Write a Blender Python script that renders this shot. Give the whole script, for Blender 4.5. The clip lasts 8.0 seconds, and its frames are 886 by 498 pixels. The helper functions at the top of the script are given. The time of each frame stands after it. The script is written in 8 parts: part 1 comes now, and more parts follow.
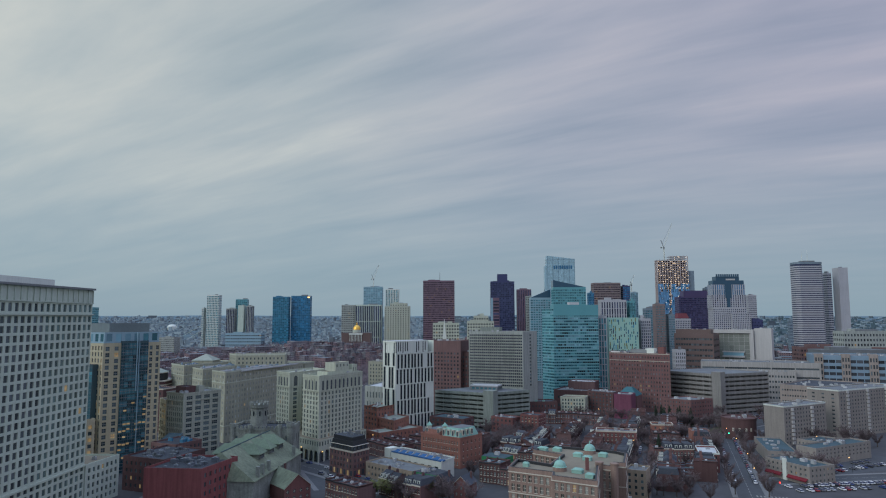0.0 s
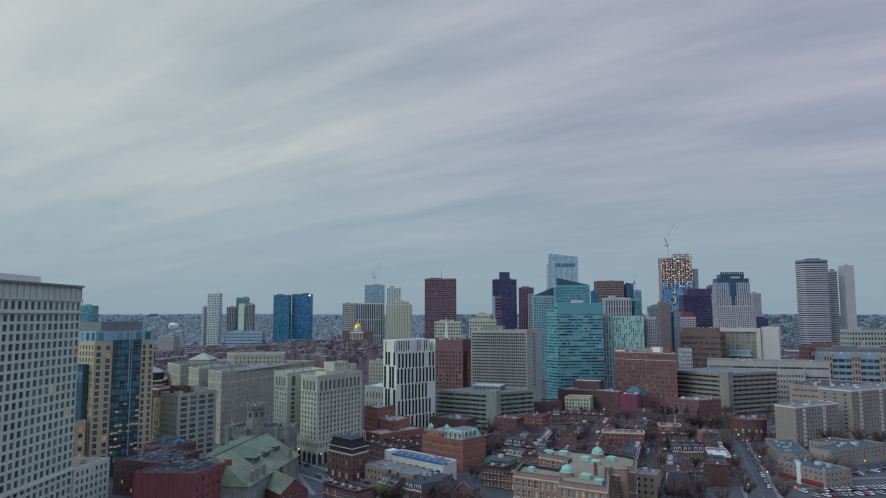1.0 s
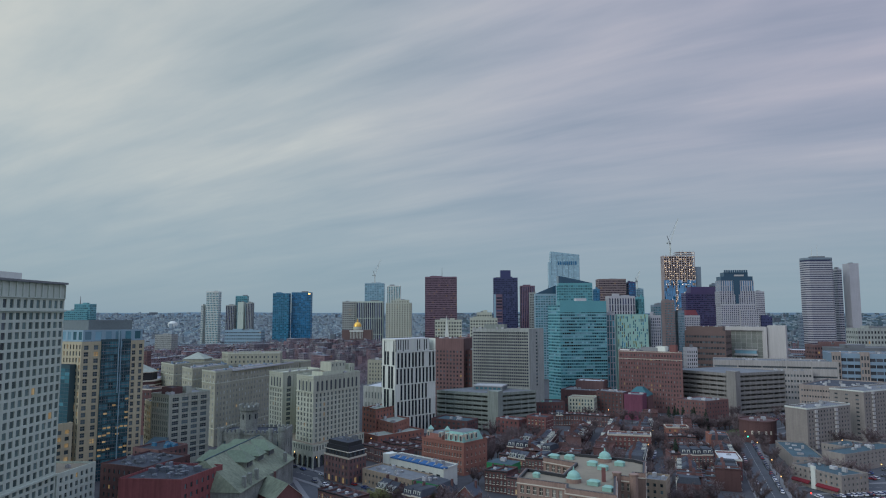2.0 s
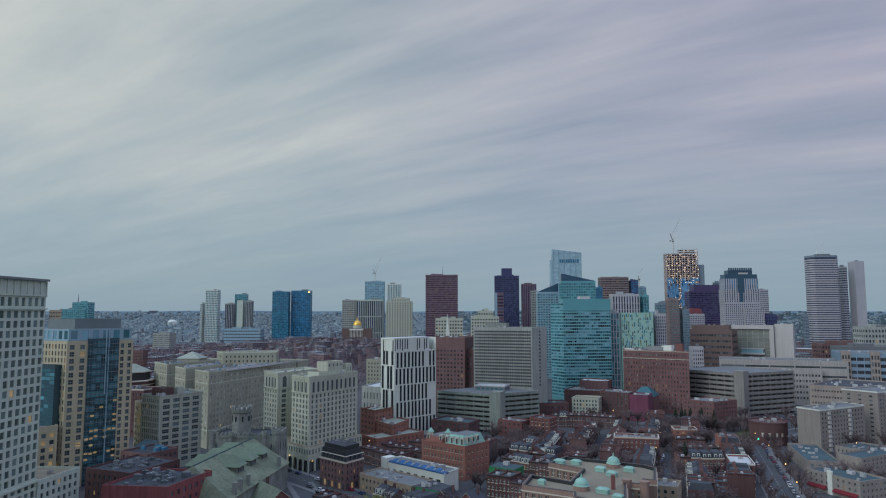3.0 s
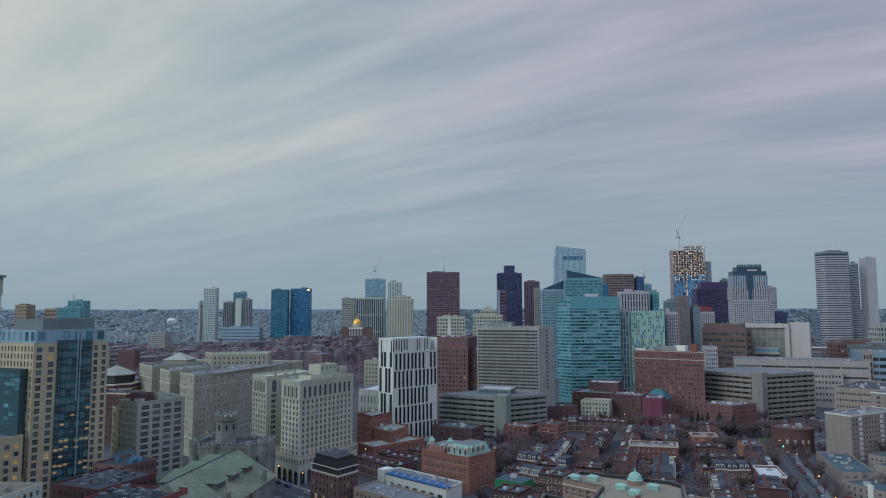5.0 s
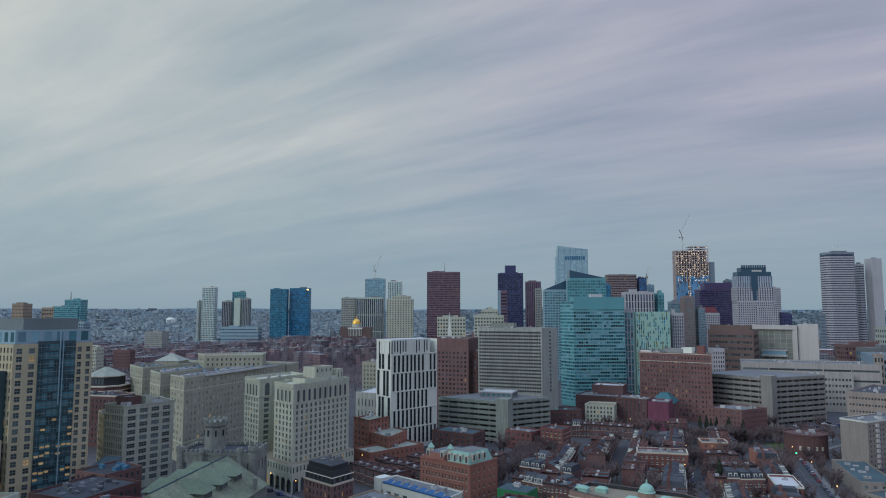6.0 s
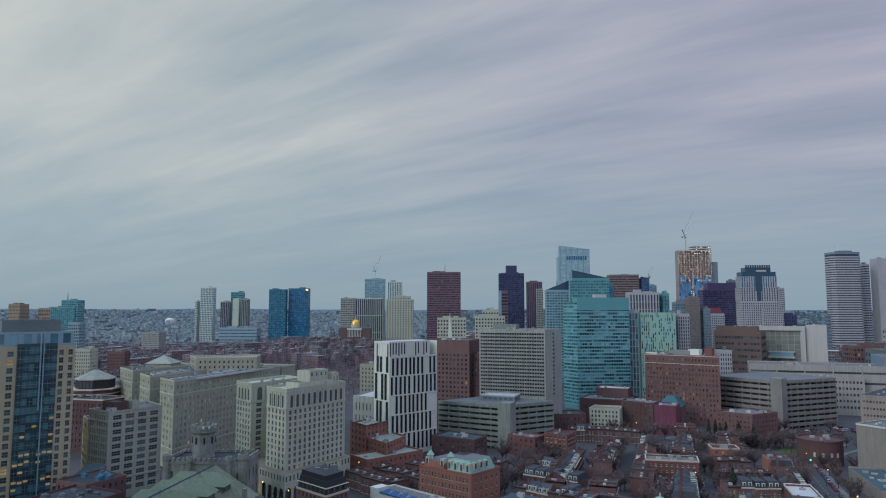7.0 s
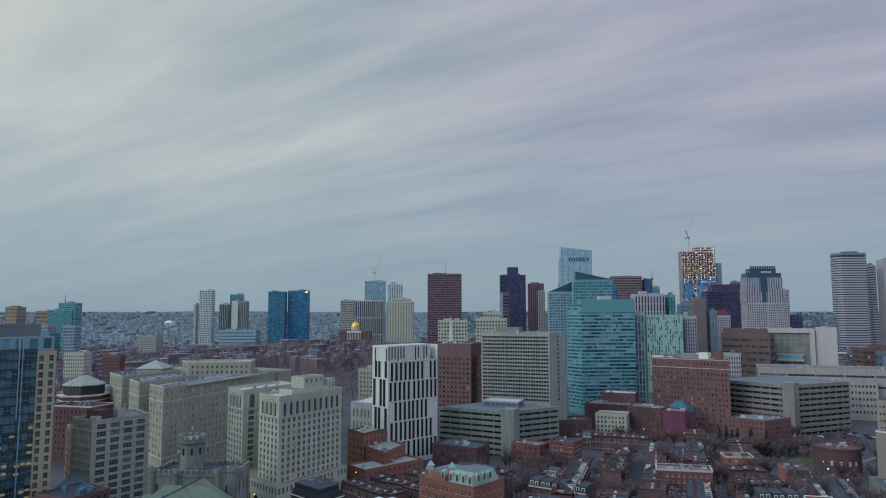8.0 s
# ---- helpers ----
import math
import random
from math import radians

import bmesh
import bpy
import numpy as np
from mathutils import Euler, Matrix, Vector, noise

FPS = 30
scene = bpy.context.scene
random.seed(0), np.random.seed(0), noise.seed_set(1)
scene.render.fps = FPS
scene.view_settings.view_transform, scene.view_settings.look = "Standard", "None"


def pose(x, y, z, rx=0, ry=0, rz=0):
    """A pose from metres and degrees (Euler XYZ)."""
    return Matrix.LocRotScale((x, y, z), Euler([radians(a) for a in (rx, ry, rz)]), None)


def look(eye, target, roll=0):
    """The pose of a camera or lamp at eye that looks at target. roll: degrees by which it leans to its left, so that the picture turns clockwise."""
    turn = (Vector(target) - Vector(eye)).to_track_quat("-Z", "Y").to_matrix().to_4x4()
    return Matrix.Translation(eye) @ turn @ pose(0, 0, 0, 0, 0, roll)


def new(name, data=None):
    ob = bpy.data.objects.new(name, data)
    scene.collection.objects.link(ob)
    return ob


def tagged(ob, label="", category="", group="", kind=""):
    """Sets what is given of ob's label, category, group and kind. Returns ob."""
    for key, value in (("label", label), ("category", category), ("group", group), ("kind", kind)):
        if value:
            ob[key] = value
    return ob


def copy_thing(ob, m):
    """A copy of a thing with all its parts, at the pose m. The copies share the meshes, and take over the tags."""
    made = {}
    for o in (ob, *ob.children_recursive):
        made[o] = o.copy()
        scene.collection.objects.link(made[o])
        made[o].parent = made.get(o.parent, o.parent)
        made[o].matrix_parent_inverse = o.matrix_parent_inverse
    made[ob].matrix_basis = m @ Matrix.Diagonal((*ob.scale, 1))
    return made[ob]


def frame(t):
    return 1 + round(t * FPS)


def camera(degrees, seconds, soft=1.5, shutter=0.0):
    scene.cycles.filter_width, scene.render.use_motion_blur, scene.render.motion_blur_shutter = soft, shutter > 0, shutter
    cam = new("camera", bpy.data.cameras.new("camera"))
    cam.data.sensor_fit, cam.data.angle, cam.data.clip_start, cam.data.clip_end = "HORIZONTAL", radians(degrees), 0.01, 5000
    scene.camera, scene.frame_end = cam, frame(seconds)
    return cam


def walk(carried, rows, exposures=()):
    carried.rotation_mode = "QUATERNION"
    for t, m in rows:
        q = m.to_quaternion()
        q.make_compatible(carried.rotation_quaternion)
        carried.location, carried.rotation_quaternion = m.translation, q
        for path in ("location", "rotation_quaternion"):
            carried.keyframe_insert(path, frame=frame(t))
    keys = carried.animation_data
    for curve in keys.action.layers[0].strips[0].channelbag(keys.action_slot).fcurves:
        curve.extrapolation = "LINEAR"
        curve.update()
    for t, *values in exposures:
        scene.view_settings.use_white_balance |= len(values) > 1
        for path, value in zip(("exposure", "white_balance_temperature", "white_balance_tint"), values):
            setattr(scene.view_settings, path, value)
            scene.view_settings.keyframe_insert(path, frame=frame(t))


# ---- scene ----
cam = camera(67.0, 8.0, soft=1.1)
PATH = [
    (0, (1.671, -5.482, 89.618), (1.621, -3.493, 89.821), -0.1),
    (0.5, (1.42, 0.794, 89.643), (1.368, 2.784, 89.843), -0.1),
    (1, (1.206, 7.218, 89.614), (1.151, 9.207, 89.812), -0.1),
    (1.5, (1.029, 14.059, 89.568), (0.973, 16.048, 89.764), -0.1),
    (3, (0.692, 35.705, 89.426), (0.633, 37.695, 89.615), -0.1),
    (3.5, (0.442, 43.191, 89.514), (0.381, 45.181, 89.701), -0.1),
    (4, (0.138, 50.838, 89.691), (0.076, 52.828, 89.876), -0.1),
    (4.5, (-0.133, 58.265, 89.776), (-0.196, 60.256, 89.961), -0.1),
    (4.7, (-0.204, 61.295, 89.804), (-0.267, 63.286, 89.987), -0.2),
    (6, (-0.68, 81.289, 90.19), (-0.745, 83.279, 90.373), -0.0),
    (6.5, (-0.848, 88.917, 90.352), (-0.913, 90.907, 90.536), -0.1),
    (7, (-1.016, 96.595, 90.57), (-1.082, 98.585, 90.754), -0.0),
    (7.5, (-1.287, 104.529, 90.788), (-1.353, 106.519, 90.975), -0.1),
    (8, (-1.511, 112.399, 91.055), (-1.579, 114.389, 91.245), -0.1),
]
walk(cam, [(t, look(e, a, r)) for t, e, a, r in PATH], exposures=[(0.0, 0.08), (8.0, 0.06)])

# ---- world, sun ----
SUN_ELEVATION, SUN_ROTATION = 24, 118   # degrees; the sun stands behind and to the left of the view


def node(tree, kind, **inputs):
    n = tree.nodes.new(kind)
    for key, value in inputs.items():
        n.inputs[int(key[1:]) if key[0] == "i" and key[1:].isdigit() else key.replace("_", " ")].default_value = value
    return n


def ramp(tree, stops):
    n = tree.nodes.new("ShaderNodeValToRGB")
    while len(n.color_ramp.elements) < len(stops):
        n.color_ramp.elements.new(0.5)
    for e, (p, c) in zip(n.color_ramp.elements, stops):
        e.position, e.color = p, (*c, 1)
    return n


def arith(tree, op, a, b=0.0, clamp=False):
    n = tree.nodes.new("ShaderNodeMath")
    n.operation, n.use_clamp = op, clamp
    for k, v in enumerate((a, b)):
        if isinstance(v, (int, float)):
            n.inputs[k].default_value = v
        else:
            tree.links.new(v, n.inputs[k])
    return n.outputs[0]


def blend(tree, fac, a, b, mode="MIX"):
    n = tree.nodes.new("ShaderNodeMix")
    n.data_type, n.blend_type = "RGBA", mode
    for k, v in ((0, fac), (6, a), (7, b)):
        if isinstance(v, (int, float)):
            n.inputs[k].default_value = v
        elif isinstance(v, tuple):
            n.inputs[k].default_value = (*v, 1)
        else:
            tree.links.new(v, n.inputs[k])
    return n.outputs[2]


def make_world():
    world = bpy.data.worlds.new("overcast_sky")
    scene.world = world
    world.use_nodes = True
    t = world.node_tree
    t.nodes.clear()
    link = t.links.new
    sky = t.nodes.new("ShaderNodeTexSky")
    sky.sky_type, sky.sun_disc = "NISHITA", False
    sky.sun_elevation, sky.sun_rotation = radians(SUN_ELEVATION), radians(SUN_ROTATION)
    way = t.nodes.new("ShaderNodeTexCoord")
    axes = t.nodes.new("ShaderNodeSeparateXYZ")
    link(way.outputs["Generated"], axes.inputs[0])
    x, y, z = axes.outputs
    zc = arith(t, "MAXIMUM", z, 0.0)
    low = arith(t, "ADD", zc, 0.14)
    # cloud sheet seen in perspective
    flat = t.nodes.new("ShaderNodeCombineXYZ")
    link(arith(t, "DIVIDE", x, low), flat.inputs[0])
    link(arith(t, "DIVIDE", y, low), flat.inputs[1])
    spun = node(t, "ShaderNodeMapping")
    spun.inputs["Rotation"].default_value = (0, 0, radians(30))
    link(flat.outputs[0], spun.inputs[0])
    turned = node(t, "ShaderNodeMapping")
    turned.inputs["Scale"].default_value = (0.30, 1.15, 1)
    turned.inputs["Location"].default_value = (0.8, 0.35, 0)
    link(spun.outputs[0], turned.inputs[0])
    wide = node(t, "ShaderNodeTexNoise", Scale=1.15, Detail=5.0, Roughness=0.5, Distortion=0.35)
    fine = node(t, "ShaderNodeTexNoise", Scale=3.4, Detail=6.0, Roughness=0.55, Distortion=0.3)
    link(turned.outputs[0], wide.inputs["Vector"])
    link(turned.outputs[0], fine.inputs["Vector"])
    streak = arith(t, "ADD", arith(t, "MULTIPLY", wide.outputs["Fac"], 0.62), arith(t, "MULTIPLY", fine.outputs["Fac"], 0.38))
    bands = ramp(t, [(0.34, (0.27, 0.335, 0.42)), (0.46, (0.385, 0.43, 0.50)), (0.55, (0.47, 0.495, 0.545)), (0.66, (0.60, 0.605, 0.62))])
    link(streak, bands.inputs[0])
    # the west, to the left, glows paler and greener; the east is mauve
    side = arith(t, "ADD", arith(t, "MULTIPLY", x, 0.9), 0.5, True)
    tint = ramp(t, [(0.0, (1.22, 1.25, 1.10)), (0.30, (1.02, 1.08, 1.02)), (0.6, (0.94, 0.94, 1.0)), (1.0, (0.88, 0.84, 0.96))])
    link(side, tint.inputs[0])
    clouds = blend(t, 1.0, bands.outputs[0], tint.outputs[0], "MULTIPLY")
    # thinner cloud low down: blue-grey
    near = ramp(t, [(0.0, (1, 1, 1)), (0.10, (0.75, 0.75, 0.75)), (0.24, (0.2, 0.2, 0.2)), (0.42, (0, 0, 0))])
    link(zc, near.inputs[0])
    clouds = blend(t, near.outputs[0], clouds, (0.235, 0.345, 0.43))
    up = ramp(t, [(0.0, (0.333, 0.333, 0.333)), (0.48, (0.333, 0.333, 0.333)), (0.72, (0.58, 0.70, 0.92)), (1.0, (0.68, 0.82, 1.0))])
    link(zc, up.inputs[0])
    clouds = blend(t, 1.0, blend(t, 1.0, clouds, up.outputs[0], "MULTIPLY"), (3.13, 3.0, 2.92), "MULTIPLY")
    shown = blend(t, 0.93, blend(t, 1.0, sky.outputs[0], (0.08, 0.08, 0.08), "MULTIPLY"), clouds)
    back = node(t, "ShaderNodeBackground", Strength=1.0)
    link(shown, back.inputs[0])
    link(back.outputs[0], t.nodes.new("ShaderNodeOutputWorld").inputs[0])


make_world()
sun = new("sun", bpy.data.lights.new("sun", "SUN"))
sun.data.energy, sun.data.angle, sun.data.color = 1.0, radians(30), (0.94, 0.97, 1.03)
sun.matrix_world = look((-60, -48, 34), (0, 0, 0))

# ---- materials ----
MATS = {}


def surf(name, col, rough=0.85, var=0.22, coarse=0.05, fine=0.9, bump=0.15, metal=0.0, stain=None, island=0.0, each=0.0, streaks=0.0, spec=0.3):
    """A weathered surface: large blotches, fine grain, vertical rain streaks, relief."""
    if name in MATS:
        return MATS[name]
    m = MATS[name] = bpy.data.materials.new(name)
    m.use_nodes = True
    t = m.node_tree
    link = t.links.new
    b = t.nodes["Principled BSDF"]
    b.inputs["Roughness"].default_value, b.inputs["Metallic"].default_value = rough, metal
    b.inputs["Specular IOR Level"].default_value = spec
    g = t.nodes.new("ShaderNodeNewGeometry")
    big = node(t, "ShaderNodeTexNoise", Scale=coarse, Detail=4.0, Roughness=0.6)
    small = node(t, "ShaderNodeTexNoise", Scale=fine, Detail=5.0, Roughness=0.65)
    link(g.outputs["Position"], big.inputs["Vector"])
    link(g.outputs["Position"], small.inputs["Vector"])
    dark = tuple(c * (1 - var) for c in col) if stain is None else stain
    light = tuple(min(0.9, c * (1 + var)) for c in col)
    r1 = ramp(t, [(0.3, dark), (0.52, col), (0.72, light)])
    link(arith(t, "ADD", arith(t, "MULTIPLY", big.outputs["Fac"], 0.55), arith(t, "MULTIPLY", small.outputs["Fac"], 0.45)), r1.inputs[0])
    out = r1.outputs[0]
    if streaks:
        mp = node(t, "ShaderNodeMapping")
        mp.inputs["Scale"].default_value = (0.9, 0.9, 0.05)
        link(g.outputs["Position"], mp.inputs[0])
        st = node(t, "ShaderNodeTexNoise", Scale=1.0, Detail=4.0, Roughness=0.6)
        link(mp.outputs[0], st.inputs["Vector"])
        rs = ramp(t, [(0.35, (1 - streaks,) * 3), (0.6, (1, 1, 1))])
        link(st.outputs["Fac"], rs.inputs[0])
        out = blend(t, 1.0, out, rs.outputs[0], "MULTIPLY")
    if island or each:
        src = g.outputs["Random Per Island"] if island else t.nodes.new("ShaderNodeObjectInfo").outputs["Random"]
        k = island or each
        ri = ramp(t, [(0.0, (1 - k,) * 3), (1.0, (1 + k,) * 3)])
        link(src, ri.inputs[0])
        out = blend(t, 1.0, out, ri.outputs[0], "MULTIPLY")
    link(out, b.inputs["Base Color"])
    if bump:
        bp = node(t, "ShaderNodeBump", Strength=bump, Distance=0.2)
        link(small.outputs["Fac"], bp.inputs["Height"])
        link(bp.outputs[0], b.inputs["Normal"])
    return m


def glass(name, col, rough=0.12, spread=0.5, spec=0.5, metal=0.0, glow=0.0, warm=(1.0, 0.62, 0.25), by="island", share=0.0):
    """Window glass with differing blinds behind; a share of panes is lit from inside."""
    if name in MATS:
        return MATS[name]
    m = MATS[name] = bpy.data.materials.new(name)
    m.use_nodes = True
    t = m.node_tree
    link = t.links.new
    b = t.nodes["Principled BSDF"]
    b.inputs["Roughness"].default_value, b.inputs["Metallic"].default_value = rough, metal
    b.inputs["Specular IOR Level"].default_value = spec
    g = t.nodes.new("ShaderNodeNewGeometry")
    rnd = g.outputs["Random Per Island"] if by == "island" else t.nodes.new("ShaderNodeObjectInfo").outputs["Random"]
    noise_n = node(t, "ShaderNodeTexNoise", Scale=0.25, Detail=3.0)
    link(g.outputs["Position"], noise_n.inputs["Vector"])
    mix = arith(t, "ADD", arith(t, "MULTIPLY", rnd, 0.7), arith(t, "MULTIPLY", noise_n.outputs["Fac"], 0.3))
    r = ramp(t, [(0.15, tuple(c * (1 - spread) for c in col)), (0.6, col), (0.93, tuple(min(0.8, c * (1 + 2.2 * spread)) for c in col))])
    link(mix, r.inputs[0])
    link(r.outputs[0], b.inputs["Base Color"])
    if glow:
        b.inputs["Emission Color"].default_value = (*warm, 1)
        if share:
            on = arith(t, "LESS_THAN", rnd, share)
            link(arith(t, "MULTIPLY", on, glow), b.inputs["Emission Strength"])
        else:
            v = ramp(t, [(0.0, (0.25, 0.25, 0.25)), (1.0, (1, 1, 1))])
            link(noise_n.outputs["Fac"], v.inputs[0])
            link(arith(t, "MULTIPLY", v.outputs[0], glow), b.inputs["Emission Strength"])
    return m


# stone, concrete, brick
# limestone, buff, white and office stone: greenish light from the left in their colour
LIMESTONE = surf("limestone", (0.45, 0.475, 0.385), var=0.14, streaks=0.18)
BUFF = surf("buff_brick", (0.33, 0.335, 0.262), var=0.16, streaks=0.16)
BEIGE = surf("beige_precast", (0.45, 0.405, 0.28), var=0.12, streaks=0.1)
WHITE_STONE = surf("white_precast", (0.47, 0.54, 0.46), var=0.10, streaks=0.10)
OFFICE_STONE = surf("grey_limestone", (0.365, 0.39, 0.33), var=0.14, streaks=0.2)
CONCRETE = surf("concrete", (0.34, 0.365, 0.335), var=0.18, streaks=0.25)
CONCRETE_DARK = surf("weathered_concrete", (0.24, 0.275, 0.245), var=0.2, streaks=0.3)
GRANITE = surf("grey_granite", (0.235, 0.255, 0.23), var=0.5, fine=1.1, coarse=0.15, bump=0.6, streaks=0.2)
BRICK = surf("red_brick", (0.185, 0.084, 0.078), var=0.25, fine=2.0, streaks=0.15)
BRICK_ORANGE = surf("orange_brick", (0.285, 0.132, 0.102), var=0.22, fine=2.0, streaks=0.12)
BRICK_DARK = surf("dark_brick", (0.118, 0.066, 0.064), var=0.28, fine=2.0, streaks=0.15)
BRICK_BROWN = surf("brown_brick", (0.165, 0.1, 0.096), var=0.2, fine=2.0, streaks=0.15)
BRICK_TAN = surf("tan_brick", (0.32, 0.26, 0.195), var=0.2, fine=2.0, streaks=0.15)
BRICK_PAINT = surf("red_painted_wall", (0.24, 0.08, 0.08), var=0.16, streaks=0.25)
BRICK_EACH = surf("rowhouse_brick", (0.145, 0.08, 0.077), var=0.25, fine=2.0, streaks=0.15, each=0.35)
TRIM = surf("pale_stone_trim", (0.50, 0.46, 0.38), var=0.14)
WHITE_PANEL = surf("white_panel", (0.62, 0.65, 0.59), var=0.06, rough=0.55, streaks=0.08)
BROWN_PANEL = surf("brown_granite_panel", (0.13, 0.088, 0.08), var=0.15, rough=0.5)
# maroon and dark steel are lightened, with haze mixed into their colour
MAROON = surf("maroon_granite", (0.165, 0.105, 0.135), var=0.15, rough=0.45)
NAVY_PANEL = surf("dark_steel_panel", (0.05, 0.056, 0.13), var=0.2, rough=0.4)
BLUE_PANEL = surf("blue_steel_panel", (0.05, 0.17, 0.27), var=0.15, rough=0.4)
TEAL_LIGHT = surf("pale_teal_spandrel", (0.14, 0.34, 0.375), var=0.12, rough=0.3, spec=0.6)
TEAL_PANEL = surf("teal_spandrel", (0.10, 0.30, 0.33), var=0.12, rough=0.3, spec=0.6)
PALE_BLUE = surf("pale_blue_panel", (0.24, 0.36, 0.42), var=0.10, rough=0.35)
GREY_METAL = surf("grey_metal", (0.20, 0.215, 0.225), var=0.2, rough=0.5, metal=0.4)
MINT = surf("mint_panel", (0.27, 0.44, 0.385), var=0.08, rough=0.4)
SITE_CONCRETE = surf("raw_site_concrete", (0.42, 0.36, 0.345), var=0.2)
HOSPITAL_STONE = surf("hospital_precast", (0.36, 0.345, 0.325), var=0.12, streaks=0.2)
FLATS_CONCRETE = surf("flats_concrete", (0.265, 0.24, 0.218), var=0.16, streaks=0.14)
HOTEL_BRICK = surf("hotel_brick", (0.18, 0.1, 0.096), var=0.2, fine=2.0, streaks=0.15)
LIGHT_BLUE = surf("light_blue_panel", (0.19, 0.27, 0.34), var=0.12, rough=0.5)
GARAGE = surf("garage_concrete", (0.25, 0.242, 0.225), var=0.18, streaks=0.25)
PINK_PRECAST = surf("pink_precast", (0.31, 0.265, 0.235), var=0.12, streaks=0.2)
BLUE_GREY = surf("blue_grey_panel", (0.17, 0.22, 0.26), var=0.12, rough=0.5)
# pale panels cooled toward blue, far haze put into their colour
COOL_STONE = surf("cool_aluminium_panel", (0.395, 0.395, 0.415), var=0.09, rough=0.5, streaks=0.08)
PURPLE_PANEL = surf("purple_granite", (0.075, 0.058, 0.125), var=0.2, rough=0.4)
BROWN_BAND = surf("brown_band_concrete", (0.21, 0.165, 0.16), var=0.15)
HOSPITAL_PALE = surf("pale_hospital_panel", (0.47, 0.455, 0.435), var=0.08, streaks=0.12)
# roofs
ROOF_SAGE = surf("sage_membrane_roof", (0.27, 0.30, 0.255), var=0.2, fine=0.4, stain=(0.19, 0.21, 0.18))
DULL_COPPER = surf("dull_copper", (0.165, 0.215, 0.15), var=0.3, fine=0.8)
ROOF_DARK = surf("tar_roof", (0.062, 0.07, 0.082), var=0.4, fine=0.5, stain=(0.034, 0.037, 0.043), spec=0.15)
ROOF_GREY = surf("grey_membrane_roof", (0.145, 0.158, 0.165), var=0.35, fine=0.4, stain=(0.12, 0.12, 0.13))
ROOF_WHITE = surf("white_membrane_roof", (0.45, 0.465, 0.475), var=0.14, fine=0.4)
ROOF_TAN = surf("gravel_roof", (0.22, 0.19, 0.14), var=0.18, fine=0.5)
SLATE = surf("slate_roof", (0.062, 0.07, 0.086), var=0.3, fine=1.5, each=0.3, spec=0.15)
COPPER = surf("verdigris_copper", (0.24, 0.42, 0.36), var=0.22, fine=0.7)
GREEN_SLATE = surf("green_slate_roof", (0.185, 0.21, 0.145), var=0.45, fine=0.5, coarse=0.1, stain=(0.10, 0.12, 0.09), streaks=0.2)
BLUE_ROOF = surf("blue_roof", (0.035, 0.11, 0.25), var=0.25)
TEAL_ROOF = surf("grey_blue_roof", (0.052, 0.09, 0.105), var=0.25, fine=0.4)
GREEN_PAINT = surf("bright_green_paint", (0.035, 0.21, 0.085), var=0.2)
PURPLE_WALL = surf("plum_painted_brick", (0.17, 0.06, 0.095), var=0.2, streaks=0.2)
ROOF_UNIT = surf("galvanised_unit", (0.36, 0.37, 0.38), var=0.25, rough=0.5, each=0.3)
PLANT_GREY = surf("blue_grey_plant", (0.13, 0.15, 0.175), var=0.3, rough=0.5, each=0.5)
BLACK_TRIM = surf("black_painted_trim", (0.03, 0.032, 0.036), var=0.2, rough=0.5)
GOLD = surf("gold_leaf", (0.75, 0.45, 0.10), var=0.1, rough=0.35, metal=0.9, bump=0.02)
STEEL_RED = surf("red_awning", (0.17, 0.02, 0.03), var=0.12)
# ground
# asphalt and city ground are raised a little, haze lift in their colour
ASPHALT = surf("asphalt", (0.07, 0.074, 0.082), var=0.3, fine=0.35, coarse=0.03)
CITY_GROUND = surf("city_ground", (0.07, 0.07, 0.076), var=0.35, fine=0.15, coarse=0.015)
SIDEWALK = surf("concrete_pavement", (0.17, 0.17, 0.172), var=0.2, fine=0.5)
GRASS = surf("spring_grass", (0.075, 0.105, 0.04), var=0.3, fine=0.6)
PAINT = surf("road_paint", (0.27, 0.265, 0.25), var=0.2)
BARK = surf("bark", (0.085, 0.068, 0.058), var=0.3, fine=4.0)
TWIG = surf("bare_twigs", (0.145, 0.112, 0.115), var=0.25, fine=1.0, bump=0, each=0.3)
# distance haze pales and blues the colour of these woods
WOODS = surf("hazed_woods", (0.185, 0.15, 0.17), var=0.3, fine=0.3, bump=0, island=0.3)
NEEDLES = surf("conifer_needles", (0.035, 0.052, 0.035), var=0.35, fine=2.0, bump=0)
BUD = surf("budding_leaves", (0.16, 0.17, 0.06), var=0.3, fine=2.0, bump=0)
# the blue of these hills is distance haze put into the base colour
HILL = surf("hazed_hills", (0.095, 0.16, 0.2), var=0.3, coarse=0.004, fine=0.03, bump=0)
# glazing
# dark pane colour is lifted to include the haze over it
PANE = glass("dark_window", (0.07, 0.1, 0.11), by="object")
PANE_JOIN = glass("dark_windows", (0.075, 0.09, 0.1))
PANE_LIT = glass("lit_window", (0.2, 0.15, 0.09), glow=0.26, warm=(1.0, 0.7, 0.33), by="object")
PANE_TEAL = glass("teal_glass", (0.065, 0.19, 0.225), rough=0.1, spec=0.6, spread=0.45)
PANE_BLUE = glass("blue_glass", (0.022, 0.13, 0.25), rough=0.1, spec=0.6, spread=0.45)
PANE_SKY = glass("sky_glass", (0.16, 0.30, 0.36), rough=0.08, spec=0.9, spread=0.25)
PANE_BAYBLUE = glass("blue_green_glass", (0.03, 0.15, 0.22), rough=0.1, spec=0.6, spread=0.45)
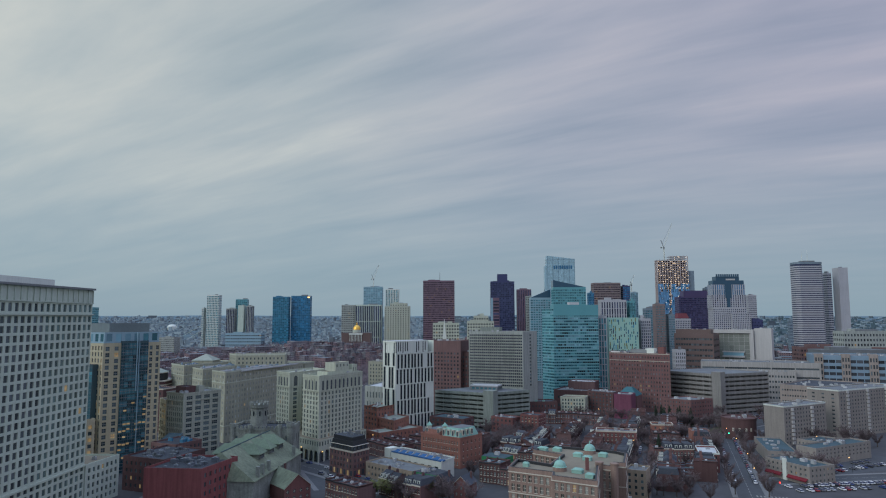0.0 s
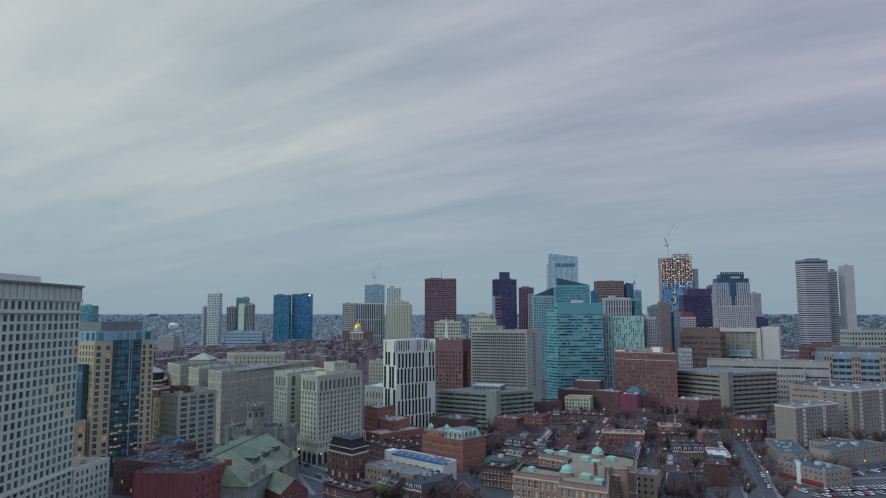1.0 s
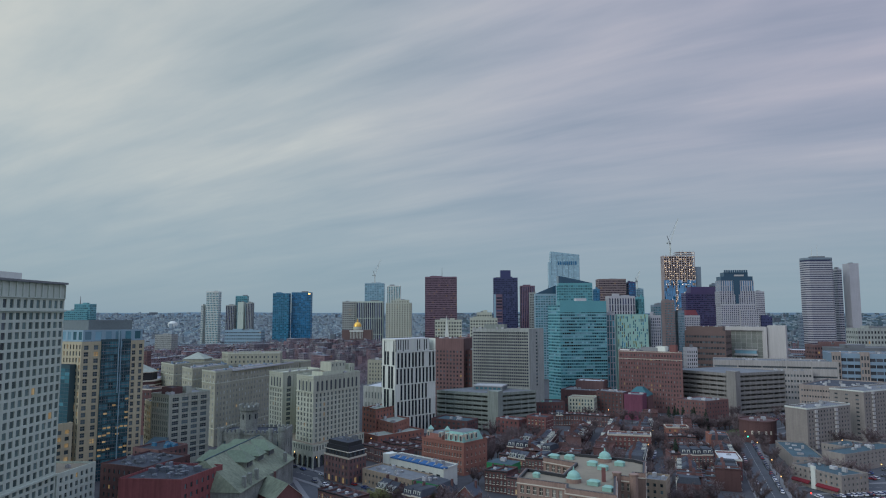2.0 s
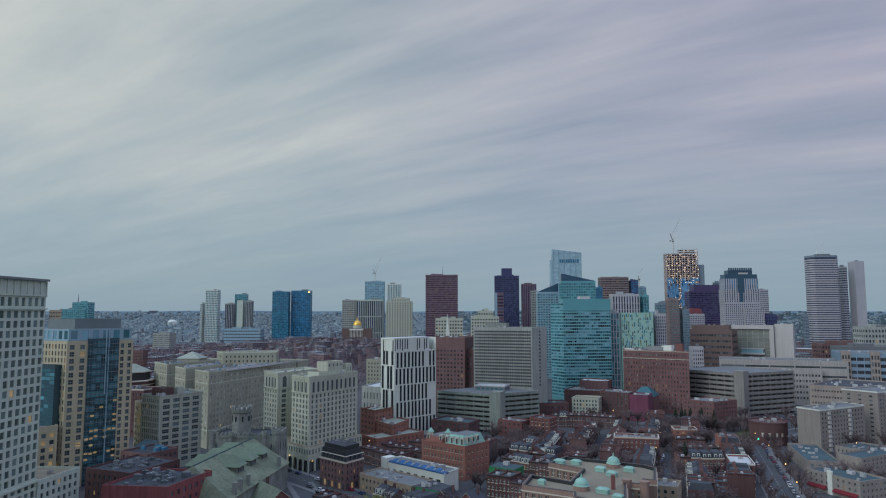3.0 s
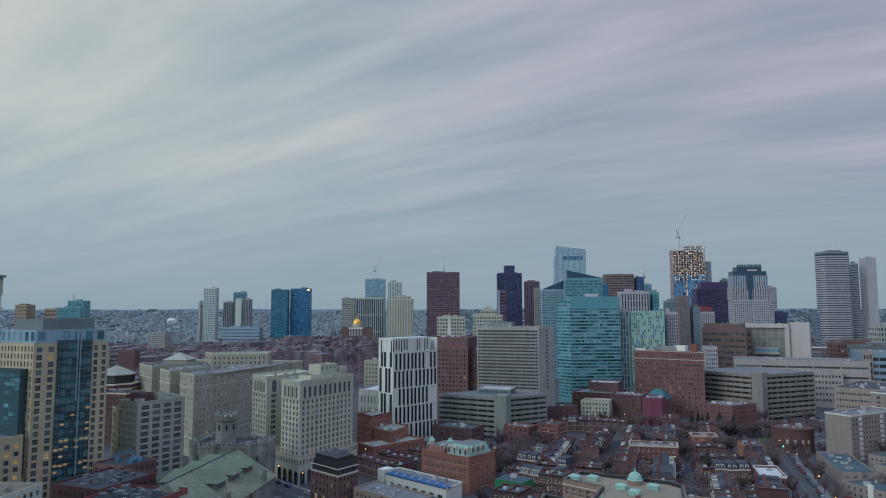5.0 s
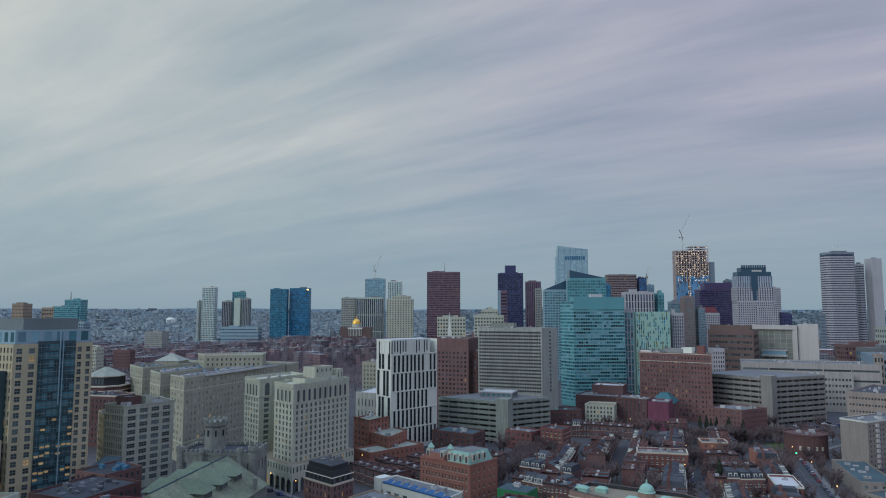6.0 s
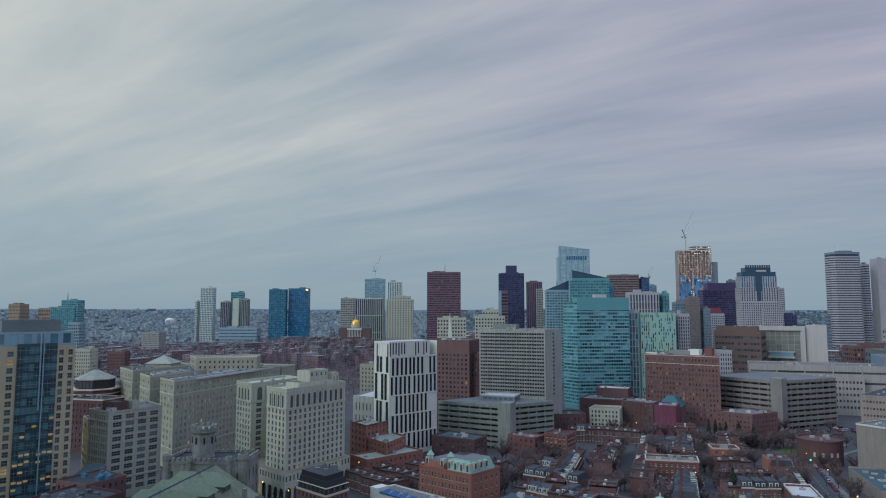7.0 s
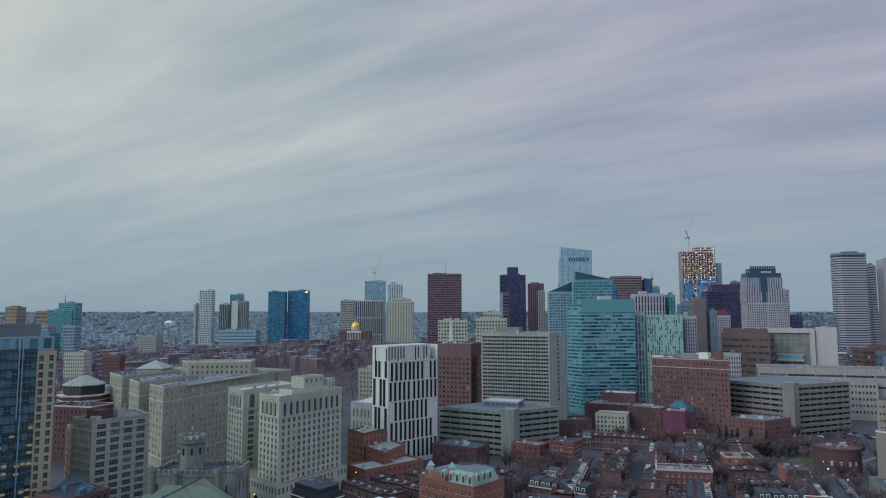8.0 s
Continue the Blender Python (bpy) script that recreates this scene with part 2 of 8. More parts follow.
PANE_BAY_JOIN = glass("dark_teal_panes", (0.03, 0.085, 0.115), rough=0.1, spec=0.6, spread=0.5)
PANE_MIRROR = glass("mirror_glass", (0.27, 0.42, 0.48), rough=0.06, spec=1.0, spread=0.1)
PANE_PALE = glass("pale_blind_window", (0.30, 0.32, 0.30), spread=0.4, glow=0.25, share=0.008)
# reflected sky is worked into this paler green pane colour
PANE_GREEN = glass("greenish_window", (0.095, 0.14, 0.135), by="object", spread=0.4)
PANE_WARDS = glass("ward_glass", (0.2, 0.215, 0.19), rough=0.15, spread=0.12)
CROWN_GLASS = glass("dark_crown_glass", (0.03, 0.075, 0.12), rough=0.12, spread=0.2)
PANE_NAVY = glass("navy_glass", (0.04, 0.048, 0.09), rough=0.15, spec=0.4, spread=0.5)
PANE_SLOT = glass("slot_glass", (0.022, 0.028, 0.034), rough=0.2, spec=0.3, spread=0.4)
PANE_BROWN = glass("bronze_glass", (0.06, 0.045, 0.06), rough=0.15, spread=0.5, glow=0.13, share=0.035)
PANE_FAR = glass("far_windows", (0.055, 0.06, 0.07), spread=0.6, glow=0.25, share=0.014)
LAMP_ON = glass("lamp_glow", (0.8, 0.5, 0.2), glow=4.0, warm=(1.0, 0.55, 0.16))
RED_ON = glass("red_signal", (0.5, 0.02, 0.02), glow=5.0, warm=(1.0, 0.05, 0.04))
GREEN_ON = glass("green_signal", (0.02, 0.5, 0.2), glow=5.0, warm=(0.05, 1.0, 0.5))
# teal-grey of the far slope holds the haze over the suburbs
SUBURB = surf("hazed_suburbs", (0.08, 0.125, 0.145), var=0.45, coarse=0.006, fine=0.03, bump=0)
# far roofs are tinted blue-grey by haze in the base colour
ROOF_FAR = surf("hazed_roofs", (0.15, 0.18, 0.205), island=0.35, fine=0.05)
BULB = glass("site_bulbs", (0.8, 0.7, 0.5), glow=3.4, warm=(1.0, 0.74, 0.46))

# ---- building kit ----
rng = random.Random(7)


class Shape:
    """Collects faces with materials for one mesh."""

    def __init__(self):
        self.v, self.f, self.m, self.mats = [], [], [], []

    def slot(self, mat):
        if mat not in self.mats:
            self.mats.append(mat)
        return self.mats.index(mat)

    def face(self, pts, mat):
        n = len(self.v)
        self.v.extend(tuple(p) for p in pts)
        self.f.append(tuple(range(n, n + len(pts))))
        self.m.append(self.slot(mat))

    def prism(self, poly, z0, z1, mat, top=None, bottom=False, scale=1.0):
        """Upright walls over a counter-clockwise outline, with a cap."""
        n = len(poly)
        cx, cy = sum(p[0] for p in poly) / n, sum(p[1] for p in poly) / n
        up = [(cx + (p[0] - cx) * scale, cy + (p[1] - cy) * scale, z1) for p in poly]
        dn = [(p[0], p[1], z0) for p in poly]
        base, s = len(self.v), self.slot(mat)
        self.v.extend(dn + up)
        for i in range(n):
            j = (i + 1) % n
            self.f.append((base + i, base + j, base + n + j, base + n + i))
            self.m.append(s)
        self.f.append(tuple(base + n + i for i in range(n)))
        self.m.append(self.slot(top or mat))
        if bottom:
            self.f.append(tuple(base + i for i in reversed(range(n))))
            self.m.append(s)

    def box(self, x0, y0, z0, x1, y1, z1, mat, top=None):
        self.prism([(x0, y0), (x1, y0), (x1, y1), (x0, y1)], z0, z1, mat, top, True)

    def beam(self, a, b, w, mat, w2=None, n=4):
        """A bar from a to b."""
        a, b = Vector(a), Vector(b)
        d = (b - a).normalized()
        s = d.cross((0, 0, 1)) if abs(d.z) < 0.95 else d.cross((1, 0, 0))
        s.normalize()
        u = s.cross(d)
        base, k = len(self.v), self.slot(mat)
        for p, r in ((a, w / 2), (b, (w if w2 is None else w2) / 2)):
            for i in range(n):
                an = 2 * math.pi * (i + 0.5) / n
                self.v.append(tuple(p + (s * math.cos(an) + u * math.sin(an)) * r * 1.3))
        for i in range(n):
            j = (i + 1) % n
            self.f.append((base + i, base + j, base + n + j, base + n + i))
            self.m.append(k)
        self.f.append(tuple(base + n + i for i in range(n)))
        self.m.append(k)

    def lathe(self, cx, cy, profile, mat, n=24):
        """Rings of (radius, height) round an axis."""
        base, k = len(self.v), self.slot(mat)
        for r, z in profile:
            for i in range(n):
                a = 2 * math.pi * i / n
                self.v.append((cx + r * math.cos(a), cy + r * math.sin(a), z))
        for q in range(len(profile) - 1):
            for i in range(n):
                j = (i + 1) % n
                o = base + q * n
                self.f.append((o + i, o + j, o + n + j, o + n + i))
                self.m.append(k)
        self.f.append(tuple(base + (len(profile) - 1) * n + i for i in range(n)))
        self.m.append(k)

    def mesh(self, name):
        me = bpy.data.meshes.new(name)
        me.from_pydata(self.v, [], self.f)
        for mat in self.mats:
            me.materials.append(mat)
        me.polygons.foreach_set("material_index", self.m)
        me.update()
        return me


def part(name, shape, parent, label="", kind=""):
    me = shape.mesh(name) if isinstance(shape, Shape) else shape
    ob = new(name, me)
    ob.parent = parent
    return tagged(ob, label, kind=kind) if label or kind else ob


def thing(name, x, y, label, category, group="", kind="", z=0.0, turn=0.0):
    ob = new(name)
    ob.empty_display_size = 1
    ob.matrix_basis = pose(x, y, z, 0, 0, turn)
    return tagged(ob, label, category, group, kind)


def window_mesh(w, h, mat, frame_mat=None, bars=1, depth=0.12, sill=None):
    """One window: a pane set in its frame with glazing bars."""
    s = Shape()
    s.face([(-w / 2, 0, -h / 2), (w / 2, 0, -h / 2), (w / 2, 0, h / 2), (-w / 2, 0, h / 2)], mat)
    if frame_mat:
        t = min(0.14, w * 0.08)
        for k in range(bars):
            c = -w / 2 + w * (k + 1) / (bars + 1)
            s.face([(c - t / 2, -0.05, -h / 2), (c + t / 2, -0.05, -h / 2), (c + t / 2, -0.05, h / 2), (c - t / 2, -0.05, h / 2)], frame_mat)
        s.face([(-w / 2, -0.06, -t), (w / 2, -0.06, -t), (w / 2, -0.06, t), (-w / 2, -0.06, t)], frame_mat)
    if sill:
        s.box(-w / 2 - 0.15, -0.55, -h / 2 - 0.22, w / 2 + 0.15, 0, -h / 2, sill)
    return s.mesh("window")


class Front:
    """One upright wall from p to q (outside on the right-hand side), divided into bays."""

    def __init__(self, p, q):
        self.p, self.q = Vector((p[0], p[1])), Vector((q[0], q[1]))
        self.d = (self.q - self.p)
        self.length = self.d.length
        self.d.normalize()
        self.n = Vector((self.d.y, -self.d.x))

    def at(self, s, z, out=0.0):
        v = self.p + self.d * s + self.n * out
        return (v.x, v.y, z)

    def quad(self, shape, s0, s1, z0, z1, mat, out=0.0):
        shape.face([self.at(s0, z0, out), self.at(s1, z0, out), self.at(s1, z1, out), self.at(s0, z1, out)], mat)

    def slab(self, shape, s0, s1, z0, z1, mat, out0, out1, top=None):
        """A block on the wall, between two distances from it."""
        a = [self.at(s0, 0, out1)[:2], self.at(s1, 0, out1)[:2], self.at(s1, 0, out0)[:2], self.at(s0, 0, out0)[:2]]
        shape.prism(a, z0, z1, mat, top, True)

    def bay(self, shape, s0, s1, z0, z1, a0, a1, b0, b1, deep, mat):
        """A wall piece s0..s1, z0..z1 with an opening a0..a1, b0..b1 and its reveals."""
        if b0 > z0:
            self.quad(shape, s0, s1, z0, b0, mat)
        if z1 > b1:
            self.quad(shape, s0, s1, b1, z1, mat)
        if a0 > s0:
            self.quad(shape, s0, a0, b0, b1, mat)
        if s1 > a1:
            self.quad(shape, a1, s1, b0, b1, mat)
        P = self.at
        shape.face([P(a0, b0), P(a1, b0), P(a1, b0, -deep), P(a0, b0, -deep)], mat)
        shape.face([P(a0, b1, -deep), P(a1, b1, -deep), P(a1, b1), P(a0, b1)], mat)
        shape.face([P(a0, b0, -deep), P(a0, b1, -deep), P(a0, b1), P(a0, b0)], mat)
        shape.face([P(a1, b0), P(a1, b1), P(a1, b1, -deep), P(a1, b0, -deep)], mat)

    def grid(self, shape, s0, s1, z0, z1, cols, rows, wf, hf, deep, mat, skip=None):
        """Bays with openings; returns the openings' (centre s, centre z, width, height)."""
        cw, rh = (s1 - s0) / cols, (z1 - z0) / rows
        found = []
        for r in range(rows):
            for c in range(cols):
                a, b = s0 + c * cw, z0 + r * rh
                if skip and skip(c, r):
                    self.quad(shape, a, a + cw, b, b + rh, mat)
                    continue
                w, h = cw * wf, rh * hf
                a0, b0 = a + (cw - w) / 2, b + (rh - h) * 0.5
                self.bay(shape, a, a + cw, b, b + rh, a0, a0 + w, b0, b0 + h, deep, mat)
                found.append((a0 + w / 2, b0 + h / 2, w, h))
        return found

    def place(self, s, z, out):
        x, y, _ = self.at(s, z, out)
        return Matrix.Translation((x, y, z)) @ Matrix.Rotation(math.atan2(self.d.y, self.d.x), 4, "Z")


def add_windows(front, found, deep, parent, glass_mat=None, frame_mat=None, single=True, lit=0.0, bars=1, sill=None, join=None, r=None):
    """Panes for the openings: objects of their own, or one joined mesh for far or countless ones."""
    r = r or rng
    if single:
        cache = {}
        for s, z, w, h in found:
            on = r.random() < lit
            key = (round(w, 2), round(h, 2), on)
            if key not in cache:
                cache[key] = window_mesh(w, h, PANE_LIT if on else (glass_mat or PANE), frame_mat, bars, sill=sill)
            ob = part("window", cache[key], parent)
            ob.matrix_basis = front.place(s, z, -deep)
        return
    for s, z, w, h in found:
        front.quad(join, s - w / 2, s + w / 2, z - h / 2, z + h / 2, glass_mat or PANE_JOIN, -deep)


def centre(poly):
    return sum(p[0] for p in poly) / len(poly), sum(p[1] for p in poly) / len(poly)


def shrink(poly, by):
    """The outline moved inwards by about that many metres."""
    cx, cy = centre(poly)
    out = []
    for x, y in poly:
        d = math.hypot(x - cx, y - cy)
        k = max(0.05, 1 - by / d)
        out.append((cx + (x - cx) * k, cy + (y - cy) * k))
    return out


def rect(x, y, w, d, turn):
    """A rectangle with its front-left corner at x, y; w along the turn, d to its left."""
    a = radians(turn)
    u, v = (math.cos(a), math.sin(a)), (-math.sin(a), math.cos(a))
    return [(x, y), (x + u[0] * w, y + u[1] * w), (x + u[0] * w + v[0] * d, y + u[1] * w + v[1] * d), (x + v[0] * d, y + v[1] * d)]


def block(name, label, category, poly, top, wall, roof, fronts, base=0.0, cornice=None, parapet=0.9, single=True, group="", units=0, glass_mat=None,
          frame_mat=None, lit=0.02, bars=1, sill=None, deep=0.35, unit_mat=None, seed=1):
    """A building over an outline. fronts: for each wall None or (columns, rows, width share, height share, foot, head)."""
    cx, cy = centre(poly)
    r = random.Random(seed * 77 + int(abs(cx) * 3))
    local = [(x - cx, y - cy) for x, y in poly]
    ob = thing(name, cx, cy, label, category, group, z=base)
    top -= base
    join = Shape()
    for i in range(len(local)):
        f = Front(local[i], local[(i + 1) % len(local)])
        spec = fronts[i] if i < len(fronts) else None
        w = Shape()
        if not spec:
            f.quad(w, 0, f.length, 0, top, wall)
        else:
            cols, rows, wf, hf, z0, z1 = spec[:6]
            edge = min(1.2, f.length * 0.04)
            f.quad(w, 0, f.length, 0, z0, wall)
            f.quad(w, 0, f.length, z1, top, wall)
            f.quad(w, 0, edge, z0, z1, wall)
            f.quad(w, f.length - edge, f.length, z0, z1, wall)
            found = f.grid(w, edge, f.length - edge, z0, z1, cols, rows, wf, hf, deep, wall)
            add_windows(f, found, deep, ob, glass_mat, frame_mat, single, lit, bars, sill, join, r)
        part("wall", w, ob)
    s = Shape()
    s.face([(x, y, top - parapet) for x, y in local], roof)
    part("roof", s, ob)
    if parapet:
        s, inner, outer = Shape(), shrink(local, 0.5), shrink(local, -0.25)
        n = len(local)
        for i in range(n):
            j = (i + 1) % n
            a, b, c, d = local[i], local[j], inner[j], inner[i]
            s.face([(*a, top), (*b, top), (*c, top), (*d, top)], cornice or wall)
            s.face([(*d, top), (*c, top), (*c, top - parapet), (*d, top - parapet)], wall)
            if cornice:
                a, b, c, d = local[i], local[j], outer[j], outer[i]
                s.face([(*d, top - 0.7), (*c, top - 0.7), (*c, top + 0.15), (*d, top + 0.15)], cornice)
                s.face([(*d, top + 0.15), (*c, top + 0.15), (*b, top + 0.05), (*a, top + 0.05)], cornice)
                s.face([(*a, top - 0.9), (*b, top - 0.9), (*c, top - 0.7), (*d, top - 0.7)], cornice)
        part("parapet", s, ob)
    if join.f:
        part("window_panes", join, ob, kind="stuff")
    for _ in range(units):
        u, v = r.uniform(0.12, 0.88), r.uniform(0.12, 0.88)
        a, b, c, d = (Vector(p) for p in (local[0], local[1], local[2], local[-1]))
        p = a.lerp(b, u).lerp(d.lerp(c, u), v)
        q = Shape()
        ang = math.atan2(b.y - a.y, b.x - a.x)
        ww, dd, hh = r.uniform(0.8, 3.4), r.uniform(0.8, 2.4), r.uniform(0.7, 2.2)
        q.box(-ww / 2, -dd / 2, 0.15, ww / 2, dd / 2, hh, unit_mat or ROOF_UNIT)
        q.box(-ww / 2 - 0.1, -dd / 2 - 0.1, 0, ww / 2 + 0.1, dd / 2 + 0.1, 0.15, GREY_METAL)
        if ww > 1.8:
            q.lathe(0, 0, [(dd * 0.32, hh), (dd * 0.32, hh + 0.3), (dd * 0.24, hh + 0.32)], GREY_METAL, 10)
        o = part("rooftop_unit", q, ob)
        o.matrix_basis = pose(p.x, p.y, top - parapet + 0.004, 0, 0, math.degrees(ang))
    return ob


def roof_box(parent, name, x, y, w, d, h, turn, z, wall, roof, fronts=None, label="", lit=0.0):
    """A penthouse or machine room on a roof; x, y are world places."""
    s = Shape()
    px, py = parent.location.x, parent.location.y
    poly = [(a - px, b - py) for a, b in rect(x, y, w, d, turn)]
    join = Shape()
    for i in range(4):
        f = Front(poly[i], poly[(i + 1) % 4])
        if fronts and i < 2:
            cols, rows, wf, hf = fronts
            k = max(1, round(cols * f.length / w))
            found = f.grid(s, 0, f.length, z, z + h, k, rows, wf, hf, 0.2, wall)
            for q in found:
                f.quad(s, q[0] - q[2] / 2, q[0] + q[2] / 2, q[1] - q[3] / 2, q[1] + q[3] / 2, PANE_JOIN, -0.2)
        else:
            f.quad(s, 0, f.length, z, z + h, wall)
    inner = shrink(poly, 0.4)
    for i in range(4):
        j = (i + 1) % 4
        s.face([(*poly[i], z + h), (*poly[j], z + h), (*inner[j], z + h), (*inner[i], z + h)], wall)
        s.face([(*inner[i], z + h), (*inner[j], z + h), (*inner[j], z + h - 0.5), (*inner[i], z + h - 0.5)], wall)
    s.face([(*p, z + h - 0.5) for p in inner], roof)
    return part(name, s, parent, label)


# ---- ground ----
def ground():
    s = Shape()
    n, R = 48, 6500
    s.face([(R * math.cos(2 * math.pi * i / n), R * math.sin(2 * math.pi * i / n) + 300, 0) for i in range(n)], CITY_GROUND)
    tagged(new("ground", s.mesh("ground")), "dark built-up city ground reaching the horizon", "ground", kind="structure")


ground()


def strip(name, label, a, b, w, mat, z, kind_name="road"):
    f = Front(a, b)
    s = Shape()
    f.slab(s, 0, f.length, -0.2, z, mat, -w / 2, w / 2)
    return tagged(new(name, s.mesh(name)), label, kind_name, kind="structure")

# ---- large near buildings ----
def liberty_tower():
    """Tall white precast office tower with a blind attic and a lower wing."""
    poly = [(-222, 196), (-176, 196), (-176, 315), (-222, 315)]
    cx, cy = centre(poly)
    ob = thing("office_tower", cx, cy, "tall pale precast office tower with rows of upright windows", "tower")
    x1, y0, y1 = -176 - cx, 196 - cy, 315 - cy
    f = Front((x1, y0), (x1, y1))
    w = Shape()
    L = f.length
    cols = 29
    # main shaft, 23 storeys, then a cornice, one window row and a blind attic with pilasters
    low = f.grid(w, 0, L, 2.0, 90.9, cols, 23, 0.60, 0.70, 0.4, WHITE_STONE)
    up = f.grid(w, 0, L, 91.6, 96.4, cols, 1, 0.54, 0.70, 0.4, WHITE_STONE)
    f.quad(w, 0, L, 0, 2.0, WHITE_STONE)
    f.quad(w, 0, L, 90.9, 91.6, WHITE_STONE)
    f.quad(w, 0, L, 96.4, 103.4, WHITE_STONE)
    part("wall", w, ob)
    cut = L * 0.69
    near = [q for q in low + up if q[0] > cut]
    far = [q for q in low + up if q[0] <= cut]
    add_windows(f, near, 0.4, ob, PANE_GREEN, None, True, 0.006, 1)
    j = Shape()
    add_windows(f, far, 0.4, ob, PANE_JOIN, None, False, join=j)
    part("window_panes", j, ob, kind="stuff")
    for k in range(cols + 1):
        p = Shape()
        s = k * L / cols
        f.slab(p, max(0, s - 0.35), min(L, s + 0.35), 96.8, 102.6, WHITE_STONE, 0.0, 0.45)
        part("pilaster", p, ob)
    for z, o, h in ((90.9, 0.7, 0.6), (96.4, 0.5, 0.4), (102.8, 1.2, 0.9), (20.0, 0.6, 0.9)):
        p = Shape()
        f.slab(p, 0, L + 0.4, z, z + h, WHITE_STONE if z < 100 else GREY_METAL, 0.0, o)
        part("cornice", p, ob)
    s = Shape()
    g = Front((x1, y1), (-222 - cx, y1))
    g.quad(s, 0, g.length, 0, 103.4, WHITE_STONE)
    g = Front((-222 - cx, y0), (x1, y0))
    g.quad(s, 0, g.length, 0, 103.4, WHITE_STONE)
    g = Front((-222 - cx, y1), (-222 - cx, y0))
    g.quad(s, 0, g.length, 0, 103.4, WHITE_STONE)
    part("wall", s, ob)
    s = Shape()
    s.face([(-222 - cx, y0, 103.3), (x1, y0, 103.3), (x1, y1, 103.3), (-222 - cx, y1, 103.3)], ROOF_GREY)
    part("roof", s, ob)
    roof_box(ob, "penthouse", -206, 262, 20, 38, 3.8, 0, 103.4, WHITE_PANEL, ROOF_GREY)
    # lower wing
    wing = block("office_wing", "low pale precast wing of the office tower", "building", [(-222, 315.6), (-175.6, 315.6), (-172.5, 341), (-222, 341)], 20.5, WHITE_STONE, ROOF_TAN,
                 [None, (7, 5, 0.5, 0.6, 1, 19), None], deep=0.5, lit=0.04, units=3)
    return ob, wing


liberty_tower()


PANE_BAY = glass("bay_glass", (0.038, 0.098, 0.12), rough=0.1, spec=0.6, spread=0.6, by="object")


BAY_SPANDREL = surf("bay_spandrel", (0.035, 0.075, 0.088), var=0.2, rough=0.3, spec=0.5)


def glass_tower():
    """Beige and glass office tower."""
    L, C, R, B = (-228, 388), (-204, 379), (-181.8, 404.2), (-209.5, 430)
    poly = [L, C, R, B]
    cx, cy = centre(poly)
    ob = thing("glass_office_tower", cx, cy, "beige precast office tower with tall dark glass bays", "tower")
    loc = [(x - cx, y - cy) for x, y in poly]
    a, b = Front(loc[0], loc[1]), Front(loc[1], loc[2])
    n = b.length
    H = 75
    # right-hand front: pier, glass bay, pier
    rows = 20
    for s0, s1, zt in ((0, n * 0.30, H), (n * 0.77, n, H)):
        w = Shape()
        found = b.grid(w, s0, s1, 2, H - 1.5, 2, rows, 0.46, 0.66, 0.4, BEIGE)
        b.quad(w, s0, s1, H - 1.5, zt, BEIGE)
        b.quad(w, s0, s1, 0, 2, BEIGE)
        add_windows(b, found, 0.4, ob, PANE, GREY_METAL, True, 0.06, 1)
        part("wall", w, ob)
    bay = Shape()
    s0, s1 = n * 0.30, n * 0.77
    b.slab(bay, s0, s1, 0, H + 1.0, BAY_SPANDREL, -0.5, 0.6)
    glass_bay = part("glass_bay", bay, ob, "dark blue glass bay lit on several floors")
    floors = 20
    cw, rh = (s1 - s0) / 7, H / floors
    cache = {}
    for r in range(floors):
        tone = rng.random()
        for c in range(7):
            on = rng.random() < (0.42 if r in (3, 4, 6, 7, 9, 10) else 0.12 if r < 12 else 0.0)
            hit = 1 if rng.random() < (0.85 if r in (12, 13) else 0.5 if r == 11 else 0.12 + 0.2 * (tone > 0.7)) else 2
            if hit not in cache:
                cache[hit] = window_mesh(cw * 0.92, rh * 0.8, (PANE_LIT, PANE_TEAL, PANE_BAY)[hit], GREY_METAL)
            o = part("pane", cache[hit], glass_bay)
            o.matrix_basis = b.place(s0 + (c + 0.5) * cw, (r + 0.5) * rh, 0.64)
            if on:
                if 0 not in cache:
                    cache[0] = window_mesh(cw * 0.8, rh * 0.26, PANE_LIT)
                o = part("lit_ceiling", cache[0], glass_bay)
                o.matrix_basis = b.place(s0 + (c + 0.5) * cw, (r + 0.5 + rng.uniform(-0.2, 0.2)) * rh, 0.72)
        q = Shape()
        b.slab(q, s0, s1, r * rh - 0.12, r * rh + 0.22, BAY_SPANDREL, 0.6, 0.85)
        part("floor_edge", q, glass_bay)
    for k in (0.56,):
        p = Shape()
        b.slab(p, n * k, n * k + 0.4, H * 0.62, H + 6, PALE_BLUE, 0.6, 1.5)
        b.slab(p, n * k + 1.2, n * k + 1.6, 0, H + 6, PALE_BLUE, 0.6, 1.5)
        part("fin", p, ob)
    # left-hand front: beige top storeys over a projecting glass bay
    w = Shape()
    found = a.grid(w, 0, a.length, 3, H - 1, 11, 20, 0.44, 0.66, 0.4, BEIGE)
    a.quad(w, 0, a.length, 0, 3, BEIGE)
    a.quad(w, 0, a.length, H - 1, H, BEIGE)
    part("wall", w, ob)
    add_windows(a, [q for q in found if q[1] > 60 or q[0] > a.length - 4], 0.4, ob, PANE, GREY_METAL, True, 0.08)
    p = Shape()
    a.slab(p, -2, a.length - 3.5, 0, 63, BAY_SPANDREL, 0, 3.5, ROOF_DARK)
    side = part("glass_bay", p, ob, "projecting dark glass bay")
    j = Shape()
    for r in range(30):
        for c in range(7):
            q = a.length - 1.5
